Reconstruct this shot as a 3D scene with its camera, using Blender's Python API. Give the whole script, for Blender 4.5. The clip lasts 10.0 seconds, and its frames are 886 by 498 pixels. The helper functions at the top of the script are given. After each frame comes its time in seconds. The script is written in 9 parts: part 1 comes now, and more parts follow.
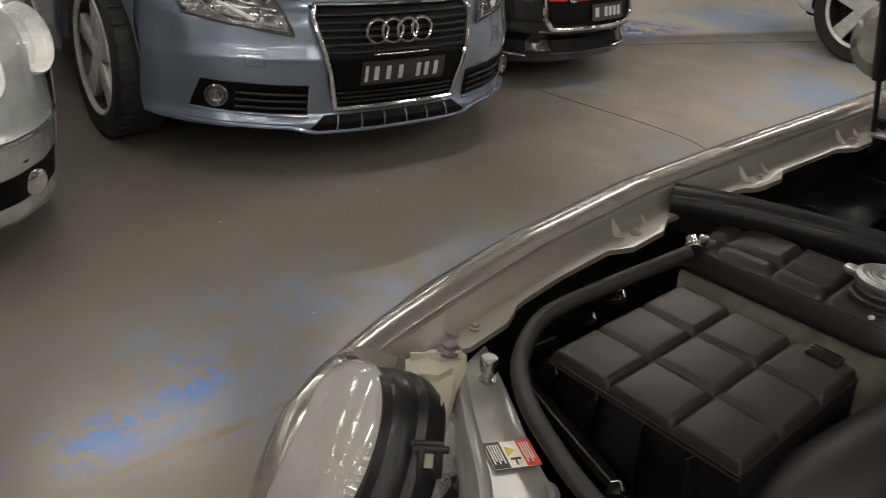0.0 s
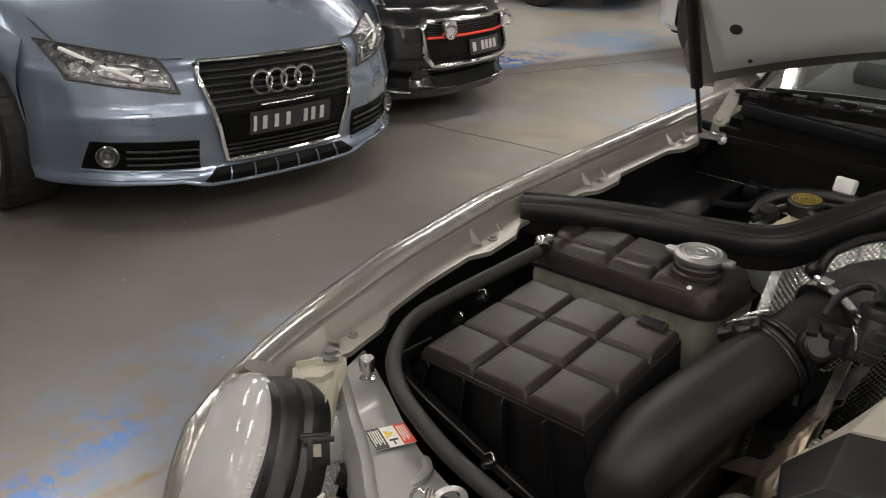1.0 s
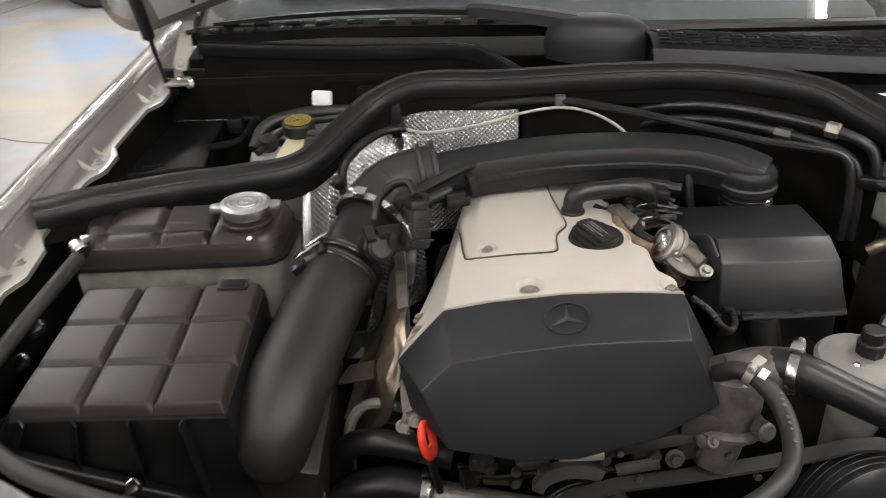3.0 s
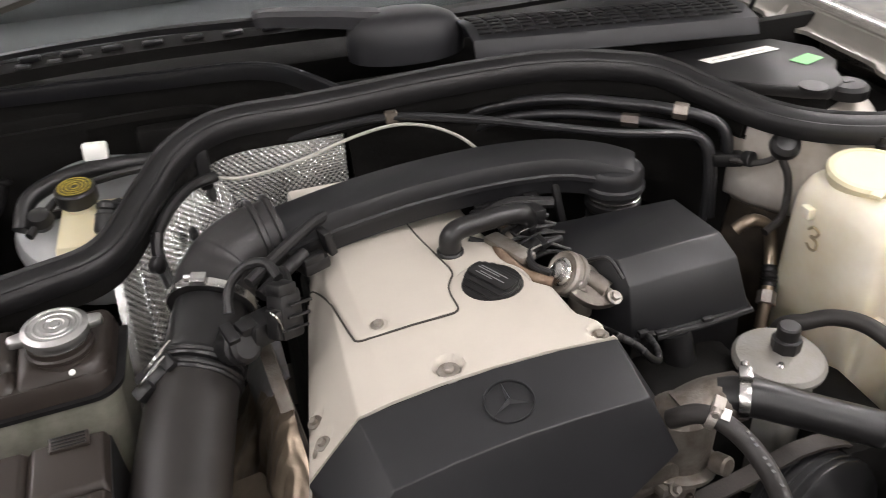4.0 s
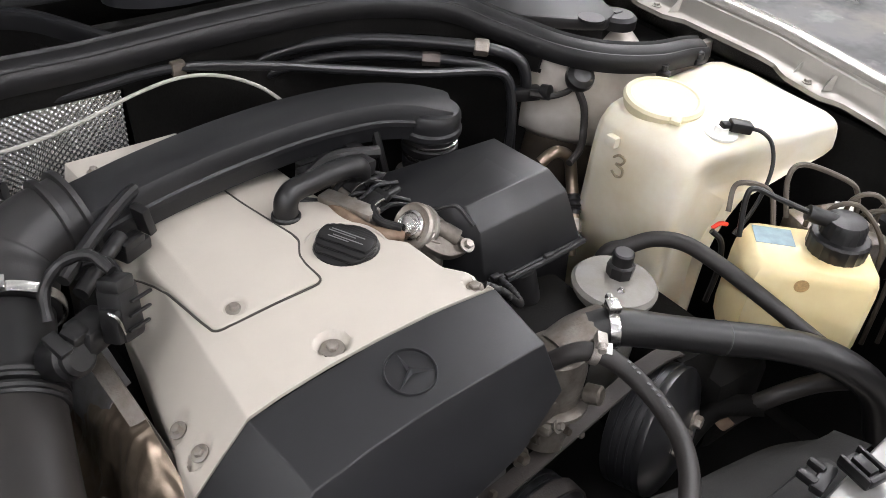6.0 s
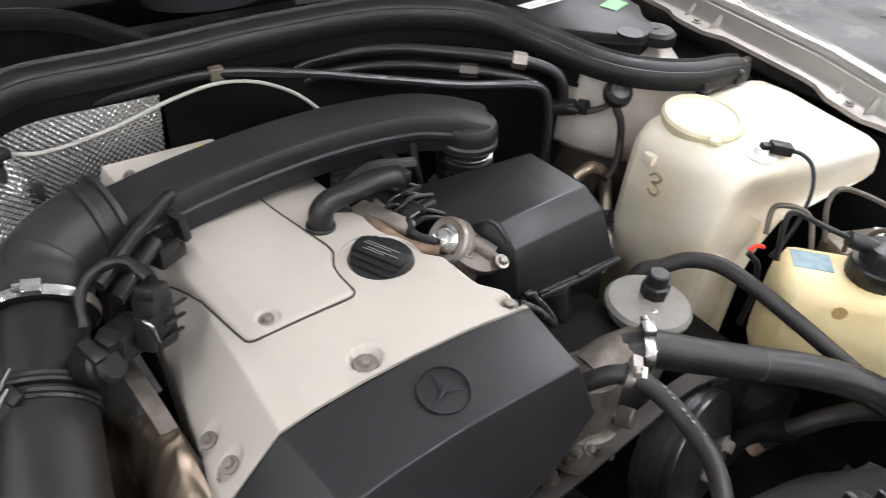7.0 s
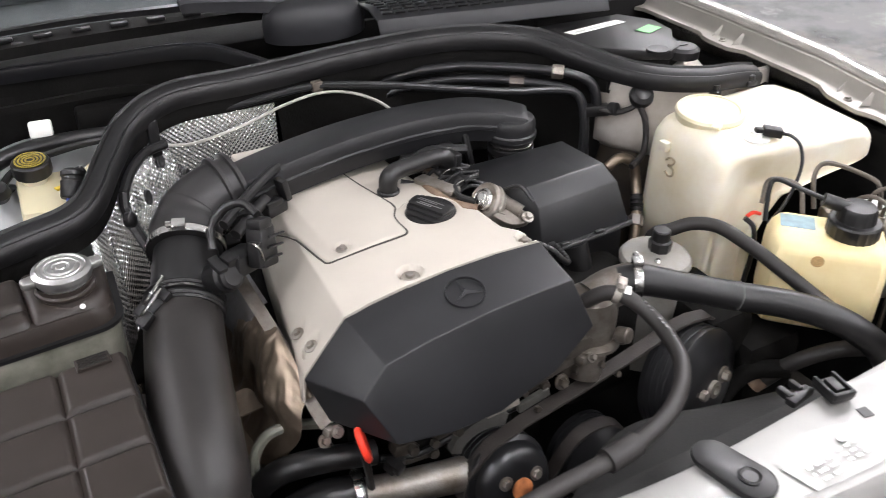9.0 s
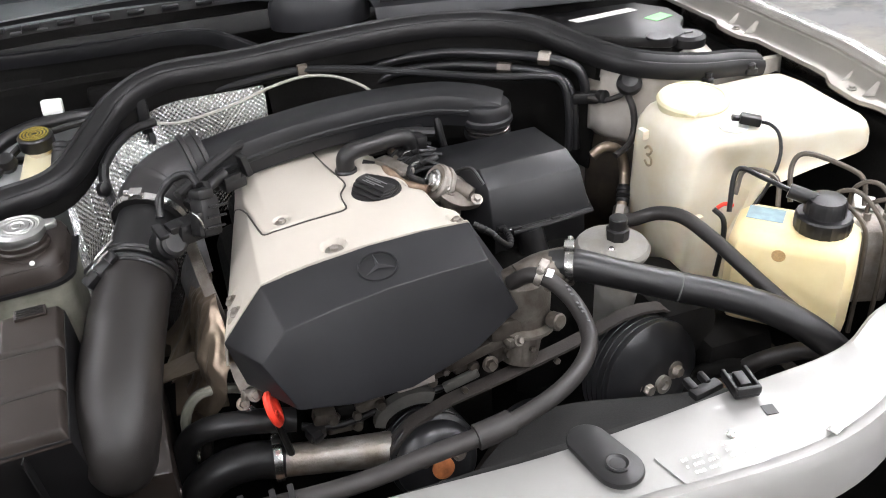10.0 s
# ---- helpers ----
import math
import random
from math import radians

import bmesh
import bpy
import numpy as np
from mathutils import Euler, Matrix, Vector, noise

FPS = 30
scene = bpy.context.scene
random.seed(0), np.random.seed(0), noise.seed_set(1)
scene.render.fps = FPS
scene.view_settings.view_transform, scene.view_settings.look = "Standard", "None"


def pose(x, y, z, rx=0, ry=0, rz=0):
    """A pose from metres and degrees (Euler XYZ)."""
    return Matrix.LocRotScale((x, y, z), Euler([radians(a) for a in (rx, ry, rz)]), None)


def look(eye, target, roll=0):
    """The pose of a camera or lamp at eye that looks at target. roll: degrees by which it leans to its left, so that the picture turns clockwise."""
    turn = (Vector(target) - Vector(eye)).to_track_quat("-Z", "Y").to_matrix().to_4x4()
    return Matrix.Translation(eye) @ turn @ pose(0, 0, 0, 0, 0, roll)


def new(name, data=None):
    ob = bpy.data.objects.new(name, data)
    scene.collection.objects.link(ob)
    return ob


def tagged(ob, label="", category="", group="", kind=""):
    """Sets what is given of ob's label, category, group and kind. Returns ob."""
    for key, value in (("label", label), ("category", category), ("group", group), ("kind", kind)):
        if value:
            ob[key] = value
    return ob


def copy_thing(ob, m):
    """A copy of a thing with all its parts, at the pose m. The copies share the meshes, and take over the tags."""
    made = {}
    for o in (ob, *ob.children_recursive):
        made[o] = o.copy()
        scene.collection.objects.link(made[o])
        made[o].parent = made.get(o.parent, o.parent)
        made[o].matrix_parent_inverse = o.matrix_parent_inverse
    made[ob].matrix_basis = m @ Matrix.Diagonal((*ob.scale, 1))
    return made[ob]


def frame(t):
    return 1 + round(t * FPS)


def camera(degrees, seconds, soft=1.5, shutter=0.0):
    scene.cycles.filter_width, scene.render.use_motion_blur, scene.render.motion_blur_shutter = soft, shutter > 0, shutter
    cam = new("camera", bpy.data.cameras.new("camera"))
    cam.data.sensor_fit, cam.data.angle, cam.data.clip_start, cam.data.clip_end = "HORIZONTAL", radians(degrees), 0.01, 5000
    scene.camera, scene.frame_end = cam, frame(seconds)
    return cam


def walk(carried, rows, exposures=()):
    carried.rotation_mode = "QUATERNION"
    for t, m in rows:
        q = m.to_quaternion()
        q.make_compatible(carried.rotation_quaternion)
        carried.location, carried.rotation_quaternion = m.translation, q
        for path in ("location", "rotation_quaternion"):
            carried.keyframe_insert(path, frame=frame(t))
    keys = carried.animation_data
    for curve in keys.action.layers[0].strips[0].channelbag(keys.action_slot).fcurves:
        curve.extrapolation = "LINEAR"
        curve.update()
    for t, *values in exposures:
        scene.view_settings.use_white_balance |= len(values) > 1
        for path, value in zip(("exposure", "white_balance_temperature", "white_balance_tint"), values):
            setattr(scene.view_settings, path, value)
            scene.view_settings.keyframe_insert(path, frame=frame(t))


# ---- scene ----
cam = camera(53.6, 10.0, soft=0.8, shutter=0.3)
PATH = [
    (0, (0.049, 0.058, 1.305), (-1.277, 1.252, 0.401), 5.5),
    (0.5, (0.124, 0.032, 1.325), (-1.149, 1.317, 0.472), 3.3),
    (1, (0.185, 0.008, 1.339), (-1.041, 1.364, 0.525), 2.0),
    (1.5, (0.195, -0.03, 1.366), (-0.884, 1.441, 0.548), 1.1),
    (2, (0.116, -0.118, 1.364), (-0.575, 1.545, 0.494), 1.9),
    (2.5, (0.076, -0.131, 1.371), (-0.279, 1.605, 0.442), 0.6),
    (2.7, (0.063, -0.105, 1.375), (-0.171, 1.645, 0.435), 0.1),
    (3.8, (-0.036, 0.176, 1.412), (0.263, 1.842, 0.346), -4.3),
    (4, (-0.089, 0.204, 1.422), (0.386, 1.814, 0.335), -2.6),
    (4.5, (-0.209, 0.265, 1.409), (0.629, 1.692, 0.286), 1.2),
    (5, (-0.242, 0.313, 1.406), (0.723, 1.612, 0.231), 2.5),
    (5.5, (-0.234, 0.348, 1.395), (0.809, 1.581, 0.214), 4.5),
    (5.7, (-0.224, 0.35, 1.4), (0.832, 1.561, 0.209), 5.0),
    (6.8, (-0.216, 0.357, 1.409), (0.857, 1.544, 0.209), 6.7),
    (7, (-0.224, 0.372, 1.41), (0.809, 1.596, 0.213), 6.6),
    (7.5, (-0.254, 0.364, 1.401), (0.677, 1.715, 0.257), 5.2),
    (8, (-0.301, 0.29, 1.418), (0.558, 1.678, 0.262), 3.1),
    (8.5, (-0.322, 0.19, 1.421), (0.51, 1.597, 0.269), 0.5),
    (9, (-0.297, 0.052, 1.454), (0.523, 1.521, 0.373), 0.1),
    (9.5, (-0.183, -0.099, 1.452), (0.526, 1.471, 0.437), -1.8),
    (10, (-0.06, -0.088, 1.422), (0.465, 1.524, 0.361), -3.5),
]
LAMP_POWER = 79.0
EXPOSURES = [(0.0, -0.65, 6900, 10), (0.6, -0.4, 6750, 10), (1.3, -0.1, 6600, 10), (1.9, 0.2, 6550, 10), (2.5, 0.5, 6350, 10), (4.0, 0.78, 6350, 14), (5.0, 0.82, 6150, 13), (5.5, 0.80, 6100, 13), (7.0, 0.82, 5950, 12), (8.5, 0.95, 6050, 14), (10.0, 1.17, 6000, 12)]
walk(cam, [(t, look(eye, target, roll)) for t, eye, target, roll in PATH], EXPOSURES)

# ---- world and light ----
world = bpy.data.worlds.new("showroom_world")
scene.world = world
world.use_nodes = True
world.node_tree.nodes["Background"].inputs[0].default_value = (0.8, 0.85, 0.9, 1)
world.node_tree.nodes["Background"].inputs[1].default_value = 0.05
CEIL = 3.9


# ---- geometry helpers ----
def V(*p):
    return Vector(p)


def spline(pts, n=6):
    """Catmull-Rom points through pts, n to a stretch."""
    p = [Vector(q) for q in pts]
    if len(p) < 3 or n < 2:
        return p
    p = [2 * p[0] - p[1]] + p + [2 * p[-1] - p[-2]]
    out = []
    for i in range(1, len(p) - 2):
        a, b, c, d = p[i - 1 : i + 3]
        for k in range(n):
            t = k / n
            out.append(0.5 * (2 * b + (c - a) * t + (2 * a - 5 * b + 4 * c - d) * t * t + (3 * b - a - 3 * c + d) * t**3))
    return out + [p[-2]]


def join(*geos):
    vs, fs = [], []
    for v, f in geos:
        k = len(vs)
        vs += [Vector(q) for q in v]
        fs += [tuple(i + k for i in g) for g in f]
    return vs, fs


def moved(geo, m):
    return [m @ Vector(q) for q in geo[0]], geo[1]


def from_bm(bm):
    bm.verts.index_update()
    geo = [v.co.copy() for v in bm.verts], [tuple(v.index for v in f.verts) for f in bm.faces]
    bm.free()
    return geo


def to_bm(geo):
    bm = bmesh.new()
    vs = [bm.verts.new(v) for v in geo[0]]
    for f in geo[1]:
        if len(set(f)) > 2:
            try:
                bm.faces.new([vs[i] for i in f])
            except ValueError:
                pass
    bmesh.ops.recalc_face_normals(bm, faces=bm.faces)
    return bm


def bevelled(geo, width, segments=2, angle=25):
    bm = to_bm(geo)
    bmesh.ops.remove_doubles(bm, verts=bm.verts, dist=1e-5)
    edges = [e for e in bm.edges if len(e.link_faces) == 2 and e.calc_face_angle(0) > radians(angle)]
    bmesh.ops.bevel(bm, geom=edges, offset=width, segments=segments, profile=0.5, affect="EDGES", clamp_overlap=True)
    return from_bm(bm)


def thick(geo, depth, width=0.0, segments=2, angle=25):
    """A sheet made into a shell of that depth below its upper face, with bevelled edges."""
    bm = to_bm(geo)
    if sum(f.normal.z * f.calc_area() for f in bm.faces) < 0:
        bmesh.ops.reverse_faces(bm, faces=bm.faces)
    bmesh.ops.solidify(bm, geom=list(bm.faces), thickness=depth)
    out = from_bm(bm)
    return bevelled(out, width, segments, angle) if width else out


def slab(rows, back):
    """An open surface through rows of points, given depth along the vector back."""
    vs, fs = sheet(rows)
    n, w = len(vs), len(rows[0])
    out = [Vector(v) for v in vs] + [Vector(v) + Vector(back) for v in vs]
    faces = list(fs) + [tuple(i + n for i in reversed(f)) for f in fs]
    ring = list(range(w)) + [w * r + w - 1 for r in range(1, len(rows))] + list(range(n - 2, n - w - 1, -1)) + [w * r for r in range(len(rows) - 2, 0, -1)]
    faces += [(a, b, b + n, a + n) for a, b in zip(ring, ring[1:] + ring[:1])]
    return out, faces


def box(at, size, bevel=0.002, turn=(0, 0, 0), taper=1.0, segments=2):
    x, y, z = (v / 2 for v in size)
    vs = [(sx * x * (taper if sz > 0 else 1), sy * y * (taper if sz > 0 else 1), sz * z) for sz in (-1, 1) for sx, sy in ((-1, -1), (1, -1), (1, 1), (-1, 1))]
    fs = [(3, 2, 1, 0), (4, 5, 6, 7), (0, 1, 5, 4), (1, 2, 6, 5), (2, 3, 7, 6), (3, 0, 4, 7)]
    geo = vs, fs
    if bevel:
        geo = bevelled(geo, bevel, segments)
    return moved(geo, pose(*at, *turn))


def prism(outline, z0, z1, bevel=0.003, m=None, segments=2, angle=25):
    n = len(outline)
    vs = [(*p, z0) for p in outline] + [(*p, z1) for p in outline]
    fs = [tuple(reversed(range(n))), tuple(range(n, 2 * n))] + [(i, (i + 1) % n, n + (i + 1) % n, n + i) for i in range(n)]
    geo = vs, fs
    if bevel:
        geo = bevelled(geo, bevel, segments, angle)
    return moved(geo, m) if m else geo


def aim(at, axis, spin=0.0):
    """A pose at a place, whose z runs along axis."""
    return Matrix.Translation(at) @ Vector(axis).to_track_quat("Z", "Y").to_matrix().to_4x4() @ pose(0, 0, 0, 0, 0, spin)


def lathe(profile, at, axis=(0, 0, 1), seg=24, wave=None, cap=True):
    vs, fs = [], []
    for r, h in profile:
        for k in range(seg):
            a = 2 * math.pi * k / seg
            q = r * (wave(a) if wave else 1)
            vs.append((q * math.cos(a), q * math.sin(a), h))
    for j in range(len(profile) - 1):
        for k in range(seg):
            fs.append((j * seg + k, j * seg + (k + 1) % seg, (j + 1) * seg + (k + 1) % seg, (j + 1) * seg + k))
    if cap:
        fs.append(tuple(reversed(range(seg))))
        fs.append(tuple((len(profile) - 1) * seg + k for k in range(seg)))
    return moved((vs, fs), aim(at, axis))


def sweep(path, profile, up=(0, 0, 1), closed=True, cap=True, scale=None):
    """A profile of (side, up) points carried along a path with a fixed up."""
    vs, fs, n = [], [], len(profile)
    up = Vector(up)
    for i, p in enumerate(path):
        d = (path[min(i + 1, len(path) - 1)] - path[max(i - 1, 0)]).normalized()
        s = d.cross(up).normalized()
        u = s.cross(d).normalized()
        k = scale(i / (len(path) - 1)) if scale else 1
        vs += [p + k * (a * s + b * u) for a, b in profile]
    for i in range(len(path) - 1):
        for k in range(n if closed else n - 1):
            fs.append((i * n + k, i * n + (k + 1) % n, (i + 1) * n + (k + 1) % n, (i + 1) * n + k))
    if closed and cap:
        fs += [tuple(range(n)), tuple(reversed(range((len(path) - 1) * n, len(path) * n)))]
    return vs, fs


def tube(pts, r, seg=14, n=6, ribs=None):
    """A round hose through pts; r is one radius or one for each point."""
    path = spline(pts, n)
    rs = [r] * len(path) if not isinstance(r, (list, tuple)) else [v.x for v in spline([(q, 0, 0) for q in r], n)]
    vs, fs = [], []
    d0 = (path[1] - path[0]).normalized()
    s = d0.orthogonal().normalized()
    run = 0.0
    for i, p in enumerate(path):
        d = (path[min(i + 1, len(path) - 1)] - path[max(i - 1, 0)]).normalized()
        s = (s - d * s.dot(d)).normalized()
        u = d.cross(s)
        run += (p - path[i - 1]).length if i else 0
        q = rs[i] * (1 + ribs[0] * math.sin(2 * math.pi * run / ribs[1]) if ribs else 1)
        vs += [p + q * (math.cos(2 * math.pi * k / seg) * s + math.sin(2 * math.pi * k / seg) * u) for k in range(seg)]
    for i in range(len(path) - 1):
        for k in range(seg):
            fs.append((i * seg + k, i * seg + (k + 1) % seg, (i + 1) * seg + (k + 1) % seg, (i + 1) * seg + k))
    fs += [tuple(reversed(range(seg))), tuple(range((len(path) - 1) * seg, len(path) * seg))]
    return vs, fs


def loft(loops, cap=True, closed=True):
    n, vs, fs = len(loops[0]), [Vector(p) for l in loops for p in l], []
    for i in range(len(loops) - 1):
        for k in range(n if closed else n - 1):
            fs.append((i * n + k, i * n + (k + 1) % n, (i + 1) * n + (k + 1) % n, (i + 1) * n + k))
    if cap:
        fs += [tuple(reversed(range(n))), tuple(range((len(loops) - 1) * n, len(loops) * n))]
    return vs, fs


def sheet(rows):
    """An open surface through rows of points."""
    return loft(rows, cap=False, closed=False)


def bolt(at, axis=(0, 0, 1), r=0.007, h=0.007, washer=True):
    """A hexagon bolt head on its washer, standing out along axis."""
    head = lathe([(r * 0.98, 0), (r, h * 0.15), (r, h * 0.8), (r * 0.85, h)], at, axis, 6)
    return join(lathe([(r * 1.55, -0.001), (r * 1.55, 0.0012), (r * 1.1, 0.0016)], at, axis, 18), head) if washer else head


def clamp(at, axis, r, w=0.011):
    """A worm-drive hose clamp round a hose."""
    band = lathe([(r, -w / 2), (r + 0.0016, -w / 2), (r + 0.0022, 0), (r + 0.0016, w / 2), (r, w / 2)], at, axis, 28, cap=False)
    m = aim(at, axis)
    house = moved(box((0, r + 0.006, 0), (0.018, 0.010, w * 1.25), 0.0015), m)
    screw = moved(lathe([(0.0045, 0), (0.0045, 0.007), (0.003, 0.008)], (0.009, r + 0.007, 0), (1, 0, 0), 10), m)
    slots = [moved(box((r * math.sin(a) , r * math.cos(a) + 0.0, 0), (0.0012, 0.0052, w * 0.55), 0, (0, 0, -math.degrees(a))), m) for a in (0.5, 0.62, 0.74, 0.86, 0.98)]
    return join(band, house, screw, *slots)


ORIGIN = {}


def mesh_of(name, geo, material, sharp=32):
    me = bpy.data.meshes.new(name)
    me.from_pydata([tuple(v) for v in geo[0]], [], [tuple(f) for f in geo[1]])
    bm = bmesh.new()
    bm.from_mesh(me)
    bmesh.ops.recalc_face_normals(bm, faces=bm.faces)
    bm.to_mesh(me)
    bm.free()
    me.polygons.foreach_set("use_smooth", [True] * len(me.polygons))
    me.set_sharp_from_angle(angle=radians(sharp))
    me.materials.append(material)
    return me


def thing(name, at, label, category, group="", kind=""):
    ob = new(name)
    ob.location = at
    ORIGIN[ob] = Vector(at)
    return tagged(ob, label, category, group, kind)


def part(name, geo, material, parent, label="", sharp=32):
    """A geometry in world places, linked as one mesh object under a thing or a part."""
    o = ORIGIN[parent]
    ob = new(name, mesh_of(name, ([Vector(v) - o for v in geo[0]], geo[1]), material, sharp))
    ob.parent = parent
    ORIGIN[ob] = o
    return tagged(ob, label)


def single(name, geo, material, label, category, group="", kind="", sharp=32):
    """A top-level thing of one mesh, with its origin at its base."""
    vs = [Vector(v) for v in geo[0]]
    o = Vector((sum(v.x for v in vs) / len(vs), sum(v.y for v in vs) / len(vs), min(v.z for v in vs)))
    ob = new(name, mesh_of(name, ([v - o for v in vs], geo[1]), material, sharp))
    ob.location = o
    ORIGIN[ob] = o
    return tagged(ob, label, category, group, kind)


# ---- materials ----
def surface(name, col, rough=0.5, metal=0.0, var=0.12, scale=9.0, bump=0.15, fine=350.0, coat=0.0, dirt=None, spec=0.5, rvar=0.12, sss=0.0, trans=0.0, aniso=0):
    """A Principled surface with large stains, fine grain, and varied gloss."""
    m = bpy.data.materials.new(name)
    m.use_nodes = True
    t = m.node_tree
    n, l = t.nodes, t.links
    b = n["Principled BSDF"]
    co = n.new("ShaderNodeTexCoord")
    big = n.new("ShaderNodeTexNoise")
    big.inputs["Scale"].default_value, big.inputs["Detail"].default_value, big.inputs["Roughness"].default_value = scale, 6, 0.6
    small = n.new("ShaderNodeTexNoise")
    small.inputs["Scale"].default_value, small.inputs["Detail"].default_value = fine, 3
    l.new(co.outputs["Object"], big.inputs["Vector"])
    l.new(co.outputs["Object"], small.inputs["Vector"])
    ramp = n.new("ShaderNodeValToRGB")
    ramp.color_ramp.elements[0].position, ramp.color_ramp.elements[1].position = 0.3, 0.7
    lo, hi = [max(0, c * (1 - var)) for c in col], [min(1, c * (1 + var)) for c in col]
    if dirt:
        lo = dirt
    ramp.color_ramp.elements[0].color, ramp.color_ramp.elements[1].color = (*lo, 1), (*hi, 1)
    l.new(big.outputs["Fac"], ramp.inputs["Fac"])
    l.new(ramp.outputs["Color"], b.inputs["Base Color"])
    mr = n.new("ShaderNodeMapRange")
    mr.inputs["To Min"].default_value, mr.inputs["To Max"].default_value = max(0.02, rough - rvar), min(1, rough + rvar)
    mix = n.new("ShaderNodeMath")
    mix.operation = "MULTIPLY_ADD"
    mix.inputs[1].default_value, mix.inputs[2].default_value = 0.5, 0.0
    add = n.new("ShaderNodeMath")
    l.new(big.outputs["Fac"], mix.inputs[0])
    l.new(mix.outputs[0], add.inputs[0])
    half = n.new("ShaderNodeMath")
    half.operation = "MULTIPLY"
    half.inputs[1].default_value = 0.5
    l.new(small.outputs["Fac"], half.inputs[0])
    l.new(half.outputs[0], add.inputs[1])
    l.new(add.outputs[0], mr.inputs["Value"])
    mr.inputs["From Min"].default_value, mr.inputs["From Max"].default_value = 0.3, 0.7
    l.new(mr.outputs["Result"], b.inputs["Roughness"])
    if bump:
        bp = n.new("ShaderNodeBump")
        bp.inputs["Strength"].default_value, bp.inputs["Distance"].default_value = bump, 0.001
        l.new(small.outputs["Fac"], bp.inputs["Height"])
        l.new(bp.outputs["Normal"], b.inputs["Normal"])
    b.inputs["Metallic"].default_value = metal
    b.inputs["Coat Weight"].default_value = coat
    b.inputs["Coat Roughness"].default_value = 0.04
    b.inputs["Specular IOR Level"].default_value = spec
    if sss:
        b.inputs["Subsurface Weight"].default_value = sss
        b.inputs["Subsurface Radius"].default_value = (0.02, 0.015, 0.008)
    b.inputs["Transmission Weight"].default_value = trans
    return m


def glow(name, col, strength):
    m = bpy.data.materials.new(name)
    m.use_nodes = True
    b = m.node_tree.nodes["Principled BSDF"]
    b.inputs["Base Color"].default_value = (*col, 1)
    b.inputs["Emission Color"].default_value = (*col, 1)
    b.inputs["Emission Strength"].default_value = strength
    return m


def glass(name, col=(1, 1, 1), rough=0.0, ior=1.45):
    m = bpy.data.materials.new(name)
    m.use_nodes = True
    b = m.node_tree.nodes["Principled BSDF"]
    b.inputs["Base Color"].default_value = (*col, 1)
    b.inputs["Roughness"].default_value = rough
    b.inputs["IOR"].default_value = ior
    b.inputs["Transmission Weight"].default_value = 1.0
    return m


SILVER = surface("silver_paint", (0.36, 0.34, 0.31), 0.26, 0.65, 0.03, 4, 0.02, 1500, coat=1.0, rvar=0.04)
SILVER_DULL = surface("silver_inner_paint", (0.25, 0.235, 0.21), 0.42, 0.55, 0.06, 14, 0.03, 900, coat=0.15, rvar=0.05)
PANEL_PAINT = surface("pale_silver_paint", (0.278, 0.274, 0.264), 0.46, 0.40, 0.05, 16, 0.015, 900, coat=0.12, rvar=0.04)
BLACK = surface("black_plastic", (0.0085, 0.0082, 0.0085), 0.38, 0, 0.25, 20, 0.05, 900, spec=0.40, rvar=0.03)
BROWNBLACK = surface("warm_black_plastic", (0.0215, 0.0168, 0.0142), 0.37, 0, 0.18, 12, 0.06, 1100, spec=0.33, rvar=0.04)
COVER_BLACK = surface("grained_black_cover", (0.0145, 0.0145, 0.016), 0.43, 0, 0.2, 10, 0.10, 1300, spec=0.42, rvar=0.04)
SEAL = surface("matt_seal_rubber", (0.0085, 0.0082, 0.0086), 0.42, 0, 0.3, 30, 0.12, 500, spec=0.30, rvar=0.06)
PIPE = surface("matt_moulded_pipe", (0.0150, 0.0130, 0.0120), 0.48, 0, 0.25, 14, 0.12, 800, spec=0.42, rvar=0.05)
RUBBER = surface("black_rubber", (0.0095, 0.0092, 0.0094), 0.36, 0, 0.25, 25, 0.05, 700, spec=0.42, rvar=0.03)
HOSE = surface("dark_rubber_hose", (0.018, 0.016, 0.015), 0.5, 0, 0.3, 22, 0.10, 500, spec=0.38, rvar=0.04)
ELBOW = surface("greyed_soft_rubber", (0.021, 0.020, 0.020), 0.46, 0, 0.25, 18, 0.10, 600, spec=0.42, rvar=0.06)
# mottled near-black for deep bay panels, hidden masses and trim
DARK = surface("matt_near_black", (0.0045, 0.0042, 0.0038), 0.75, 0, 0.5, 15, 0.3, 300, spec=0.12)
DUCT_BLACK = surface("satin_duct_plastic", (0.0115, 0.0115, 0.0125), 0.42, 0, 0.2, 10, 0.08, 1300, spec=0.36, rvar=0.04)
HOUSING_BLACK = surface("dark_housing_plastic", (0.0105, 0.0105, 0.0115), 0.36, 0, 0.2, 10, 0.05, 1300, spec=0.42, rvar=0.03)
BEIGE = surface("beige_engine_cover_paint", (0.462, 0.428, 0.374), 0.40, 0, 0.06, 7, 0.12, 1600)
STEEL = surface("bright_steel", (0.62, 0.61, 0.59), 0.25, 1.0, 0.06, 60, 0.0, 600, rvar=0.03)
ALU = surface("cast_aluminium", (0.34, 0.32, 0.295), 0.5, 0.85, 0.2, 30, 0.6, 420, dirt=(0.20, 0.165, 0.13))
BRONZE = surface("heat_tinted_shield", (0.25, 0.205, 0.155), 0.36, 0.86, 0.25, 14, 0.5, 90, dirt=(0.17, 0.13, 0.095), rvar=0.06)
RUST = surface("rusty_pipe", (0.21, 0.155, 0.11), 0.62, 0.35, 0.2, 50, 0.5, 400, dirt=(0.12, 0.07, 0.045))
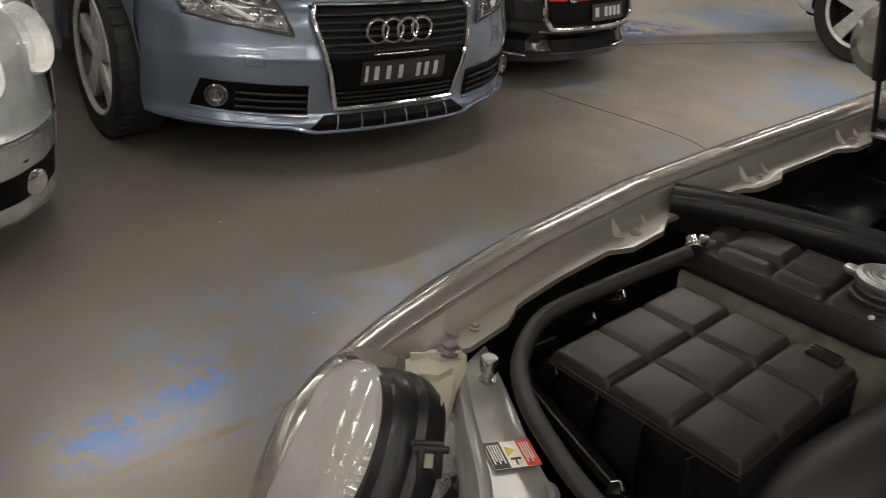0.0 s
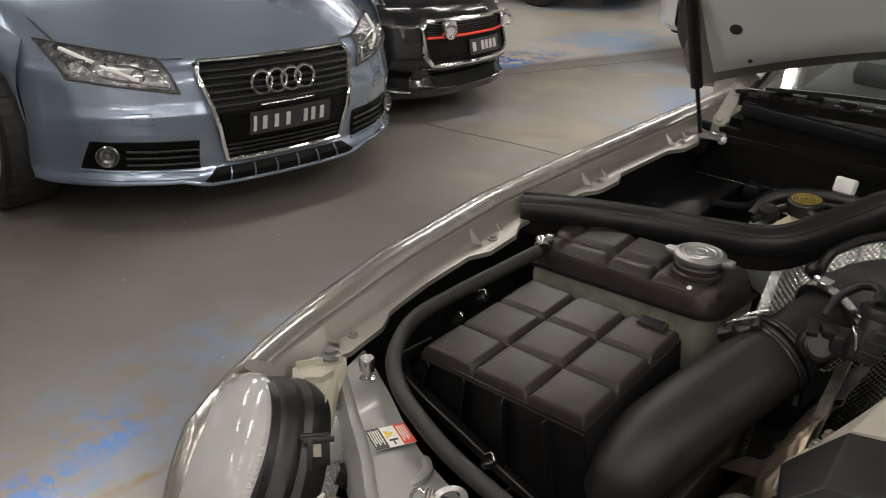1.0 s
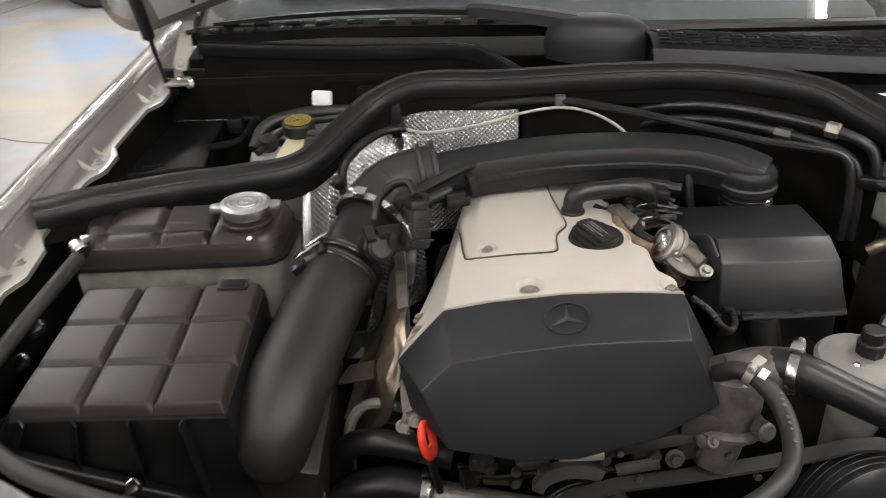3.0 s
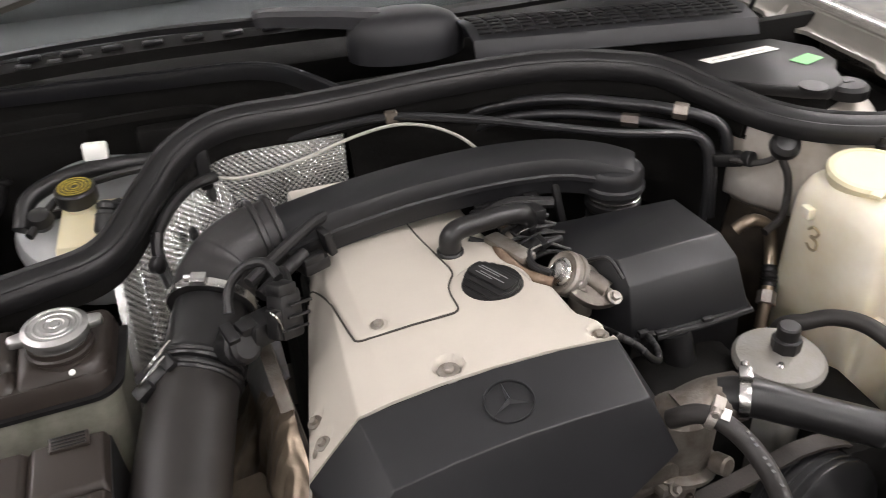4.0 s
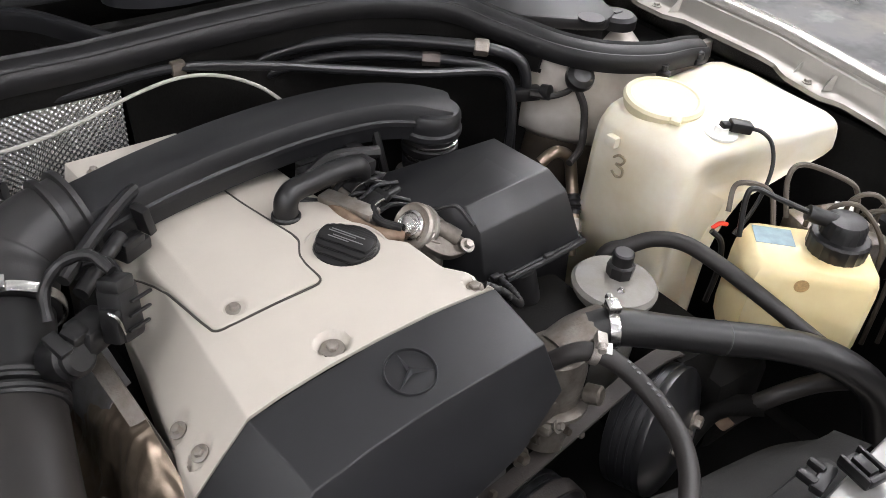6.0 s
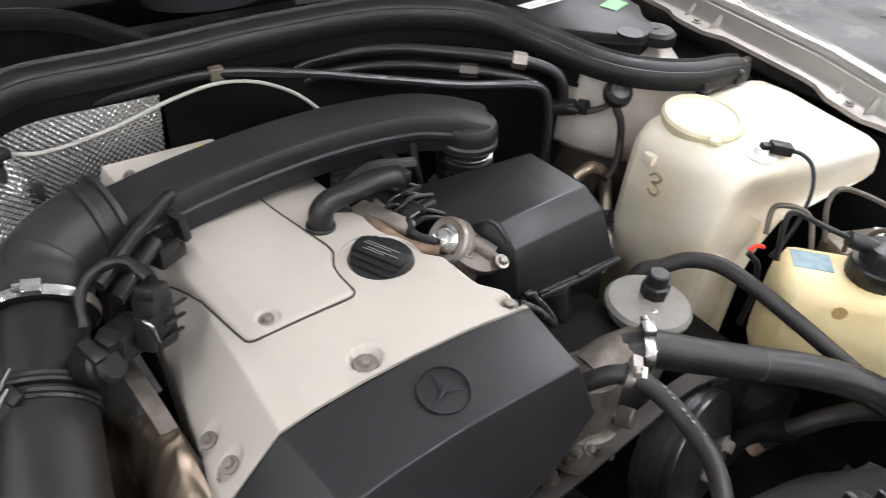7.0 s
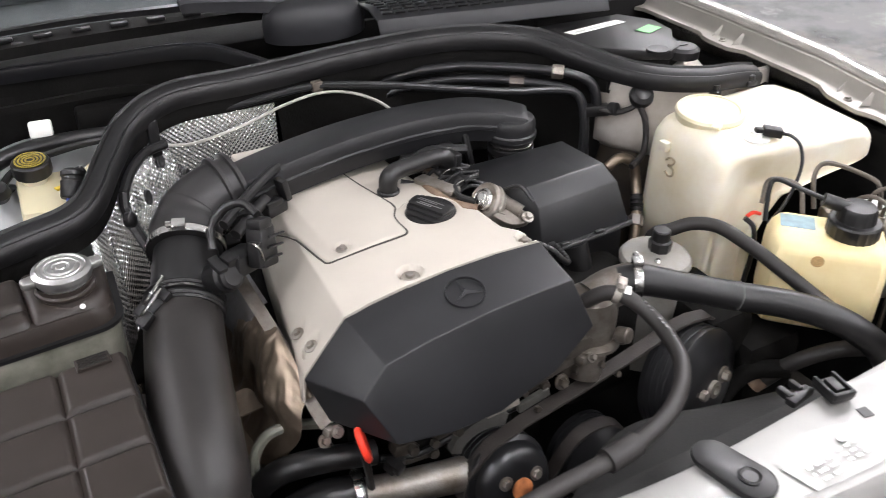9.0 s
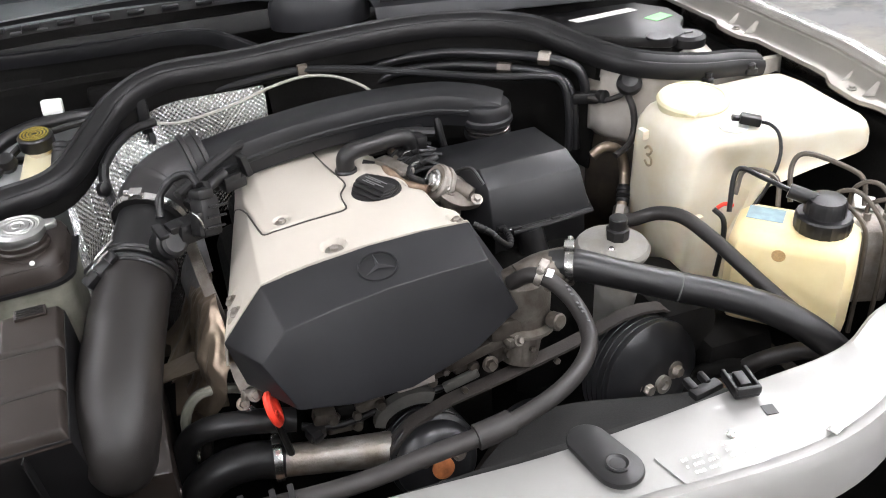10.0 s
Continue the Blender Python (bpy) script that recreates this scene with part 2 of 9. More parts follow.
GRIMY = surface("grimy_casting", (0.155, 0.142, 0.126), 0.5, 0.65, 0.2, 38, 0.45, 260, dirt=(0.085, 0.070, 0.056))
CHROME = surface("chrome", (0.8, 0.8, 0.8), 0.09, 1.0, 0.03, 20, 0.0, 500, rvar=0.03)
TANK = surface("milky_tank_plastic", (0.73, 0.695, 0.60), 0.40, 0, 0.05, 9, 0.15, 300, sss=0.25, dirt=(0.62, 0.54, 0.38))
TANK_CAP = surface("yellowed_cap_plastic", (0.60, 0.545, 0.37), 0.45, 0, 0.05, 12, 0.1, 400, sss=0.15)
YELLOW = surface("yellowed_reservoir_plastic", (0.78, 0.68, 0.42), 0.40, 0, 0.06, 9, 0.1, 300, sss=0.2, dirt=(0.68, 0.55, 0.28))
GREY_TANK = surface("grey_green_tank_plastic", (0.16, 0.16, 0.13), 0.45, 0, 0.15, 18, 0.1, 500)
PUTTY = surface("putty_plastic", (0.40, 0.38, 0.30), 0.55, 0, 0.12, 20, 0.2, 500)
RED = surface("red_plastic", (0.75, 0.05, 0.025), 0.35, 0, 0.08, 30, 0.1, 500)
WHITE = surface("white_plastic", (0.78, 0.78, 0.74), 0.4, 0, 0.05, 30, 0.05, 500)
PAPER = surface("white_label", (0.80, 0.79, 0.75), 0.5, 0, 0.04, 60, 0.02, 600)
INK = surface("black_ink", (0.03, 0.03, 0.03), 0.5, 0, 0.1, 50, 0.0)
LABEL_RED = surface("red_label_ink", (0.70, 0.09, 0.05), 0.5, 0, 0.08, 50, 0.0)
LABEL_YELLOW = surface("yellow_label_ink", (0.75, 0.56, 0.06), 0.5, 0, 0.08, 50, 0.0)
LABEL_GREEN = surface("green_label", (0.22, 0.55, 0.22), 0.5, 0, 0.15, 40, 0.0)
LABEL_BLUE = surface("faded_blue_label", (0.22, 0.32, 0.36), 0.5, 0, 0.2, 60, 0.0)
WIPER_BLACK = surface("satin_black_wiper", (0.006, 0.006, 0.007), 0.30, 0, 0.2, 20, 0.0, 900, spec=0.32, rvar=0.03)
COWL_GREY = surface("satin_dark_grey_plastic", (0.017, 0.017, 0.019), 0.48, 0, 0.2, 20, 0.05, 900, spec=0.40, rvar=0.05)
GLASS = glass("window_glass", (0.94, 0.98, 0.97))
LENS = glass("lamp_lens", (0.98, 0.99, 1.0), 0.03)


def floor_material():
    """Worn grey floor paint with faded blue stains and bright blue chips."""
    m = surface("worn_painted_concrete", (0.215, 0.195, 0.172), 0.24, 0, 0.14, 0.9, 0.0, 60, rvar=0.04)
    t = m.node_tree
    n, l = t.nodes, t.links
    b = n["Principled BSDF"]
    base = b.inputs["Base Color"].links[0].from_socket
    co = n.new("ShaderNodeTexCoord").outputs["Object"]

    def noise_mask(scale, lo, hi, detail=6, rough=0.62, off=0.0):
        mp = n.new("ShaderNodeMapping")
        mp.inputs["Location"].default_value = (off, off * 0.7, 0)
        l.new(co, mp.inputs["Vector"])
        q = n.new("ShaderNodeTexNoise")
        q.inputs["Scale"].default_value, q.inputs["Detail"].default_value, q.inputs["Roughness"].default_value = scale, detail, rough
        l.new(mp.outputs[0], q.inputs["Vector"])
        r = n.new("ShaderNodeMapRange")
        r.inputs["From Min"].default_value, r.inputs["From Max"].default_value = lo, hi
        l.new(q.outputs["Fac"], r.inputs["Value"])
        return r.outputs[0]

    def blot(x, y, rx, ry, turn, soft=0.5):
        mp = n.new("ShaderNodeMapping")
        mp.vector_type = "TEXTURE"
        mp.inputs["Location"].default_value, mp.inputs["Rotation"].default_value = (x, y, 0), (0, 0, radians(turn))
        mp.inputs["Scale"].default_value = (rx, ry, 1)
        l.new(co, mp.inputs["Vector"])
        d = n.new("ShaderNodeVectorMath")
        d.operation = "LENGTH"
        l.new(mp.outputs[0], d.inputs[0])
        r = n.new("ShaderNodeMapRange")
        r.inputs["From Min"].default_value, r.inputs["From Max"].default_value = 1.0, soft
        l.new(d.outputs["Value"], r.inputs["Value"])
        return r.outputs[0]

    def times(a, c):
        q = n.new("ShaderNodeMath")
        q.operation = "MULTIPLY"
        q.use_clamp = True
        for k, v in enumerate((a, c)):
            if isinstance(v, float):
                q.inputs[k].default_value = v
            else:
                l.new(v, q.inputs[k])
        return q.outputs[0]

    def most(a, c):
        q = n.new("ShaderNodeMath")
        q.operation = "MAXIMUM"
        l.new(a, q.inputs[0])
        l.new(c, q.inputs[1])
        return q.outputs[0]

    def over(below, col, mask):
        q = n.new("ShaderNodeMix")
        q.data_type = "RGBA"
        l.new(mask, q.inputs["Factor"])
        l.new(below, q.inputs["A"])
        q.inputs["B"].default_value = (*col, 1)
        return q.outputs["Result"]

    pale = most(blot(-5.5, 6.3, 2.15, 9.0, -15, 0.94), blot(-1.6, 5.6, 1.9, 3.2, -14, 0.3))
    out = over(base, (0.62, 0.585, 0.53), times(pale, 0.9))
    out = over(out, (0.38, 0.50, 0.68), times(pale, noise_mask(0.8, 0.50, 0.62, off=3.1)))
    out = over(out, (0.56, 0.48, 0.37), times(pale, noise_mask(1.4, 0.52, 0.66, off=7.3)))
    yard = blot(3.2, 1.2, 2.3, 6.0, 0, 0.85)
    out = over(out, (0.145, 0.147, 0.150), times(yard, 0.9))
    out = over(out, (0.075, 0.076, 0.078), times(yard, noise_mask(2.0, 0.48, 0.66, off=1.3)))
    out = over(out, (0.25, 0.25, 0.245), times(yard, noise_mask(3.4, 0.56, 0.70, detail=9, off=8.3)))
    out = over(out, (0.20, 0.185, 0.165), times(yard, noise_mask(1.1, 0.52, 0.66, off=5.5)))
    near = most(blot(-1.78, 1.45, 0.26, 1.3, -4, 0.2), blot(-1.62, 0.85, 0.34, 0.5, 0, 0.2))
    out = over(out, (0.19, 0.235, 0.32), times(near, noise_mask(5, 0.40, 0.62, off=4.4)))
    chips = most(blot(-1.63, 0.78, 0.15, 0.14, 20, 0.2), most(blot(-1.54, 0.55, 0.12, 0.25, 0, 0.2), blot(-3.9, 4.9, 0.35, 0.9, -15, 0.3)))
    out = over(out, (0.07, 0.20, 0.55), times(chips, noise_mask(7, 0.50, 0.535, detail=10, rough=0.72, off=2.2)))
    out = over(out, (0.12, 0.24, 0.50), times(chips, noise_mask(9, 0.52, 0.60, detail=9, rough=0.75, off=5.2)))
    out = over(out, (0.20, 0.15, 0.08), times(blot(-1.415, 0.72, 0.022, 0.42, 2, 0.3), noise_mask(8, 0.40, 0.55, off=6.2)))
    out = over(out, (0.55, 0.53, 0.48), noise_mask(26, 0.755, 0.77, detail=2, off=9.0))
    l.new(out, b.inputs["Base Color"])
    return m


# ---- the room ----
FLOOR = floor_material()
CEILING = surface("ceiling_panel", (0.16, 0.16, 0.16), 0.8, 0, 0.05, 2, 0.1, 60)
WALL = surface("showroom_wall_paint", (0.30, 0.295, 0.28), 0.6, 0, 0.08, 1.5, 0.1, 80)
WALL_BLUE = surface("blue_wall_paint", (0.05, 0.13, 0.42), 0.5, 0, 0.08, 2, 0.1, 80)
X0, X1, Y0, Y1 = -9.0, 7.0, -11.0, 12.0
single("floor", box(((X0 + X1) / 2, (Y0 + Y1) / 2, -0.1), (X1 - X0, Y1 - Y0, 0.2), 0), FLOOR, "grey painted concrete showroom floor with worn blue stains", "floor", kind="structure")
bpy.data.objects["floor"].data.transform(Matrix.Translation(bpy.data.objects["floor"].location))
bpy.data.objects["floor"].location = (0, 0, 0)
single("floor_joint", sweep([V(-3.95, 3.35, 0.0005), V(-3.51, 4.79, 0.0005), V(-3.05, 6.29, 0.0005), V(-1.6, 11.5, 0.0005)], [(-0.006, -0.002), (0.006, -0.002), (0.005, 0.0008), (-0.005, 0.0008)]), INK, "straight dark joint between two floor slabs", "floor joint", kind="structure")
crack = [V(-3.05, 3.41, 0.0006), V(-2.75, 3.448, 0.0006), V(-2.45, 3.50, 0.0006), V(-2.151, 3.516, 0.0006), V(-1.91, 3.445, 0.0006), V(-1.4, 3.40, 0.0006), V(0.2, 3.3, 0.0006)]
single("floor_crack", sweep(spline(crack, 5), [(-0.004, -0.002), (0.004, -0.002), (0.003, 0.0008), (-0.003, 0.0008)]), INK, "thin dark joint line across the painted floor", "floor joint", kind="structure")
single("wall_west", box((X0 - 0.1, (Y0 + Y1) / 2, CEIL / 2), (0.2, Y1 - Y0, CEIL), 0), WALL, "plain grey showroom wall", "wall", kind="structure")
single("wall_east", box((X1 + 0.1, (Y0 + Y1) / 2, CEIL / 2), (0.2, Y1 - Y0, CEIL), 0), WALL, "plain grey showroom wall", "wall", kind="structure")
single("wall_south", box(((X0 + X1) / 2, Y0 - 0.1, CEIL / 2), (X1 - X0 + 0.4, 0.2, CEIL), 0), WALL, "plain grey showroom wall", "wall", kind="structure")
single("wall_north", box(((X0 + X1) / 2, Y1 + 0.1, CEIL / 2), (X1 - X0 + 0.4, 0.2, CEIL), 0), WALL, "plain grey showroom wall", "wall", kind="structure")
single("ceiling", box(((X0 + X1) / 2, (Y0 + Y1) / 2, CEIL + 0.1), (X1 - X0 + 0.4, Y1 - Y0 + 0.4, 0.2), 0), CEILING, "pale grey showroom ceiling", "ceiling", kind="structure")

LAMP = glow("lamp_diffuser", (1.0, 0.955, 0.905), LAMP_POWER)
LAMP_BODY = surface("lamp_housing", (0.7, 0.7, 0.7), 0.4, 0, 0.03)


def batten(x, y, z=CEIL - 0.35, along=1.5):
    t = thing("ceiling_light", (x, y, z), "assumed white batten lamp, out of view below the ceiling", "ceiling light", "ceiling battens")
    part("housing", box((x, y, z + 0.05), (0.14, along, 0.06), 0.006), LAMP_BODY, t)
    part("diffuser", box((x, y, z), (0.075, along - 0.04, 0.034), 0.012), LAMP, t, "glowing white diffuser")
    for k in (-0.55, 0.55):
        part("hanger", tube([(x, y + k, z + 0.07), (x, y + k, CEIL + 0.01)], 0.004, 6), STEEL, t)
    return t


# battens out of view, grid assumed; columns and single lamps shifted to steer highlights
first = batten(-5.6, -8.8)
for i, bx in enumerate((-5.6, -2.3, 0.6, 3.3, 5.4)):
    for j in range(8):
        if i or j:
            copy_thing(first, pose(bx + {(2, 4): 1.7, (3, 3): -0.7}.get((i, j), 0.0), -8.8 + 2.7 * j + (1.1 if i == 1 else 0.0), CEIL - 0.35))

# ---- the silver coupe whose bonnet stands open ----
coupe = thing("silver_coupe", (0.18, 1.6, 0.0), "silver coupe with its bonnet raised over the engine bay", "car")
CREST = [(0.355, 0.56), (0.370, 0.62), (0.388, 0.675), (0.405, 0.71), (0.43, 0.745), (0.47, 0.764), (0.514, 0.779), (0.64, 0.817), (0.785, 0.853), (0.98, 0.8825), (1.222, 0.898), (1.553, 0.913), (1.95, 0.93)]


def crest_z(y, side):
    z = np.interp(y, [c[0] for c in CREST], [c[1] for c in CREST])
    return float(z) if side < 0 else float(z + np.interp(y, [0.4, 0.6, 0.8, 1.2, 1.6], [0.05, 0.06, 0.055, 0.045, 0.035]))


def fender(side):
    """Wing panel: outer skin, rolled crest, inner gutter with scalloped fixing lip."""
    ys = [0.355 + (1.95 - 0.355) * (i / 110) ** 1.15 for i in range(111)]
    skin, lip = [], []
    for y in ys:
        z = crest_z(y, side)
        if side < 0:
            x, w = -0.600 + 0.035 * min(1, max(0, (0.58 - y) / 0.2)) ** 1.5, -1.0
        else:
            x, w = 0.985 - 0.05 * (y - 1.0) - 0.06 * max(0, (0.62 - y) / 0.2) ** 2, 1.0
        k = w * min(1.0, 0.12 + (y - 0.355) / 0.34)
        h = min(1.0, 0.3 + (y - 0.355) / 0.3)
        tabs = [0.66, 0.925, 1.2, 1.47] if side < 0 else [0.62, 0.90, 1.175, 1.44]
        d = min(abs(y - q) for q in tabs)
        edge = 0.060 + (0.016 if d < 0.03 else 0.016 * max(0, 1 - (d - 0.03) / 0.025)) - 0.004
        skin.append([(x + k * 0.115, y, 0.30), (x + k * 0.118, y, z - 0.25 * h), (x + k * 0.108, y, z - 0.15 * h), (x + k * 0.085, y, z - 0.085 * h), (x + k * 0.055, y, z - 0.040 * h), (x + k * 0.024, y, z - 0.011 * h), (x + k * 0.008, y, z - 0.002), (x, y, z), (x - w * 0.010, y, z - 0.0012), (x - w * 0.019, y, z - 0.0045), (x - w * 0.0235, y, z - 0.0095)])
        if y > 0.52:
            g = min(1.0, 0.45 + (y - 0.52) / 0.12)
            lip.append([(x - w * 0.0235, y, z - 0.0090), (x - w * 0.0245, y, z - 0.0125), (x - w * (0.0245 + 0.0035 * g), y, z - 0.0140), (x - w * (0.0245 + 0.005 * g), y, z - 0.0165), (x - w * (0.0245 + 0.012 * g), y, z - 0.0290), (x - w * (0.0245 + 0.0175 * g), y, z - 0.0355), (x - w * (0.0245 + 0.0225 * g), y, z - 0.0375), (x - w * (0.0245 + (edge - 0.0245) * g), y, z - 0.0385), (x - w * (0.0245 + (edge - 0.0235) * g), y, z - 0.045)])
    return thick(sheet(skin), 0.0012), thick(sheet(lip), 0.0012)


for side in (-1, 1):
    skin, lip = fender(side)
    fp = part("front_wing", skin, SILVER, coupe, "silver metallic wing panel")
    part("gutter_lip", lip, SILVER_DULL, fp, "dull silver inner gutter lip")
    xl = -0.548 if side < 0 else 0.925
    for y in ((0.655, 0.925, 1.2, 1.47) if side < 0 else (0.62, 0.90, 1.175, 1.44)):
        xx = xl if side < 0 else 0.985 - 0.05 * (y - 1.0) - 0.056
        part("wing_bolt", bolt((xx, y, crest_z(y, side) - 0.0378), (0, 0, 1), 0.0048, 0.005), SILVER_DULL, fp)
        for k in (-0.026, 0.026):
            xr, zr, w = xx + (-0.022 if side < 0 else 0.022), crest_z(y, side), -side
            part("fixing_rib", loft([[V(xr + w * 0.008, y + k - 0.007, zr - 0.040), V(xr + w * 0.026, y + k, zr - 0.0395), V(xr + w * 0.008, y + k + 0.007, zr - 0.040)], [V(xr - w * 0.002, y + k - 0.003, zr - 0.022), V(xr + w * 0.001, y + k, zr - 0.020), V(xr - w * 0.002, y + k + 0.003, zr - 0.022)]]), SILVER_DULL, fp)

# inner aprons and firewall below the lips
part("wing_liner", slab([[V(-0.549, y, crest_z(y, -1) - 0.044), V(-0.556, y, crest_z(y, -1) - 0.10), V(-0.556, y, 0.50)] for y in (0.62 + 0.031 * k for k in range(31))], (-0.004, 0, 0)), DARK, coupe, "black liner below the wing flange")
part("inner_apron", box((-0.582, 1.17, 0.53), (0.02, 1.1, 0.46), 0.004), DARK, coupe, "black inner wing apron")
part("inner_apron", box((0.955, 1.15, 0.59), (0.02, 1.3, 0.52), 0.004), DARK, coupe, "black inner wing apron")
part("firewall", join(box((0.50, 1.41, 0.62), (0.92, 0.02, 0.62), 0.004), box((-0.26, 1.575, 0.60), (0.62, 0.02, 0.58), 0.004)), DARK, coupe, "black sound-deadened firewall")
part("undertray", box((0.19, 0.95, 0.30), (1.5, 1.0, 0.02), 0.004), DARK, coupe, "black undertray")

# slam panel over the radiator
STATIONS = [(-0.535, 0.664, -0.507, 0.592, 0.766), (-0.455, 0.632, -0.455, 0.556, 0.752), (-0.375, 0.592, -0.39, 0.515, 0.747), (-0.30, 0.565, -0.315, 0.462, 0.747), (-0.2, 0.540, -0.22, 0.425, 0.752), (-0.05, 0.522, -0.06, 0.405, 0.758), (0.1, 0.505, 0.10, 0.392, 0.765), (0.25, 0.492, 0.27, 0.385, 0.772), (0.46, 0.500, 0.457, 0.374, 0.776), (0.60, 0.511, 0.575, 0.40, 0.776), (0.69, 0.552, 0.66, 0.455, 0.776), (0.80, 0.578, 0.79, 0.50, 0.776)]


def station(f):
    """A point of the slam panel's rear and front edge and its height, f from 0 to 1."""
    a = spline([(s[0], s[1], s[4]) for s in STATIONS], 6)
    c = spline([(s[2], s[3], s[4]) for s in STATIONS], 6)
    k = min(int(f * (len(a) - 1)), len(a) - 2)
    w = f * (len(a) - 1) - k
    return a[k].lerp(a[k + 1], w), c[k].lerp(c[k + 1], w)


rows = []
for i in range(133):
    r, f = station(i / 132)
    d = (f - r).normalized()
    z = r.z
    dn = V(0, 0, -1)
    rows.append([r + dn * 0.035 - d * 0.002, r + dn * 0.010 - d * 0.001, r + d * 0.002 + dn * 0.003, r + d * 0.008, r.lerp(f, 0.45), f - d * 0.022, f - d * 0.016 + V(0, 0, 0.004), f - d * 0.007 + V(0, 0, 0.005), f + dn * 0.004, f + d * 0.005 + dn * 0.02, f + d * 0.006 + dn * 0.06])
slam = part("slam_panel", thick(sheet(rows), 0.0014), PANEL_PAINT, coupe, "silver painted slam panel over the radiator")

# radiator, shroud and front closure below it
part("radiator", join(box((0.10, 0.45, 0.52), (0.80, 0.05, 0.40), 0.006), *(box((0.10 - 0.38 + 0.02 * k, 0.422, 0.52), (0.003, 0.01, 0.38), 0) for k in range(39))), DARK, coupe, "black finned radiator")
SHROUD = surface("dusty_black_plastic", (0.019, 0.0186, 0.0182), 0.70, 0, 0.3, 25, 0.2, 500, spec=0.2)
part("fan_shroud", join(box((0.08, 0.515, 0.70), (0.86, 0.06, 0.05), 0.012)), SHROUD, coupe, "black plastic fan shroud")
plate_edge = spline([(0.150, 0.575, 0.640), (0.205, 0.612, 0.655), (0.250, 0.632, 0.668), (0.290, 0.635, 0.682), (0.330, 0.622, 0.694), (0.385, 0.610, 0.691), (0.446, 0.607, 0.678), (0.520, 0.596, 0.672), (0.570, 0.570, 0.676)], 5)
part("shroud_plate", slab([[p + V(0.004, 0.004, -0.030), p + V(0.001, 0.002, -0.006), p, p + V(0, -0.008, 0.003), V(p.x, 0.560, 0.705 - 0.02 * abs(p.x - 0.35)), V(p.x, 0.520, 0.715)] for p in plate_edge], (0, 0, -0.003)), SHROUD, coupe, "dusty dark grey shroud plate", 50)
bumper = []
for i in range(41):
    a = math.pi * i / 40
    bumper.append([(0.19 - 0.70 * math.cos(a) * (1 if q < 2 else 1.0), 0.44 - (0.24 if q in (1, 2) else 0.19) * math.sin(a) ** 0.7, zz) for q, zz in enumerate((0.54, 0.50, 0.36, 0.22))])
part("front_bumper", thick(sheet(bumper), 0.003), SILVER, coupe, "silver front bumper")
part("grille", join(*(box((0.17, 0.335, 0.63 + 0.022 * k), (0.50, 0.012, 0.006), 0.002) for k in range(6)), box((0.17, 0.35, 0.68), (0.006, 0.01, 0.13), 0.002)), CHROME, coupe, "chrome slatted radiator grille")


def headlamp(side):
    """Oval lens over a bright bowl, a ribbed glass edge, a rubber gasket on the inner side."""
    c, ax = (V(-0.537, 0.438, 0.688), V(-0.30, -0.79, 0.48)) if side < 0 else (V(0.885, 0.455, 0.70), V(0.30, -0.79, 0.48))
    m = aim(c, ax.normalized())
    wide, tall = 0.088, 0.118
    angles = [2 * math.pi * j / 64 for j in range(64)]

    def oval(r, h, soft=0.0):
        out = []
        for q in angles:
            inner = 0.5 - 0.5 * side * math.cos(q)
            k = 1 + (r - 1) * (1 - soft * (1 - inner)) * (1 + 0.25 * soft * math.sin(5 * q + 0.6))
            out.append(m @ V(k * wide * math.cos(q), k * tall * math.sin(q), h))
        return out

    body = part("headlamp", loft([oval(1.02, -0.10), oval(1.02, -0.02), oval(1.01, 0.0), oval(0.99, 0.002), oval(0.98, -0.01), oval(0.85, -0.045), oval(0.5, -0.075), oval(0.12, -0.085)]), SILVER_LAMP, coupe, "large oval headlamp")
    def pane(r, h):
        return [m @ V(r * wide * math.cos(q) * (1 + 0.05 * (1 + side * math.cos(q))), r * tall * math.sin(q) * (1 + 0.03 * (1 + side * math.cos(q))), h) for q in angles]

    part("lens", loft([pane(1.05, -0.004), pane(1.045, 0.002), pane(1.02, 0.008), pane(0.96, 0.014), pane(0.85, 0.021), pane(0.7, 0.027), pane(0.5, 0.032), pane(0.3, 0.035), pane(0.05, 0.0365)]), LENS_RIBBED, body, "milky ribbed glass lens")
    for j in range(34):
        q = (-0.5 + j / 33) * 1.9 + (0 if side < 0 else math.pi)
        a, b_ = m @ V(0.985 * wide * math.cos(q), 0.985 * tall * math.sin(q), 0.0100), m @ V(1.045 * wide * math.cos(q), 1.045 * tall * math.sin(q), 0.003)
        part("glass_rib", tube([a, b_], 0.0018, 6, 1), LENS_RIBBED, body)
    part("bulb_shield", lathe([(0.018, 0), (0.02, 0.02), (0.012, 0.032), (0.002, 0.035)], m @ V(0, 0, -0.07), ax, 16), CHROME, body)
    part("gasket", loft([oval(1.05, -0.075, 0.7), oval(1.16, -0.072, 0.6), oval(1.22, -0.058, 0.6), oval(1.24, -0.044, 0.6), oval(1.18, -0.036, 0.6), oval(1.20, -0.026, 0.6), oval(1.15, -0.014, 0.6), oval(1.11, -0.010, 0.6), oval(1.10, 0.0, 0.6), oval(1.02, 0.003, 0.6)], cap=False), RUBBER, body, "folded black rubber gasket")
    rim = [m @ V(1.19 * wide * math.cos(q), 1.145 * tall * math.sin(q), 0.005) for q in (math.pi / 2 - side * (0.52 + k * 2.66 / 24) for k in range(25))]
    part("lamp_surround", sweep(rim, [(-0.006, -0.05), (-0.0055, -0.006), (-0.003, 0.002), (0.0, 0.0045), (0.0045, 0.003), (0.009, -0.005), (0.012, -0.05)], up=tuple(ax.normalized())), SILVER, coupe, "silver wing edge wrapping the lamp")


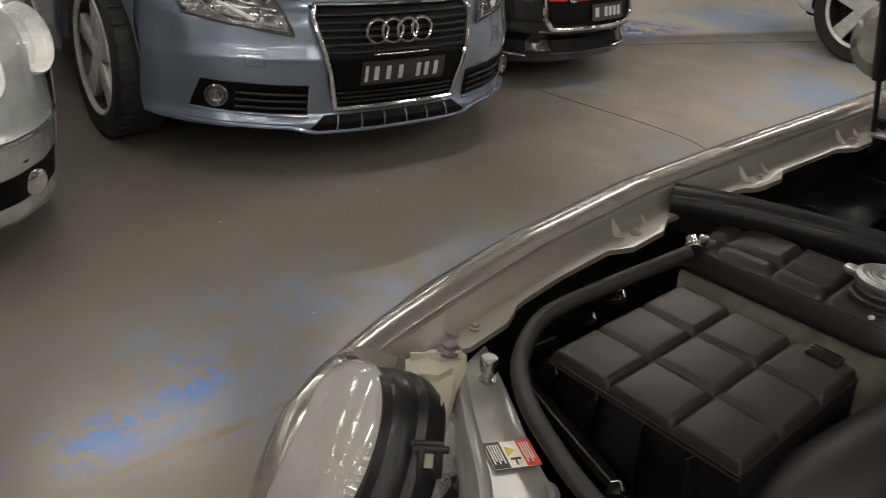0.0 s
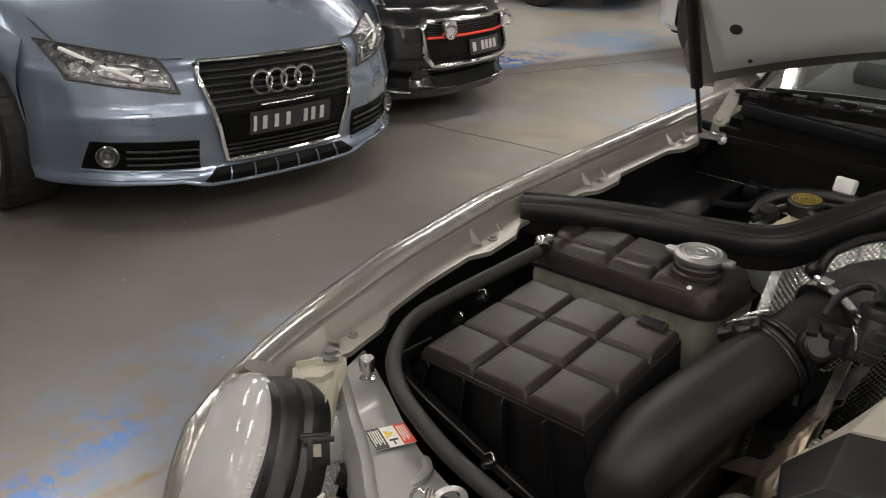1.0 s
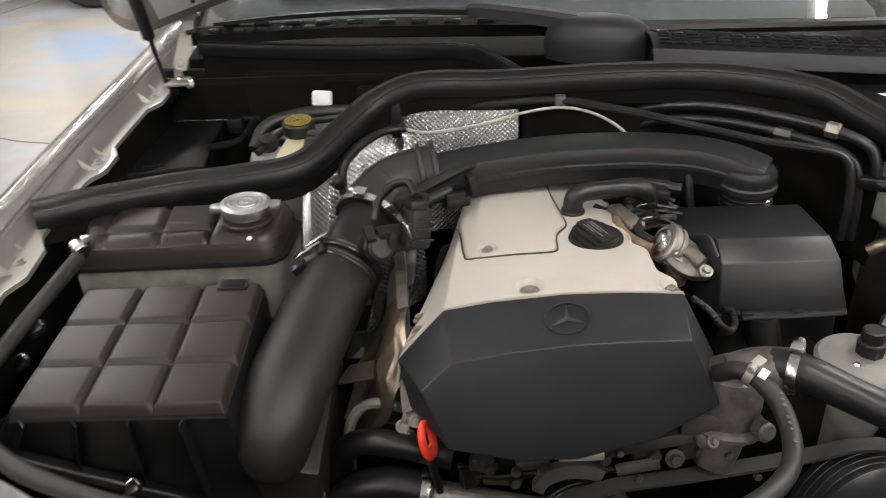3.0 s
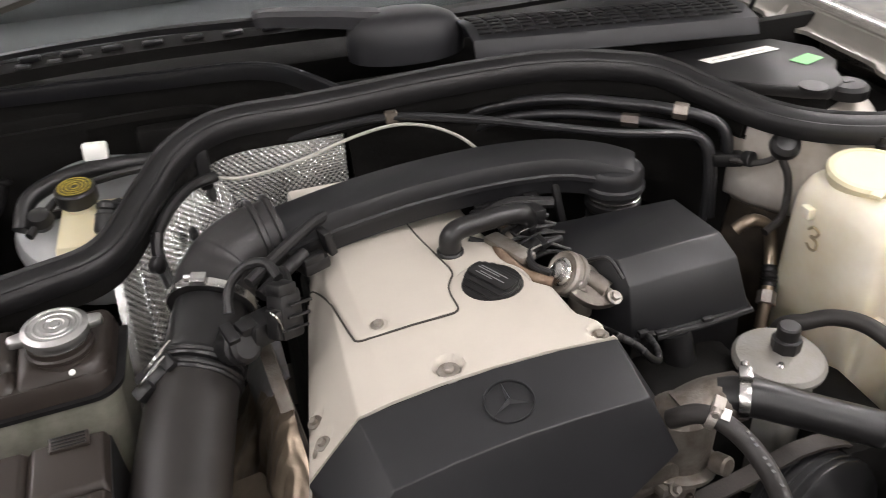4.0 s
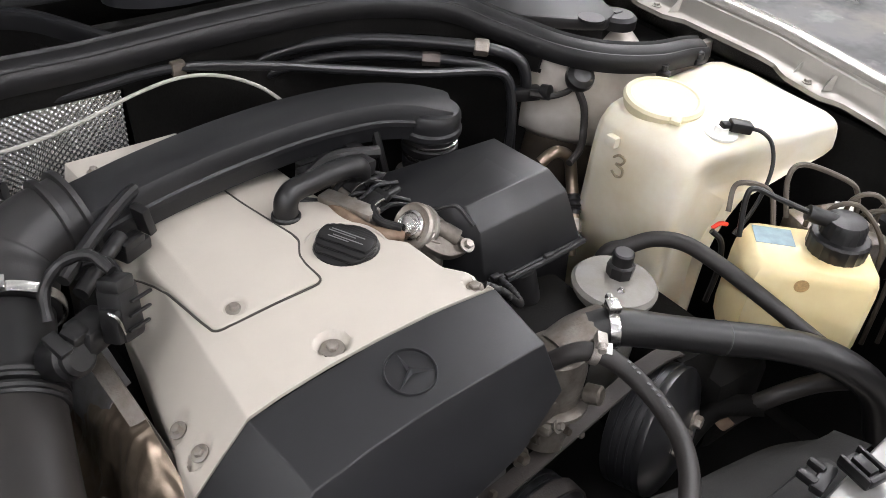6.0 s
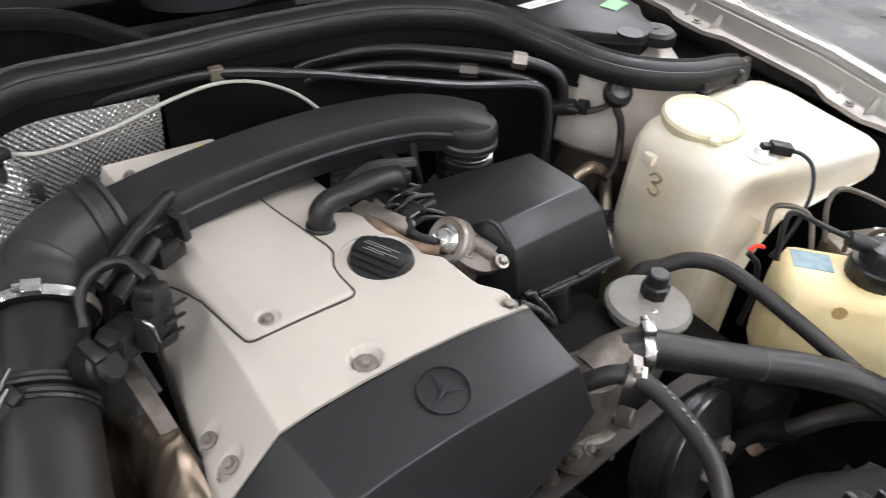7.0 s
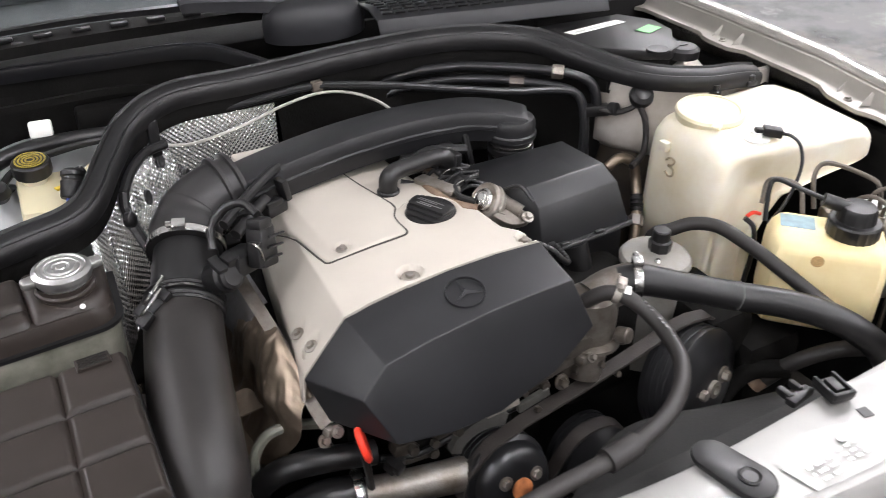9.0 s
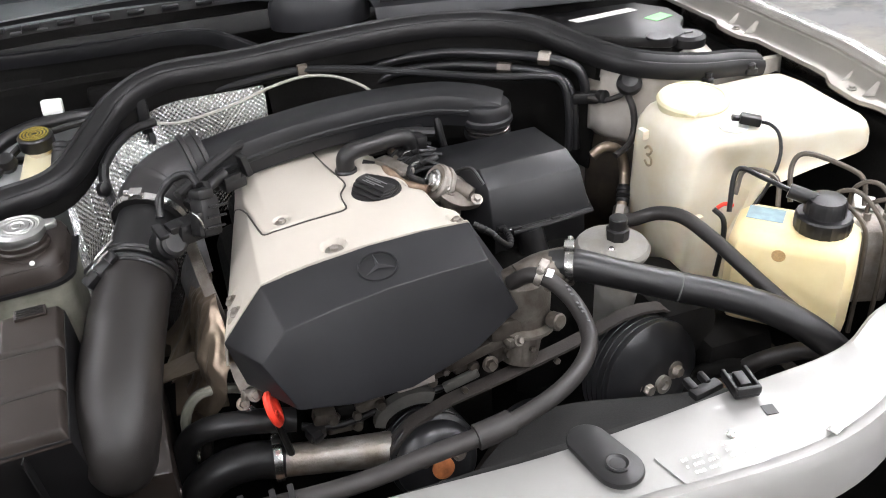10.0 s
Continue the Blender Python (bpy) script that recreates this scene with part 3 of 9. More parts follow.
SILVER_LAMP = surface("lamp_bowl", (0.88, 0.89, 0.90), 0.22, 0.8, 0.02, 20, 0.0)
LENS_RIBBED = surface("ribbed_lens", (0.96, 0.95, 0.93), 0.08, 0, 0.05, 25, 0.2, 260, coat=1.0, trans=0.60, rvar=0.05)
for side in (-1, 1):
    headlamp(side)
carrier = [[(-0.552, 0.560, 0.772), (-0.538, 0.582, 0.785), (-0.520, 0.602, 0.790), (-0.506, 0.606, 0.788), (-0.497, 0.600, 0.776)],
    [(-0.536, 0.548, 0.778), (-0.521, 0.565, 0.784), (-0.507, 0.579, 0.782), (-0.496, 0.583, 0.775), (-0.487, 0.578, 0.760)],
    [(-0.512, 0.530, 0.774), (-0.499, 0.545, 0.777), (-0.486, 0.556, 0.774), (-0.474, 0.558, 0.765), (-0.466, 0.552, 0.748)],
    [(-0.487, 0.515, 0.767), (-0.476, 0.527, 0.769), (-0.465, 0.535, 0.764), (-0.455, 0.536, 0.753), (-0.449, 0.530, 0.736)],
    [(-0.468, 0.503, 0.752), (-0.460, 0.512, 0.752), (-0.451, 0.519, 0.744), (-0.444, 0.520, 0.733), (-0.438, 0.514, 0.716)],
    [(-0.460, 0.492, 0.722), (-0.452, 0.500, 0.720), (-0.444, 0.506, 0.712), (-0.438, 0.508, 0.700), (-0.433, 0.502, 0.684)],
    [(-0.458, 0.478, 0.68), (-0.450, 0.486, 0.678), (-0.441, 0.492, 0.67), (-0.435, 0.494, 0.66), (-0.430, 0.490, 0.644)]]
car = part("lamp_carrier", thick(sheet(carrier), 0.004, 0.001), PUTTY, coupe, "putty-coloured plastic lamp carrier")
part("carrier_rib", sweep([V(-0.545, 0.562, 0.779), V(-0.520, 0.578, 0.788), V(-0.505, 0.598, 0.791)], [(0.0015, -0.004), (0.0015, 0.005), (-0.0015, 0.005), (-0.0015, -0.004)]), PUTTY, car)
part("carrier_rib", sweep([V(-0.500, 0.580, 0.780), V(-0.497, 0.560, 0.780), V(-0.510, 0.545, 0.780)], [(0.0015, -0.004), (0.0015, 0.006), (-0.0015, 0.006), (-0.0015, -0.004)]), PUTTY, car)
part("carrier_clip", join(box((-0.478, 0.541, 0.772), (0.016, 0.010, 0.006), 0.001, (0, 20, 40)), box((-0.473, 0.535, 0.774), (0.006, 0.012, 0.008), 0.001, (0, 20, 40))), PUTTY, car)
part("carrier_bolt", lathe([(0.013, 0), (0.013, 0.004), (0.010, 0.006), (0.008, 0.007), (0.008, 0.011), (0.005, 0.012)], (-0.519, 0.592, 0.789), (0, 0, 1), 20), surface("grey_plastic", (0.10, 0.10, 0.10), 0.45), car, "grey capped fixing bolt")
part("retaining_tab", join(box((-0.436, 0.498, 0.748), (0.005, 0.034, 0.036), 0.002, (0, -25, -40)), box((-0.431, 0.500, 0.763), (0.008, 0.034, 0.006), 0.001, (0, -25, -40)), box((-0.431, 0.488, 0.750), (0.008, 0.006, 0.034), 0.001, (0, -25, -40))), BLACK, car, "black retaining tab")
part("tab_slot", box((-0.4325, 0.497, 0.749), (0.003, 0.012, 0.014), 0.001, (0, -25, -40)), PUTTY, car)
back = part("lamp_back_cover", join(lathe([(0.050, -0.05), (0.050, 0.01), (0.044, 0.018), (0.03, 0.020)], (-0.375, 0.455, 0.635), (0.1, 0.1, 1), 30), box((-0.408, 0.492, 0.655), (0.05, 0.06, 0.06), 0.01, (0, 0, 25)), box((-0.395, 0.545, 0.672), (0.05, 0.03, 0.008), 0.002, (10, 0, -35))), PUTTY, coupe, "putty-coloured lamp housing back")
part("adjuster_knob", lathe([(0.012, -0.01), (0.012, 0.01), (0.008, 0.014)], (-0.420, 0.530, 0.705), (0.3, 0.2, 1), 16, wave=lambda a: 1 + 0.08 * math.cos(8 * a)), BLACK, back, "black adjuster knob")
part("adjuster_knob", lathe([(0.014, -0.01), (0.014, 0.008), (0.009, 0.012)], (-0.395, 0.487, 0.69), (0.3, 0.2, 1), 16, wave=lambda a: 1 + 0.08 * math.cos(8 * a)), BLACK, back, "black adjuster knob")
part("white_socket", box((-0.425, 0.482, 0.694), (0.026, 0.022, 0.02), 0.003, (0, 10, 20)), WHITE, back, "white plastic socket")
part("socket_hole", box((-0.425, 0.481, 0.7045), (0.016, 0.013, 0.004), 0.001, (0, 10, 20)), INK, back)

# fittings on the slam panel
part("buffer_bolt", lathe([(0.010, 0), (0.010, 0.003), (0.005, 0.004), (0.005, 0.012), (0.0095, 0.013), (0.0100, 0.027), (0.0085, 0.030)], (-0.490, 0.625, 0.757), (0, 0, 1), 20), STEEL, slam, "bright steel buffer bolt")
part("raised_lip", sweep(spline([(-0.345, 0.575, 0.744), (-0.332, 0.566, 0.750), (-0.322, 0.556, 0.752), (-0.320, 0.542, 0.750), (-0.324, 0.534, 0.745)], 4), [(0.006, -0.004), (0.005, 0.002), (0.0, 0.004), (-0.005, 0.002), (-0.006, -0.004)]), PANEL_PAINT, slam, "raised pressing in the panel")


def plate(corners, lift, material, parent, name, label="", depth=0.0008):
    a = [Vector(c) + V(0, 0, lift) for c in corners]
    return part(name, thick((a, [tuple(range(len(a)))]), depth), material, parent, label)


def quad_at(o, ux, uy, x0, y0, x1, y1):
    return [o + ux * x0 + uy * y0, o + ux * x1 + uy * y0, o + ux * x1 + uy * y1, o + ux * x0 + uy * y1]


o, ux, uy = V(-0.419, 0.556, 0.7505), V(0.034, -0.014, -0.0005), V(0.020, 0.042, 0.001)
wl = plate(quad_at(o, ux, uy, 0, 0, 1, 1), 0.0006, PAPER, slam, "warning_label", "white, red and black warning sticker")
plate(quad_at(o, ux, uy, 0, 0.0, 1, 0.34), 0.0014, INK, wl, "black_panel")
plate(quad_at(o, ux, uy, 0, 0.70, 1, 1), 0.0014, LABEL_RED, wl, "red_panel")
plate([o + ux * 0.2 + uy * 0.40, o + ux * 0.6 + uy * 0.38, o + ux * 0.36 + uy * 0.60], 0.0014, LABEL_YELLOW, wl, "yellow_triangle")
for k in range(5):
    plate(quad_at(o, ux, uy, 0.12, 0.04 + 0.055 * k, 0.85 - 0.1 * (k % 2), 0.062 + 0.055 * k), 0.0022, PAPER, wl, "text_bar")
for k in range(4):
    plate(quad_at(o, ux, uy, 0.12, 0.74 + 0.055 * k, 0.88 - 0.12 * (k % 2), 0.762 + 0.055 * k), 0.0022, PAPER, wl, "text_bar")
plate(quad_at(o, ux, uy, 0.66, 0.42, 0.72, 0.64), 0.0014, INK, wl, "picture_bar")
plate(quad_at(o, ux, uy, 0.74, 0.5, 0.92, 0.53), 0.0014, INK, wl, "picture_bar")
o, ux, uy = V(-0.178, 0.462, 0.7555), V(0.062, -0.010, 0.002), V(0.012, 0.046, 0.0)
FADED = surface("faded_red_ink", (0.62, 0.36, 0.30), 0.5, 0, 0.08, 50, 0.0)
sl = plate(quad_at(o, ux, uy, 0, 0, 1, 1), 0.0006, PAPER, slam, "notice_label", "white sticker with faded red print")
for k in range(6):
    plate(quad_at(o, ux, uy, 0.12, 0.14 + 0.12 * k, 0.9 - 0.13 * (k % 3), 0.18 + 0.12 * k), 0.0012, FADED, sl, "text_bar")
# bonnet catch
CATCH_STEEL = surface("zinc_plated_steel", (0.42, 0.415, 0.40), 0.36, 1.0, 0.12, 60, 0.1, 600, rvar=0.06)
cz = 0.7525
cm = Matrix.Translation(V(-0.268, 0.526, cz)) @ pose(0, 0, 0, 0, 0, 22) @ Matrix.Scale(0.84, 4)
catch = part("bonnet_catch", moved(sweep(spline([(-0.012, -0.013, -0.004), (-0.012, -0.011, 0.010), (-0.007, 0.000, 0.020), (0.004, 0.010, 0.022), (0.015, 0.012, 0.020), (0.021, 0.006, 0.014), (0.022, -0.002, 0.004)], 5), [(0.0045, -0.0012), (0.0045, 0.0012), (-0.0045, 0.0012), (-0.0045, -0.0012)]), cm), CATCH_STEEL, slam, "bright steel bonnet catch loop")
part("catch_spring", moved(tube([(-0.026 + 0.0006 * k, 0.0095 * math.cos(k * 0.9), 0.008 + 0.0095 * math.sin(k * 0.9)) for k in range(36)], 0.0019, 8, 2), cm), ALU, catch, "coil spring")
tongue = part("catch_tongue", moved(join(box((0.019, -0.010, 0.006), (0.030, 0.015, 0.004), 0.001, (0, -12, 0)), box((0.033, -0.010, 0.001), (0.006, 0.015, 0.012), 0.001)), cm), CATCH_STEEL, catch, "ridged steel tongue")
for k in range(4):
    part("tongue_ridge", moved(box((0.009 + 0.006 * k, -0.010, 0.0095 - 0.0013 * k), (0.0022, 0.015, 0.0020), 0.0006, (0, -12, 0)), cm), STEEL, tongue)
part("catch_arm", moved(tube([(-0.030, 0.010, 0.003), (-0.040, 0.016, 0.003), (-0.046, 0.010, 0.002), (-0.044, -0.002, 0.001)], 0.0024, 8), cm), STEEL, catch)
plate([cm @ V(*q, 0.001) for q in ((-0.030, -0.014), (0.022, -0.021), (0.032, -0.004), (0.026, 0.010), (-0.004, 0.017), (-0.030, 0.012))], 0.0006, INK, catch, "catch_slot", "dark slot")
part("catch_bolt", join(lathe([(0.0095, 0), (0.0095, 0.002), (0.002, 0.0022)], (-0.226, 0.532, cz), (0, 0, 1), 20), bolt((-0.226, 0.532, cz + 0.002), r=0.006)), PANEL_PAINT, catch)
part("drain_hole", lathe([(0.008, 0), (0.0075, 0.001)], (-0.224, 0.498, cz + 0.0006), (0, 0, 1), 20), INK, slam, "round black hole")
part("rubber_stop", prism([(0.025 * math.cos(a) * (0.92 if math.sin(a) < 0 else 1), 0.025 * math.sin(a) + (-0.045 if math.sin(a) < 0 else 0)) for a in (2 * math.pi * k / 24 for k in range(24))], 0, 0.008, 0.003, aim((0.279, 0.440, 0.7725), (0, 0.02, 1)) @ pose(0, 0, 0, 0, 0, 12)), RUBBER, slam, "black rubber bump stop")
part("stop_ring", lathe([(0.012, 0), (0.013, 0.0018), (0.011, 0.0024), (0.008, 0.0005)], (0.279, 0.444, 0.7802), (0, 0, 1), 24), RUBBER, slam)
STAMP = surface("stamped_metal", (0.66, 0.67, 0.67), 0.3, 0.4)
vp = plate([(0.318, 0.440, 0.7745), (0.328, 0.400, 0.7745), (0.420, 0.392, 0.7755), (0.428, 0.424, 0.7760), (0.372, 0.440, 0.7750)], 0.0010, PANEL_PAINT, slam, "type_plate", "silver plate with stamped lines")
for k in range(3):
    for j in range(9):
        if (k * 5 + j * 3) % 4:
            plate(quad_at(V(0.338 + 0.0042 * j, 0.404 + 0.009 * k, 0.778), V(0.0026, 0, 0), V(0.0005, 0.0036, 0), 0, 0, 1, 1), 0.0014, STAMP, vp, "stamped_bar", depth=0.0006)
        if (k * 3 + j) % 3:
            plate(quad_at(V(0.382 + 0.0042 * j, 0.410 + 0.008 * k, 0.778), V(0.0026, 0, 0), V(0.0005, 0.0032, 0), 0, 0, 1, 1), 0.0014, STAMP, vp, "stamped_bar", depth=0.0006)
plate(quad_at(V(0.456, 0.447, 0.7765), V(0.013, -0.002, 0), V(0.002, 0.014, 0), 0, 0, 1, 1), 0.0008, INK, slam, "square_hole", "dark rectangular slot")
part("edge_slot", join(box((0.505, 0.402, 0.781), (0.022, 0.012, 0.002), 0.0005, (0, 0, 20)), box((0.505, 0.402, 0.7825), (0.003, 0.012, 0.002), 0.0005, (0, 0, 50))), STEEL, slam)
part("panel_screw", bolt((0.405, 0.437, 0.777), r=0.003, h=0.002), STEEL, slam)
hc = part("hose_clip", join(box((0.455, 0.492, 0.782), (0.030, 0.036, 0.008), 0.003, (0, 0, -10)), box((0.442, 0.494, 0.788), (0.004, 0.036, 0.010), 0.001, (0, 0, -10)), box((0.467, 0.490, 0.788), (0.004, 0.036, 0.010), 0.001, (0, 0, -10)), box((0.452, 0.475, 0.789), (0.028, 0.006, 0.010), 0.002, (0, 0, -10)), box((0.455, 0.492, 0.790), (0.012, 0.022, 0.006), 0.001, (0, 0, -10))), BLACK, slam, "black plastic clip on the panel edge")
part("clip_arm", join(box((0.425, 0.510, 0.772), (0.040, 0.014, 0.010), 0.003, (0, 0, 10)), box((0.412, 0.520, 0.774), (0.010, 0.020, 0.010), 0.003), box((0.430, 0.522, 0.776), (0.008, 0.018, 0.010), 0.003)), BLACK, hc)
for x, y in ((-0.084, 0.534), (-0.036, 0.530)):
    hc2 = part("hose_clip", join(box((x, y - 0.016, 0.766), (0.026, 0.018, 0.022), 0.003), box((x, y - 0.030, 0.770), (0.020, 0.008, 0.012), 0.002), box((x - 0.009, y, 0.779), (0.006, 0.026, 0.004), 0.001), box((x + 0.009, y, 0.779), (0.006, 0.026, 0.004), 0.001)), BLACK, slam, "black plastic hose clip")

# ---- bonnet, cowl, windscreen ----
HOOD_UNDER = surface("bonnet_underside_paint", (0.68, 0.69, 0.69), 0.5, 0.1, 0.05, 5, 0.08, 700)
hinge_y, hinge_z, up = 1.60, 0.962, radians(54)


def hood_point(x, s, d=0.0):
    """x across, s metres from the rear edge along the bonnet, d below its skin."""
    bow = 1 - ((x - 0.18) / 0.78) ** 2
    c, q = math.cos(up + 0.10 * s), math.sin(up + 0.10 * s)
    return V(x, hinge_y + 0.03 * bow - s * c - d * q, hinge_z + (0.155 - 0.05 * s) * bow + s * q - d * c)


skin, under = [], []
for i in range(31):
    s = 1.12 * i / 30
    half = 0.775 - 0.06 * (s / 1.12) ** 2
    skin.append([hood_point(0.18 + half * (-1 + 2 * j / 30), s) for j in range(31)])
    under.append([hood_point(0.18 + (half - 0.012) * (-1 + 2 * j / 30), s, 0.035 if 2 < j < 28 and 2 < i < 28 else 0.018) for j in range(31)])
bonnet = part("bonnet", thick(sheet(skin), 0.002), SILVER, coupe, "silver bonnet panel, raised")
part("inner_frame", thick(sheet(under), 0.002), SILVER_DULL, bonnet, "dull silver bonnet frame")
panel = []
for i in range(31):
    s = 0.038 + 0.98 * i / 30
    half = 0.725 - 0.06 * (s / 1.12) ** 2
    panel.append([hood_point(0.18 + half * (-1 + 2 * j / 30), s, 0.052 - 0.014 * (j in (0, 30) or i in (0, 30))) for j in range(31)])
part("inner_panel", thick(sheet(panel), 0.002), HOOD_UNDER, bonnet, "smooth grey lining of the bonnet underside")
for x, s, r in ((-0.485, 0.140, 0.011), (-0.470, 0.062, 0.004), (-0.2, 0.30, 0.011)):
    p, q, w = hood_point(x, s, 0.0545), hood_point(x + 0.02, s, 0.0545), hood_point(x, s + 0.02, 0.0545)
    nrm = (q - p).cross(w - p).normalized()
    part("frame_hole", lathe([(r, -0.001), (r, 0.001)], p, nrm, 20), INK, bonnet, "round hole")
part("hinge", join(sweep(spline([(-0.528, 1.565, 0.868), (-0.526, 1.57, 0.90), (-0.518, 1.585, 0.935), (-0.510, 1.600, 0.975), (-0.512, 1.59, 1.01)], 5), [(0.012, -0.003), (0.012, 0.003), (-0.012, 0.003), (-0.012, -0.003)], up=(0.3, -0.9, 0.2)), box((-0.534, 1.555, 0.872), (0.045, 0.05, 0.006), 0.002, (0, 0, 15)), bolt((-0.523, 1.560, 0.905), (0.3, -0.8, 0.4), 0.008, 0.008), bolt((-0.510, 1.588, 0.960), (0.3, -0.8, 0.4), 0.008, 0.008)), SILVER_DULL, coupe, "silver bonnet hinge")
part("hinge", join(box((0.875, 1.60, 0.955), (0.012, 0.03, 0.09), 0.003, (20, 0, 0)), box((0.89, 1.575, 0.905), (0.03, 0.04, 0.03), 0.004)), SILVER_DULL, coupe, "silver bonnet hinge")
for x in (-0.550, 0.90):
    st = part("gas_strut", tube([(x, 1.500, 0.972), (x - 0.004, 1.388, 1.264)], 0.0115, 14, 1), BLACK, coupe, "black gas strut holding the bonnet")
    part("piston_rod", tube([(x, 1.545, 0.870), (x, 1.498, 0.980)], 0.0045, 10, 1), BLACK, st)
    part("end_fitting", join(lathe([(0.009, 0), (0.010, 0.006), (0.008, 0.014)], (x, 1.553, 0.862), (0, -0.3, 1), 12), box((x - 0.005, 1.545, 0.85), (0.03, 0.03, 0.03), 0.005), bolt((x + 0.012, 1.545, 0.856), (1, -0.4, 0.2), 0.006)), BLACK, st)
foot = part("strut_bracket", join(box((-0.553, 1.572, 0.850), (0.030, 0.004, 0.062), 0.0015, (0, -18, 10)), box((-0.530, 1.572, 0.846), (0.022, 0.004, 0.075), 0.0015, (0, 10, 5)), box((-0.540, 1.585, 0.822), (0.050, 0.026, 0.012), 0.003)), SILVER_DULL, coupe, "silver strut bracket")
part("bracket_cup", lathe([(0.010, -0.006), (0.018, -0.003), (0.020, 0.003), (0.016, 0.0055), (0.004, 0.006)], (-0.523, 1.575, 0.878), (0.1, -0.35, 1), 20), STEEL, foot, "round steel cup")
part("bracket_bolt", bolt((-0.512, 1.560, 0.866), (0.6, -0.7, 0.3), 0.006), STEEL, foot)

SEAL_PTS = [(-0.562, 1.01, 0.866), (-0.497, 1.044, 0.869), (-0.396, 1.11, 0.862), (-0.305, 1.134, 0.865), (-0.224, 1.162, 0.872), (-0.167, 1.25, 0.897), (-0.125, 1.301, 0.92), (-0.056, 1.319, 0.943), (0.072, 1.323, 0.944), (0.252, 1.314, 0.956), (0.412, 1.301, 0.959), (0.542, 1.256, 0.949), (0.598, 1.19, 0.932), (0.637, 1.115, 0.922), (0.684, 1.067, 0.917), (0.754, 1.039, 0.912), (0.823, 1.038, 0.906), (0.874, 1.045, 0.894)]
seal_profile = [(0.0140, -0.0230), (0.0160, -0.0170), (0.0166, -0.0110), (0.0160, -0.0050), (0.0142, 0.0000), (0.0112, 0.0030), (0.0092, 0.0034), (0.0080, 0.0018), (0.0068, 0.0044), (0.0040, 0.0066), (0.0000, 0.0086), (-0.0050, 0.0102), (-0.0078, 0.0104), (-0.0088, 0.0086), (-0.0100, 0.0120), (-0.0118, 0.0138), (-0.0140, 0.0128), (-0.0158, 0.0080), (-0.0166, 0.0000), (-0.0150, -0.0230)]
seal_path = spline(SEAL_PTS, 8)
seal = part("bulkhead_seal", sweep(seal_path, seal_profile), SEAL, coupe, "thick black rubber bulkhead seal")
part("seal_rail", sweep([p + V(0, 0, -0.033) for p in seal_path if p.x < 0.63], [(0.010, -0.014), (0.011, 0.010), (-0.010, 0.010), (-0.010, -0.014)]), DARK, seal, "black seal carrier rail")
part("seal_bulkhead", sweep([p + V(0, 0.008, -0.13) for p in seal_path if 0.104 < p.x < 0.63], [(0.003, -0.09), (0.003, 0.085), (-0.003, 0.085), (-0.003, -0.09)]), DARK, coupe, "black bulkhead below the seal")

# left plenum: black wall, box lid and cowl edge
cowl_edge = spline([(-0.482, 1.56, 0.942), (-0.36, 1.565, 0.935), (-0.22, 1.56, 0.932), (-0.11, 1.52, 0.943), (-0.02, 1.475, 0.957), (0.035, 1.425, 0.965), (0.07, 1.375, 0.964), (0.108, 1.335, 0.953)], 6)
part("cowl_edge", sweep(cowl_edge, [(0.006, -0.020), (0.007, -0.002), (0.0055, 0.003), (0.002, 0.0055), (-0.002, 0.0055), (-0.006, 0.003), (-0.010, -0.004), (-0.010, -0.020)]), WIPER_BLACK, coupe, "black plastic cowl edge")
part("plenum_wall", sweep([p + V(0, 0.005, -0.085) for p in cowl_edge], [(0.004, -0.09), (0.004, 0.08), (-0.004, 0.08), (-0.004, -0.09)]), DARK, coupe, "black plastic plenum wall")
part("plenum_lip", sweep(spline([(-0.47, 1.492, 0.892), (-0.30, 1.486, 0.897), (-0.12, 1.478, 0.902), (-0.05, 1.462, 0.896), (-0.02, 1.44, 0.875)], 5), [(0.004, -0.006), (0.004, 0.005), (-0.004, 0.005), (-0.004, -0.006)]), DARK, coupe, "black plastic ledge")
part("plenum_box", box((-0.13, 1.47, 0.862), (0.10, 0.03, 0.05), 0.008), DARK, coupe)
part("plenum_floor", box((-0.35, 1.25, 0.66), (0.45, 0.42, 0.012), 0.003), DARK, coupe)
tray = thing("fuse_box_cover", (-0.505, 1.43, 0.69), "flat black plastic electrics cover beside the wing", "cover")
part("lid", prism([(-0.566, 1.305), (-0.435, 1.345), (-0.448, 1.45), (-0.456, 1.560), (-0.552, 1.545)], 0.776, 0.792, 0.004), BLACK, tray, "smooth black lid")
part("body", prism([(-0.560, 1.31), (-0.44, 1.35), (-0.46, 1.555), (-0.55, 1.54)], 0.69, 0.777, 0.004), DARK, tray)
part("lid_edge", tube([(-0.552, 1.550, 0.794), (-0.50, 1.553, 0.7945), (-0.425, 1.557, 0.794)], 0.0013, 6), STEEL, tray, "thin bright rod")
part("latch", join(box((-0.428, 1.545, 0.79), (0.03, 0.03, 0.03), 0.004), box((-0.405, 1.55, 0.80), (0.05, 0.012, 0.010), 0.003)), BLACK, tray)
part("latch", box((-0.520, 1.335, 0.794), (0.034, 0.012, 0.006), 0.002, (0, 0, 14)), BLACK, tray)
part("cover_cable", tube([(-0.44, 1.40, 0.80), (-0.40, 1.46, 0.79), (-0.39, 1.53, 0.80)], 0.007, 10), RUBBER, tray, "black cable")

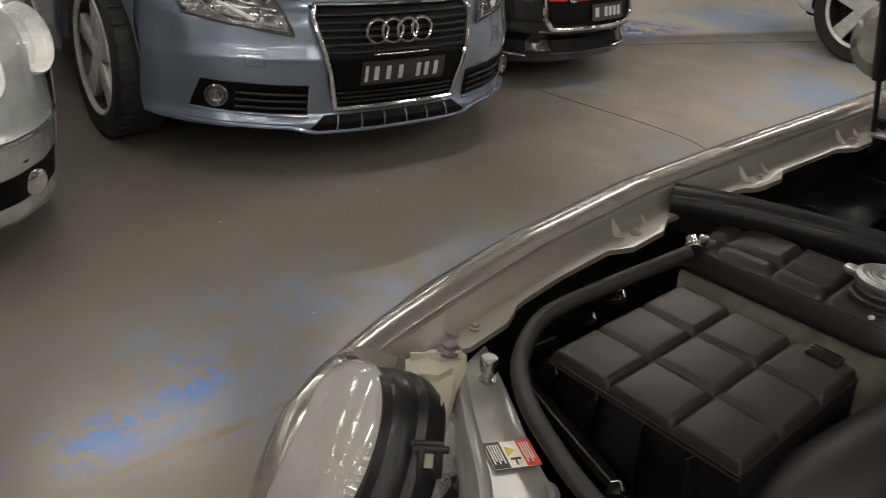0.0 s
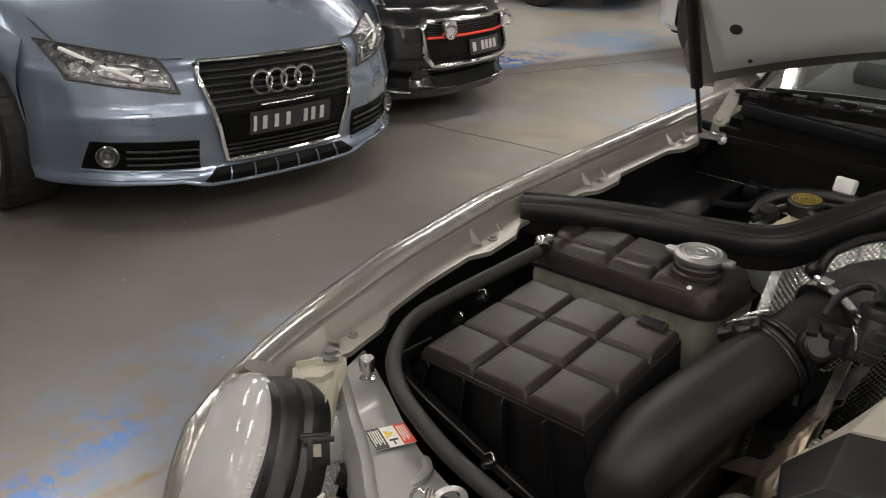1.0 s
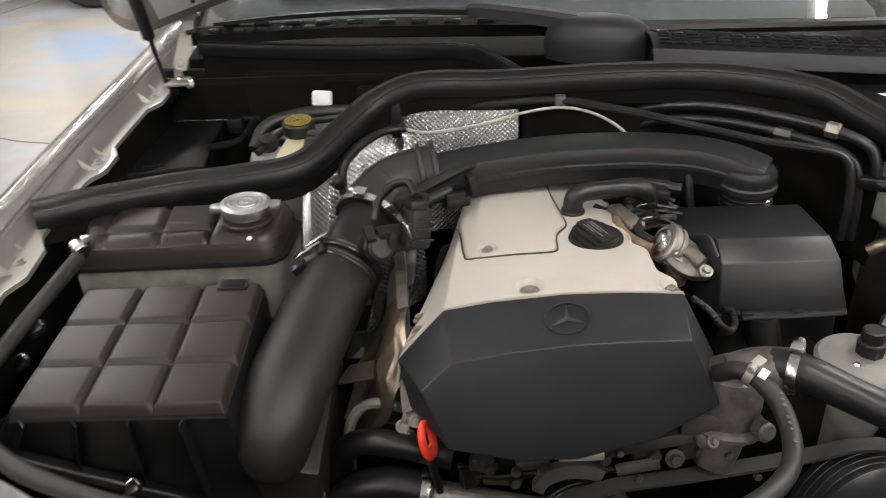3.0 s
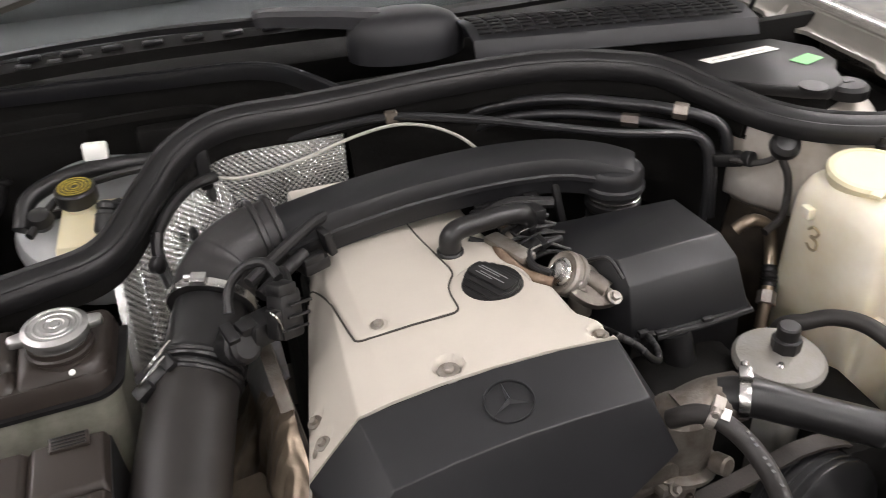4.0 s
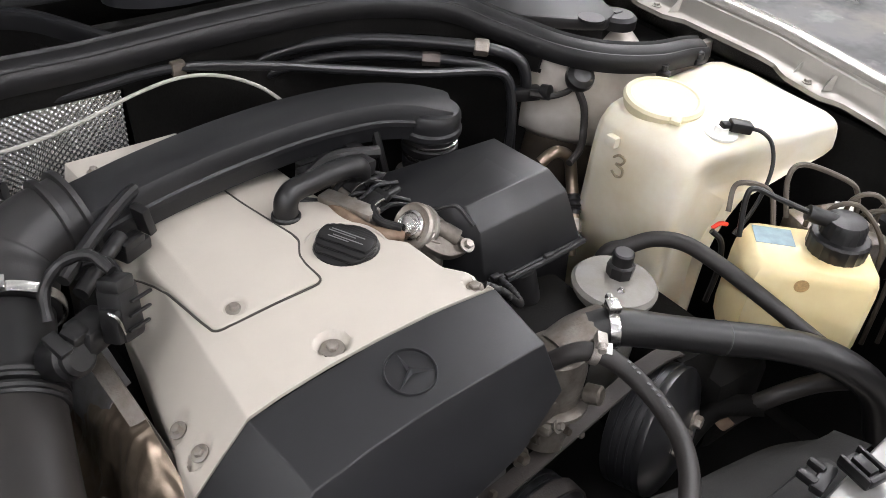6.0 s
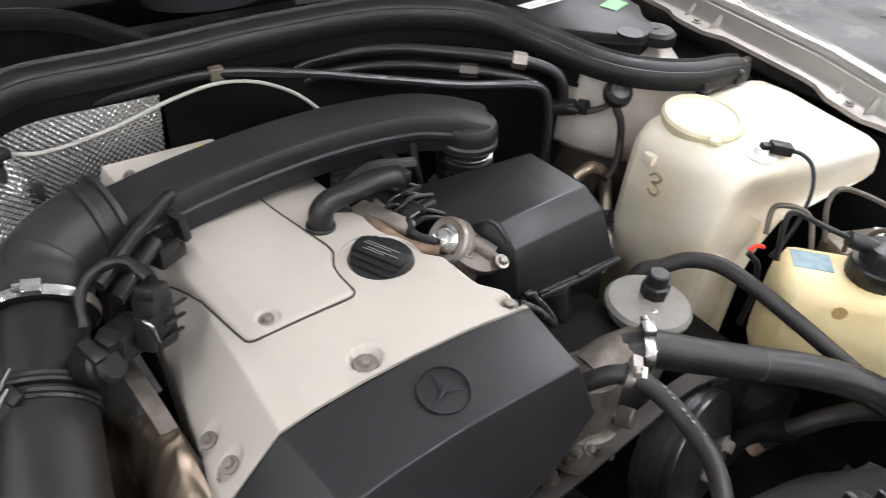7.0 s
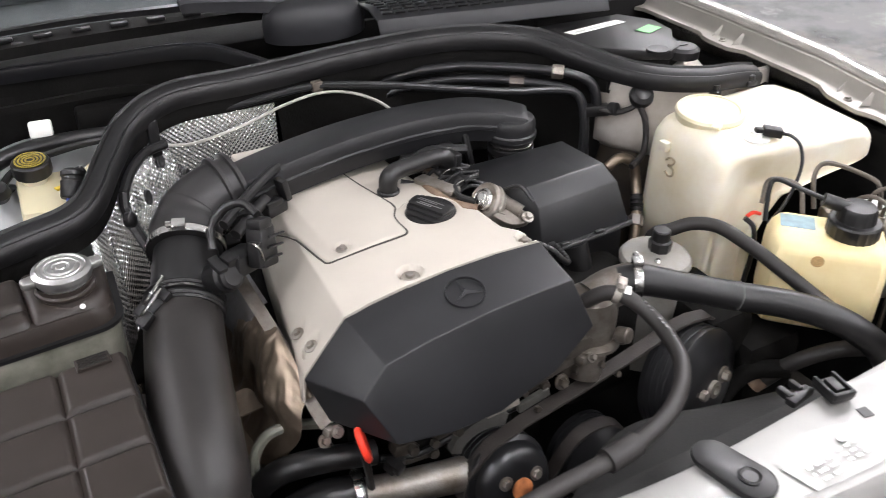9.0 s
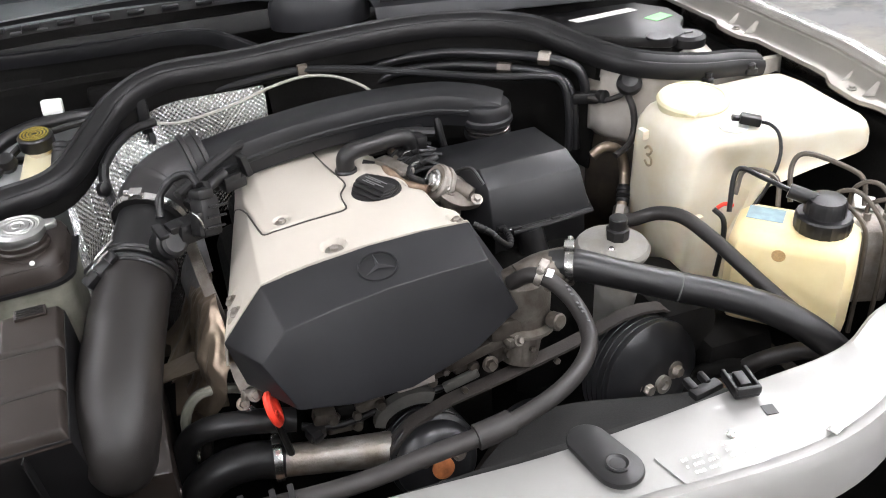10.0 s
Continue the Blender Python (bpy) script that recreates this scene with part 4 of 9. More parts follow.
# windscreen with its frame, dashboard, wheel and seats behind it
ws = []
for i in range(15):
    a = -0.07 + 1.07 * i / 14
    row = []
    for j in range(25):
        u = -1 + j / 12
        half = 0.70 - 0.10 * a
        row.append(V(0.18 + half * u, 1.66 + 0.74 * a + 0.16 * (1 - a * 0.4) * (1 - u * u) * -0.55 + 0.09, 0.965 + 0.53 * a + 0.02 * (1 - u * u)))
    ws.append(row)
screen = part("windscreen", thick(sheet(ws), 0.005), GLASS, coupe, "clear raked windscreen glass")
screen.visible_shadow = False
part("screen_seal", join(tube([r[0] for r in ws], 0.012, 8, 1), tube([r[-1] for r in ws], 0.012, 8, 1), tube(ws[0], 0.012, 8, 1), tube(ws[-1], 0.014, 8, 1)), BLACK, coupe, "black windscreen surround")
for s in (-1, 1):
    xs = 0.18 + s * 0.73
    part("roof_pillar", tube([(xs, 1.72, 0.955), (xs - s * 0.05, 2.15, 1.28), (xs - s * 0.10, 2.52, 1.495)], 0.028, 10), SILVER, coupe, "silver windscreen pillar")
    part("cabin_side", join(box((0.18 + s * 0.84, 2.95, 0.62), (0.06, 2.2, 0.64), 0.02), ), SILVER, coupe, "silver door panel")
    part("side_window", thick(sheet([[(0.18 + s * (0.80 - 0.12 * a), 1.95 + 0.5 * a, 0.95 + 0.40 * a), (0.18 + s * (0.80 - 0.12 * a), 3.5 - 0.3 * a, 0.95 + 0.40 * a)] for a in (0, 0.5, 1)]), 0.004), GLASS, coupe, "side window glass").visible_shadow = False
part("roof", thick(sheet([[(0.18 + 0.62 * (-1 + j / 5), 2.46 + 1.2 * i / 6, 1.51 + 0.03 * (1 - (j / 5 - 1) ** 2)) for j in range(11)] for i in range(7)]), 0.01), SILVER, coupe, "silver roof")
part("rear_body", box((0.18, 4.1, 0.72), (1.66, 0.9, 0.5), 0.08), SILVER, coupe)
part("rear_bulkhead", box((0.18, 3.72, 1.10), (1.2, 0.03, 0.55), 0.01, (-40, 0, 0)), DARK, coupe, "dark cabin rear wall")
part("dashboard", join(box((0.18, 1.98, 0.90), (1.36, 0.42, 0.12), 0.05, (8, 0, 0)), box((-0.2, 1.98, 0.965), (0.42, 0.22, 0.07), 0.03)), surface("dash_vinyl", (0.030, 0.032, 0.034), 0.6, 0, 0.1, 20, 0.2, 500), coupe, "dark grey dashboard")
wheel_m = aim((-0.2, 2.22, 0.96), (0, -0.85, 0.5))
part("steering_wheel", join(moved(tube([(0.185 * math.cos(a), 0.185 * math.sin(a), 0) for a in (2 * math.pi * k / 30 for k in range(31))], 0.015, 10, 1), wheel_m), moved(lathe([(0.07, -0.01), (0.07, 0.02), (0.05, 0.035)], (0, 0, 0), (0, 0, 1), 20), wheel_m), moved(box((0, 0, 0), (0.34, 0.035, 0.012), 0.004), wheel_m)), surface("wheel_leather", (0.10, 0.105, 0.10), 0.5, 0, 0.1, 20, 0.2, 500), coupe, "grey leather steering wheel")
CLOTH = surface("pale_seat_leather", (0.16, 0.17, 0.17), 0.6, 0, 0.08, 10, 0.2, 400)
for x, back in ((-0.2, 0.0), (0.56, 0.25)):
    seat = part("front_seat", join(box((x, 2.80 + back, 0.60), (0.5, 0.5, 0.16), 0.06), box((x, 3.05 + back, 0.90 - 0.3 * back), (0.48, 0.16, 0.62), 0.07, (-18, 0, 0))), CLOTH, coupe, "pale leather seat")
    part("headrest", box((x, 3.16 + back, 1.24 - 0.3 * back), (0.26, 0.11, 0.17), 0.05, (-14, 0, 0)), CLOTH, seat)
part("cabin_floor", box((0.18, 2.9, 0.4), (1.6, 2.4, 0.04), 0.01), DARK, coupe)
mir = part("door_mirror", lathe([(0.02, -0.05), (0.07, -0.045), (0.088, -0.01), (0.08, 0.04), (0.05, 0.065), (0.01, 0.07)], (-0.755, 2.02, 0.935), (-0.1, -1, 0.1), 24), SILVER, coupe, "silver door mirror")
part("door_mirror", lathe([(0.02, -0.05), (0.07, -0.045), (0.088, -0.01), (0.08, 0.04), (0.05, 0.065), (0.01, 0.07)], (1.115, 2.02, 0.935), (0.1, -1, 0.1), 24), SILVER, coupe, "silver door mirror")
for x, y in ((-0.665, 0.98), (1.035, 0.98), (-0.60, 3.65), (0.96, 3.65)):
    w = part("wheel", lathe([(0.20, -0.07), (0.30, -0.075), (0.315, -0.06), (0.318, 0), (0.315, 0.06), (0.30, 0.075), (0.20, 0.07)], (x, y, 0.318), (1, 0, 0), 36, cap=False), RUBBER, coupe, "black tyre")
    part("rim", lathe([(0.20, -0.06), (0.19, -0.05), (0.06, -0.04), (0.05, 0.04), (0.19, 0.05), (0.20, 0.06)], (x, y, 0.318), (1, 0, 0), 30), SILVER, w)

# cowl: deep black trough, wiper, motor cover and slotted vents
part("cowl_trough", box((0.18, 1.655, 0.888), (1.40, 0.12, 0.05), 0.006, (8, 0, 0)), DARK, coupe, "black cowl trough")
part("cowl_strip", sweep(spline([(-0.50, 1.60, 0.945), (-0.2, 1.585, 0.962), (0.05, 1.565, 0.968), (0.2, 1.55, 0.97)], 6), [(0.02, -0.012), (0.02, 0.006), (-0.02, 0.012), (-0.02, -0.012)]), DARK, coupe, "black plastic strip below the windscreen")
for k in range(14):
    part("strip_tooth", box((-0.50 + 0.045 * k, 1.585 - 0.0005 * k, 0.958 + 0.0012 * k), (0.020, 0.014, 0.008), 0.002), BLACK, coupe)
wiper = thing("windscreen_wiper", (0.2, 1.5, 0.93), "black single-arm windscreen wiper parked along the cowl", "wiper")
part("motor_cover", loft([[V(0.25 + 0.090 * k * math.cos(a) * (1.0 if math.cos(a) < 0 else 0.95) - sx, 1.497 + 0.050 * k * math.sin(a), z) for a in (2 * math.pi * q / 28 for q in range(28))] for k, z, sx in ((1.06, 0.93, 0.0), (1.08, 0.955, 0.0), (1.04, 0.972, 0.002), (0.93, 0.986, 0.005), (0.74, 0.996, 0.010), (0.45, 1.001, 0.016), (0.1, 1.003, 0.02))]), COWL_GREY, wiper, "domed black wiper drive cover")
part("arm", sweep(spline([(0.205, 1.503, 0.988), (0.13, 1.506, 1.000), (0.04, 1.512, 1.010), (0.02, 1.514, 1.008)], 6), [(0.016, -0.010), (0.016, 0.006), (0.010, 0.012), (-0.010, 0.012), (-0.016, 0.006), (-0.016, -0.010)], scale=lambda f: 1.25 - 0.35 * f), COWL_GREY, wiper, "black wiper arm")
part("arm_tip", sweep(spline([(0.03, 1.513, 1.006), (-0.12, 1.550, 1.000), (-0.30, 1.585, 0.985), (-0.46, 1.60, 0.968)], 6), [(0.008, -0.005), (0.008, 0.005), (-0.008, 0.005), (-0.008, -0.005)], scale=lambda f: 1.0 - 0.4 * f), WIPER_BLACK, wiper)
part("blade", join(tube([(0.10, 1.555, 0.972), (-0.2, 1.60, 0.968), (-0.50, 1.615, 0.955)], 0.0055, 8), *(box((0.05 - 0.06 * k, 1.562 + 0.006 * k, 0.977 - 0.0014 * k), (0.03, 0.012, 0.01), 0.002) for k in range(9))), WIPER_BLACK, wiper, "black rubber wiper blade")
vent_rows = [[V(x, 1.385 - 0.115 * (x - 0.335) + y, 0.958 + zz - 0.02 * (x - 0.335)) for x in (0.325, 0.40, 0.50, 0.60, 0.70, 0.78)] for y, zz in ((0.0, -0.012), (0.012, 0.012), (0.05, 0.022), (0.092, 0.020), (0.10, -0.01))]
vent = part("vent_panel", thick(sheet(vent_rows), 0.004, 0.001), COWL_GREY, coupe, "black slotted cowl vent panel")
for k in range(18):
    for j in range(7):
        x, g = 0.345 + 0.0235 * k, j / 6
        part("vent_slat", box((x, 1.402 - 0.115 * (x - 0.335) + 0.068 * g, 0.9755 + 0.010 * math.sin(0.4 + 2.2 * g) - 0.02 * (x - 0.335)), (0.0185, 0.0050, 0.0030), 0.0008, (12, 0, -6.5)), BLACK, vent)

# electrics box on the other side, with labels
ecu = thing("control_unit_box", (0.72, 1.26, 0.80), "black plastic control unit box with white and green labels", "box")
ecu_outline = [(0.575, 1.375), (0.60, 1.30), (0.645, 1.245), (0.70, 1.20), (0.745, 1.165), (0.775, 1.150), (0.81, 1.165), (0.83, 1.21), (0.855, 1.24), (0.86, 1.30), (0.82, 1.36)]
part("lid", prism(ecu_outline, 0.898, 0.917, 0.005), BLACK, ecu, "black lid")
part("body", prism([(0.18 + 0.7 + (x - 0.88) * 0.96, 1.26 + (y - 1.26) * 0.94) for x, y in ecu_outline], 0.80, 0.90, 0.004), DARK, ecu)
plate([(0.662, 1.315, 0.918), (0.672, 1.296, 0.918), (0.800, 1.308, 0.918), (0.790, 1.327, 0.918)], 0.0005, PAPER, ecu, "paper_label", "long white label")
plate([(0.785, 1.262, 0.918), (0.797, 1.236, 0.918), (0.838, 1.250, 0.918), (0.828, 1.276, 0.918)], 0.0005, LABEL_GREEN, ecu, "green_label", "green label")
for k in range(3):
    plate(quad_at(V(0.680 + 0.036 * k, 1.302 + 0.003 * k, 0.918), V(0.026, 0.0025, 0), V(-0.002, 0.004, 0), 0, 0, 1, 1), 0.0014, surface("grey_print", (0.5, 0.5, 0.48), 0.6), ecu, "text_bar")
part("knob", join(lathe([(0.030, 0), (0.030, 0.014), (0.024, 0.019), (0.004, 0.020)], (0.815, 1.165, 0.895), (0, 0, 1), 28), lathe([(0.02, 0), (0.02, 0.004)], (0.755, 1.165, 0.915), (0, 0, 1), 20)), BLACK, ecu, "round black screw cap")
part("knob_slot", box((0.815, 1.165, 0.9155), (0.016, 0.005, 0.002), 0.0005), INK, ecu)
part("seal_shelf", prism([(0.46, 1.40), (0.60, 1.33), (0.68, 1.15), (0.78, 1.07), (0.93, 1.05), (0.93, 1.55), (0.46, 1.55)], 0.84, 0.86, 0.004), DARK, coupe, "black shelf behind the seal")

# ---- the engine bay ----
FOIL = surface("embossed_foil", (0.86, 0.86, 0.85), 0.24, 0.92, 0.03, 14, 0.0, 300, rvar=0.03)

# air filter box: nine pillows on the lid, ribbed sloping front
airbox = thing("air_filter_box", (-0.36, 0.82, 0.55), "black plastic air filter box with a nine-pillow lid", "air filter box")


def lid_point(u, v):
    """u across the lid, v from front to back."""
    a, b_, c, d = V(-0.479, 0.706, 0.776), V(-0.236, 0.718, 0.775), V(-0.462, 0.908, 0.811), V(-0.233, 0.921, 0.813)
    return a.lerp(b_, u).lerp(c.lerp(d, u), v)


N = 132
grid = []
for j in range(N + 1):
    row = []
    for i in range(N + 1):
        u, v = i / N, j / N
        p = lid_point(u, v)
        h = 0.0
        for t in (3 * u, 3 * v):
            f = t - math.floor(t)
            e = min(f, 1 - f) if 0.02 < t < 2.98 else 0.0
            h = min(h, 0) if e > 0.085 else min(h, -0.0066 * (1 - e / 0.085) ** 1.25)
        edge = min(u, 1 - u, v, 1 - v)
        h -= 0.012 * max(0, 1 - edge / 0.035) ** 2
        fu, fv = 3 * u % 1, 3 * v % 1
        h += 0.0014 * math.sin(math.pi * fu) ** 0.6 * math.sin(math.pi * fv) ** 0.6 if 0.001 < fu and 0.001 < fv else 0
        row.append(p + V(0, 0, h))
    grid.append(row)
lid = part("lid", sheet(grid), BROWNBLACK, airbox, "lid moulded into nine pillows", 60)
fl, fr, bl, br = lid_point(0, 0), lid_point(1, 0), lid_point(0, 1), lid_point(1, 1)
dn = V(0, 0, -0.012)
skirt_top = [fl + dn, fr + dn, br + dn, bl + dn]
skirt_low = [V(-0.530, 0.735, 0.690), V(-0.215, 0.752, 0.560), V(-0.215, 0.935, 0.560), V(-0.525, 0.925, 0.690)]
# blacker than the lid: shade on the front wall is put into its colour
part("body", bevelled(loft([skirt_low, [a.lerp(c, 0.97) for a, c in zip(skirt_low, skirt_top)], skirt_top]), 0.006), BLACK, airbox, "sloping box body")
part("body_foot", bevelled(loft([[V(-0.25, 0.757, 0.545), V(-0.150, 0.760, 0.505), V(-0.150, 0.96, 0.50), V(-0.25, 0.96, 0.50)], [V(-0.25, 0.735, 0.672), V(-0.146, 0.738, 0.655), V(-0.146, 0.95, 0.70), V(-0.25, 0.95, 0.72)]]), 0.006), BROWNBLACK, airbox, "box foot under the pipe")
for k, f in enumerate((0.06, 0.30, 0.55, 0.80)):
    a, c = skirt_top[0].lerp(skirt_top[1], f), skirt_low[0].lerp(skirt_low[1], f)
    part("front_rib", prism([(0, 0), (0.0020, 0), (0.0020, (a - c).length * 0.96), (0, (a - c).length * 0.96)], -0.011, 0.011, 0.0006, Matrix.Translation(c) @ (a - c).to_track_quat("Y", "Z").to_matrix().to_4x4()), BLACK, airbox)
part("rim", sweep([V(-0.545, 0.800, 0.715), V(-0.540, 0.735, 0.712), V(-0.500, 0.722, 0.697), V(-0.38, 0.728, 0.650), V(-0.22, 0.742, 0.585)], [(0.008, -0.006), (0.008, 0.004), (-0.008, 0.004), (-0.008, -0.006)]), BLACK, airbox, "flanged rim")
# thin paler tube laid along the rim's outer edge
part("rim_edge", tube([(-0.548, 0.800, 0.721), (-0.545, 0.733, 0.718), (-0.502, 0.716, 0.703), (-0.38, 0.721, 0.656), (-0.22, 0.735, 0.591)], 0.0016, 8), surface("pale_plastic_edge", (0.085, 0.080, 0.075), 0.4), airbox, "pale edge of the rim")
for x, y, zz in ((-0.506, 0.742, 0.722), (-0.517, 0.82, 0.755), (-0.512, 0.865, 0.775), (-0.352, 0.70, 0.668)):
    clip = part("clip", box((x, y, zz), (0.018, 0.020, 0.010), 0.003, (10, -25, 20)), BLACK, airbox, "black spring clip")
    part("clip_wire", tube([(x - 0.008, y, zz + 0.006), (x, y + 0.004, zz + 0.011), (x + 0.008, y, zz + 0.006)], 0.0015, 6), STEEL, clip)
m = Matrix.Translation(lid_point(0.84, 0.95)) @ pose(0, 0, 0.002, 10, 0, 3)
lt = part("latch", moved(box((0, 0, 0), (0.038, 0.017, 0.006), 0.0015), m), BROWNBLACK, airbox, "ribbed latch tab")
for k in range(4):
    part("latch_rib", moved(box((0.0, -0.006 + 0.004 * k, 0.0036), (0.032, 0.0016, 0.0014), 0.0004), m), BLACK, lt)

# coolant expansion tank
CAP_STEEL = surface("brushed_cap_steel", (0.54, 0.54, 0.53), 0.38, 1.0, 0.10, 60, 0.15, 900, rvar=0.08)
TANK_LOW = surface("grey_translucent_plastic", (0.19, 0.185, 0.155), 0.4, 0, 0.15, 26, 0.1, 500, dirt=(0.10, 0.10, 0.075))
tank = thing("coolant_expansion_tank", (-0.34, 0.97, 0.62), "black pillowed coolant expansion tank with a metal cap", "coolant tank")
tank_grid = []


def tank_point(u, v):
    a, b_, c, d = V(-0.490, 0.962, 0.829), V(-0.226, 0.980, 0.831), V(-0.507, 1.064, 0.836), V(-0.222, 1.078, 0.840)
    return a.lerp(b_, u).lerp(c.lerp(d, u), v)


SHELL = [(0.0, -0.034), (0.0, -0.028), (0.0, -0.023), (0.005, -0.018), (0.02, -0.012), (0.05, -0.007), (0.10, -0.002), (0.17, 0.0)] + [(0.17 + 0.04 * k, 0.0) for k in range(1, 20)] + [(0.97, -0.003), (0.99, -0.010), (1.0, -0.022)]
TN = 60
for v, dz in SHELL:
    row = []
    for i in range(TN + 1):
        u = i / TN
        p = tank_point(u, v)
        e = min(u, 1 - u) * 0.30
        drop = 0.016 - math.sqrt(max(0, 0.016**2 - (0.016 - min(e, 0.016)) ** 2))
        g = max(max(0, 1 - abs(u - q) / 0.022) for q in (0.125, 0.395, 0.65)) ** 1.3
        g = max(g, max(0, 1 - abs(v - 0.36) / 0.09) ** 1.3 if u < 0.65 else 0)
        top = 1.0 if v > 0.03 else 0.0
        p.y += 0.030 * (1 - v) * (1 - math.sqrt(1 - max(0, (u - 0.885) / 0.115) ** 2))
        row.append(p + V(0, 0.007 * g * (1 - top), 0.012 + dz - drop * top - 0.0095 * g * top))
    tank_grid.append(row)
part("upper_shell", sheet(tank_grid), BROWNBLACK, tank, "brown-black pillowed top", 60)
CORNER = [(0.030 * math.sin(k * math.pi / 12), 0.030 * (1 - math.cos(k * math.pi / 12))) for k in range(7)]
low = [V(-0.494, 0.957, 0.806)] + [V(-0.252 + cx, 0.974 + cy, 0.808) for cx, cy in CORNER] + [V(-0.217, 1.084, 0.812), V(-0.512, 1.070, 0.808)]
centre = V(-0.36, 1.02, 0)
part("upper_wall", loft([[p + (centre - V(p.x, p.y, 0)) * 0.025 for p in low], [p + (centre - V(p.x, p.y, 0)) * 0.045 + V(0, 0, 0.018) for p in low], [p + (centre - V(p.x, p.y, 0)) * 0.10 + V(0, 0, 0.026) for p in low]]), BROWNBLACK, tank)
part("seam", sweep([low[-1]] + low[:-1], [(0.005, -0.0025), (0.005, 0.0025), (-0.004, 0.0025), (-0.004, -0.0025)]), BLACK, tank, "welded seam")
part("lower_shell", loft([[p + V(0, 0, -0.20) + (centre - V(p.x, p.y, 0)) * 0.08 for p in low], [p + V(0, 0, -0.012) for p in low], [p + V(0, 0, -0.003) + (centre - V(p.x, p.y, 0)) * 0.02 for p in low]]), TANK_LOW, tank, "grey translucent lower half")
cc = V(-0.273, 1.020, 0.842)
part("tank_pip", lathe([(0.0035, 0), (0.0032, 0.0012), (0.001, 0.0016)], (-0.262, 0.980, 0.8415), (0, -0.5, 0.85), 12), WHITE, tank, "white moulding pip")
part("filler_neck", lathe([(0.036, -0.006), (0.034, 0.000), (0.033, 0.004), (0.0345, 0.006), (0.0345, 0.010), (0.032, 0.012), (0.032, 0.018)], cc, (0, 0, 1), 28), BROWNBLACK, tank)
cap = part("cap", lathe([(0.030, 0.0), (0.030, 0.010), (0.033, 0.011), (0.0345, 0.016), (0.034, 0.021), (0.028, 0.024), (0.026, 0.0225), (0.0225, 0.0225), (0.0215, 0.0235), (0.0200, 0.0235), (0.0190, 0.0225), (0.0165, 0.0225), (0.0155, 0.0245), (0.0105, 0.0245), (0.009, 0.0230), (0.006, 0.0230), (0.005, 0.0240), (0.002, 0.0240)], cc + V(0, 0, 0.012), (0.02, -0.02, 1), 36), CAP_STEEL, tank, "pressed bright steel pressure cap")
for s in (-1, 1):
    part("cap_ear", prism([(0.030, -0.010), (0.046, -0.007), (0.048, 0), (0.046, 0.007), (0.030, 0.010)], 0.011, 0.020, 0.002, Matrix.Translation(cc + V(0, 0, 0.012)) @ pose(0, 0, 0, 0, 0, (0 if s > 0 else 180) + 8)), CAP_STEEL, cap)
part("hose_union", join(tube([(-0.495, 0.972, 0.836), (-0.478, 0.955, 0.833)], 0.010, 12, 1), lathe([(0.012, -0.004), (0.013, 0.0), (0.012, 0.004)], (-0.483, 0.960, 0.834), (0.6, -0.75, -0.1), 16)), STEEL, tank, "steel hose union")
part("union_screw", box((-0.476, 0.966, 0.846), (0.012, 0.010, 0.016), 0.002, (0, 0, 40)), STEEL, tank)

# overflow hose round the front of the bay
hose = thing("overflow_hose", (0.0, 0.53, 0.75), "long black rubber hose running round the front of the bay", "hose")
HOSE_PTS = [(0.300, 0.752, 0.796), (0.318, 0.734, 0.814), (0.336, 0.717, 0.812), (0.352, 0.690, 0.798), (0.352, 0.650, 0.788), (0.337, 0.612, 0.785), (0.303, 0.575, 0.787), (0.256, 0.546, 0.789), (0.195, 0.532, 0.783), (0.115, 0.532, 0.774), (0.03, 0.533, 0.764), (-0.08, 0.540, 0.764), (-0.2, 0.556, 0.766), (-0.30, 0.574, 0.768), (-0.36, 0.590, 0.773), (-0.42, 0.613, 0.779), (-0.472, 0.653, 0.785), (-0.508, 0.722, 0.795), (-0.504, 0.80, 0.808), (-0.482, 0.948, 0.831)]
part("hose", tube(HOSE_PTS, 0.0100, 14, 8), HOSE, hose, "matt rubber hose")
part("end_band", clamp((0.328, 0.725, 0.815), (-0.7, 0.65, 0.25), 0.0108, 0.009), ALU, hose, "metal hose band")
part("white_mark", box((0.337, 0.716, 0.8225), (0.009, 0.012, 0.002), 0.0005, (25, 10, -40)), PAPER, hose, "white paint mark")
for k in range(9):
    p = V(0.352 + 0.0002 * k, 0.697 - 0.0068 * k, 0.8120 - 0.0020 * k)
    if k % 4 != 3:
        part("print_bar", box(p + V(-0.002, 0, 0.0005), (0.0035, 0.004, 0.0008), 0.0, (0, 10, 5)), surface("grey_hose_print", (0.10, 0.10, 0.10), 0.6) if k == 0 else bpy.data.materials["grey_hose_print"], hose)
part("hose_sleeve", tube([(0.165, 0.531, 0.780), (0.185, 0.532, 0.782), (0.205, 0.534, 0.784)], 0.0140, 14, 2), HOSE, hose, "rubber sleeve")

# engine block mass under the covers
engine = thing("engine", (0.12, 0.95, 0.35), "four-cylinder engine under beige and black plastic covers", "engine")
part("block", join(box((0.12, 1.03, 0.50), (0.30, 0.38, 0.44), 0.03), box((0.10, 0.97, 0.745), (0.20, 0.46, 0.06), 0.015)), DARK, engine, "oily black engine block")

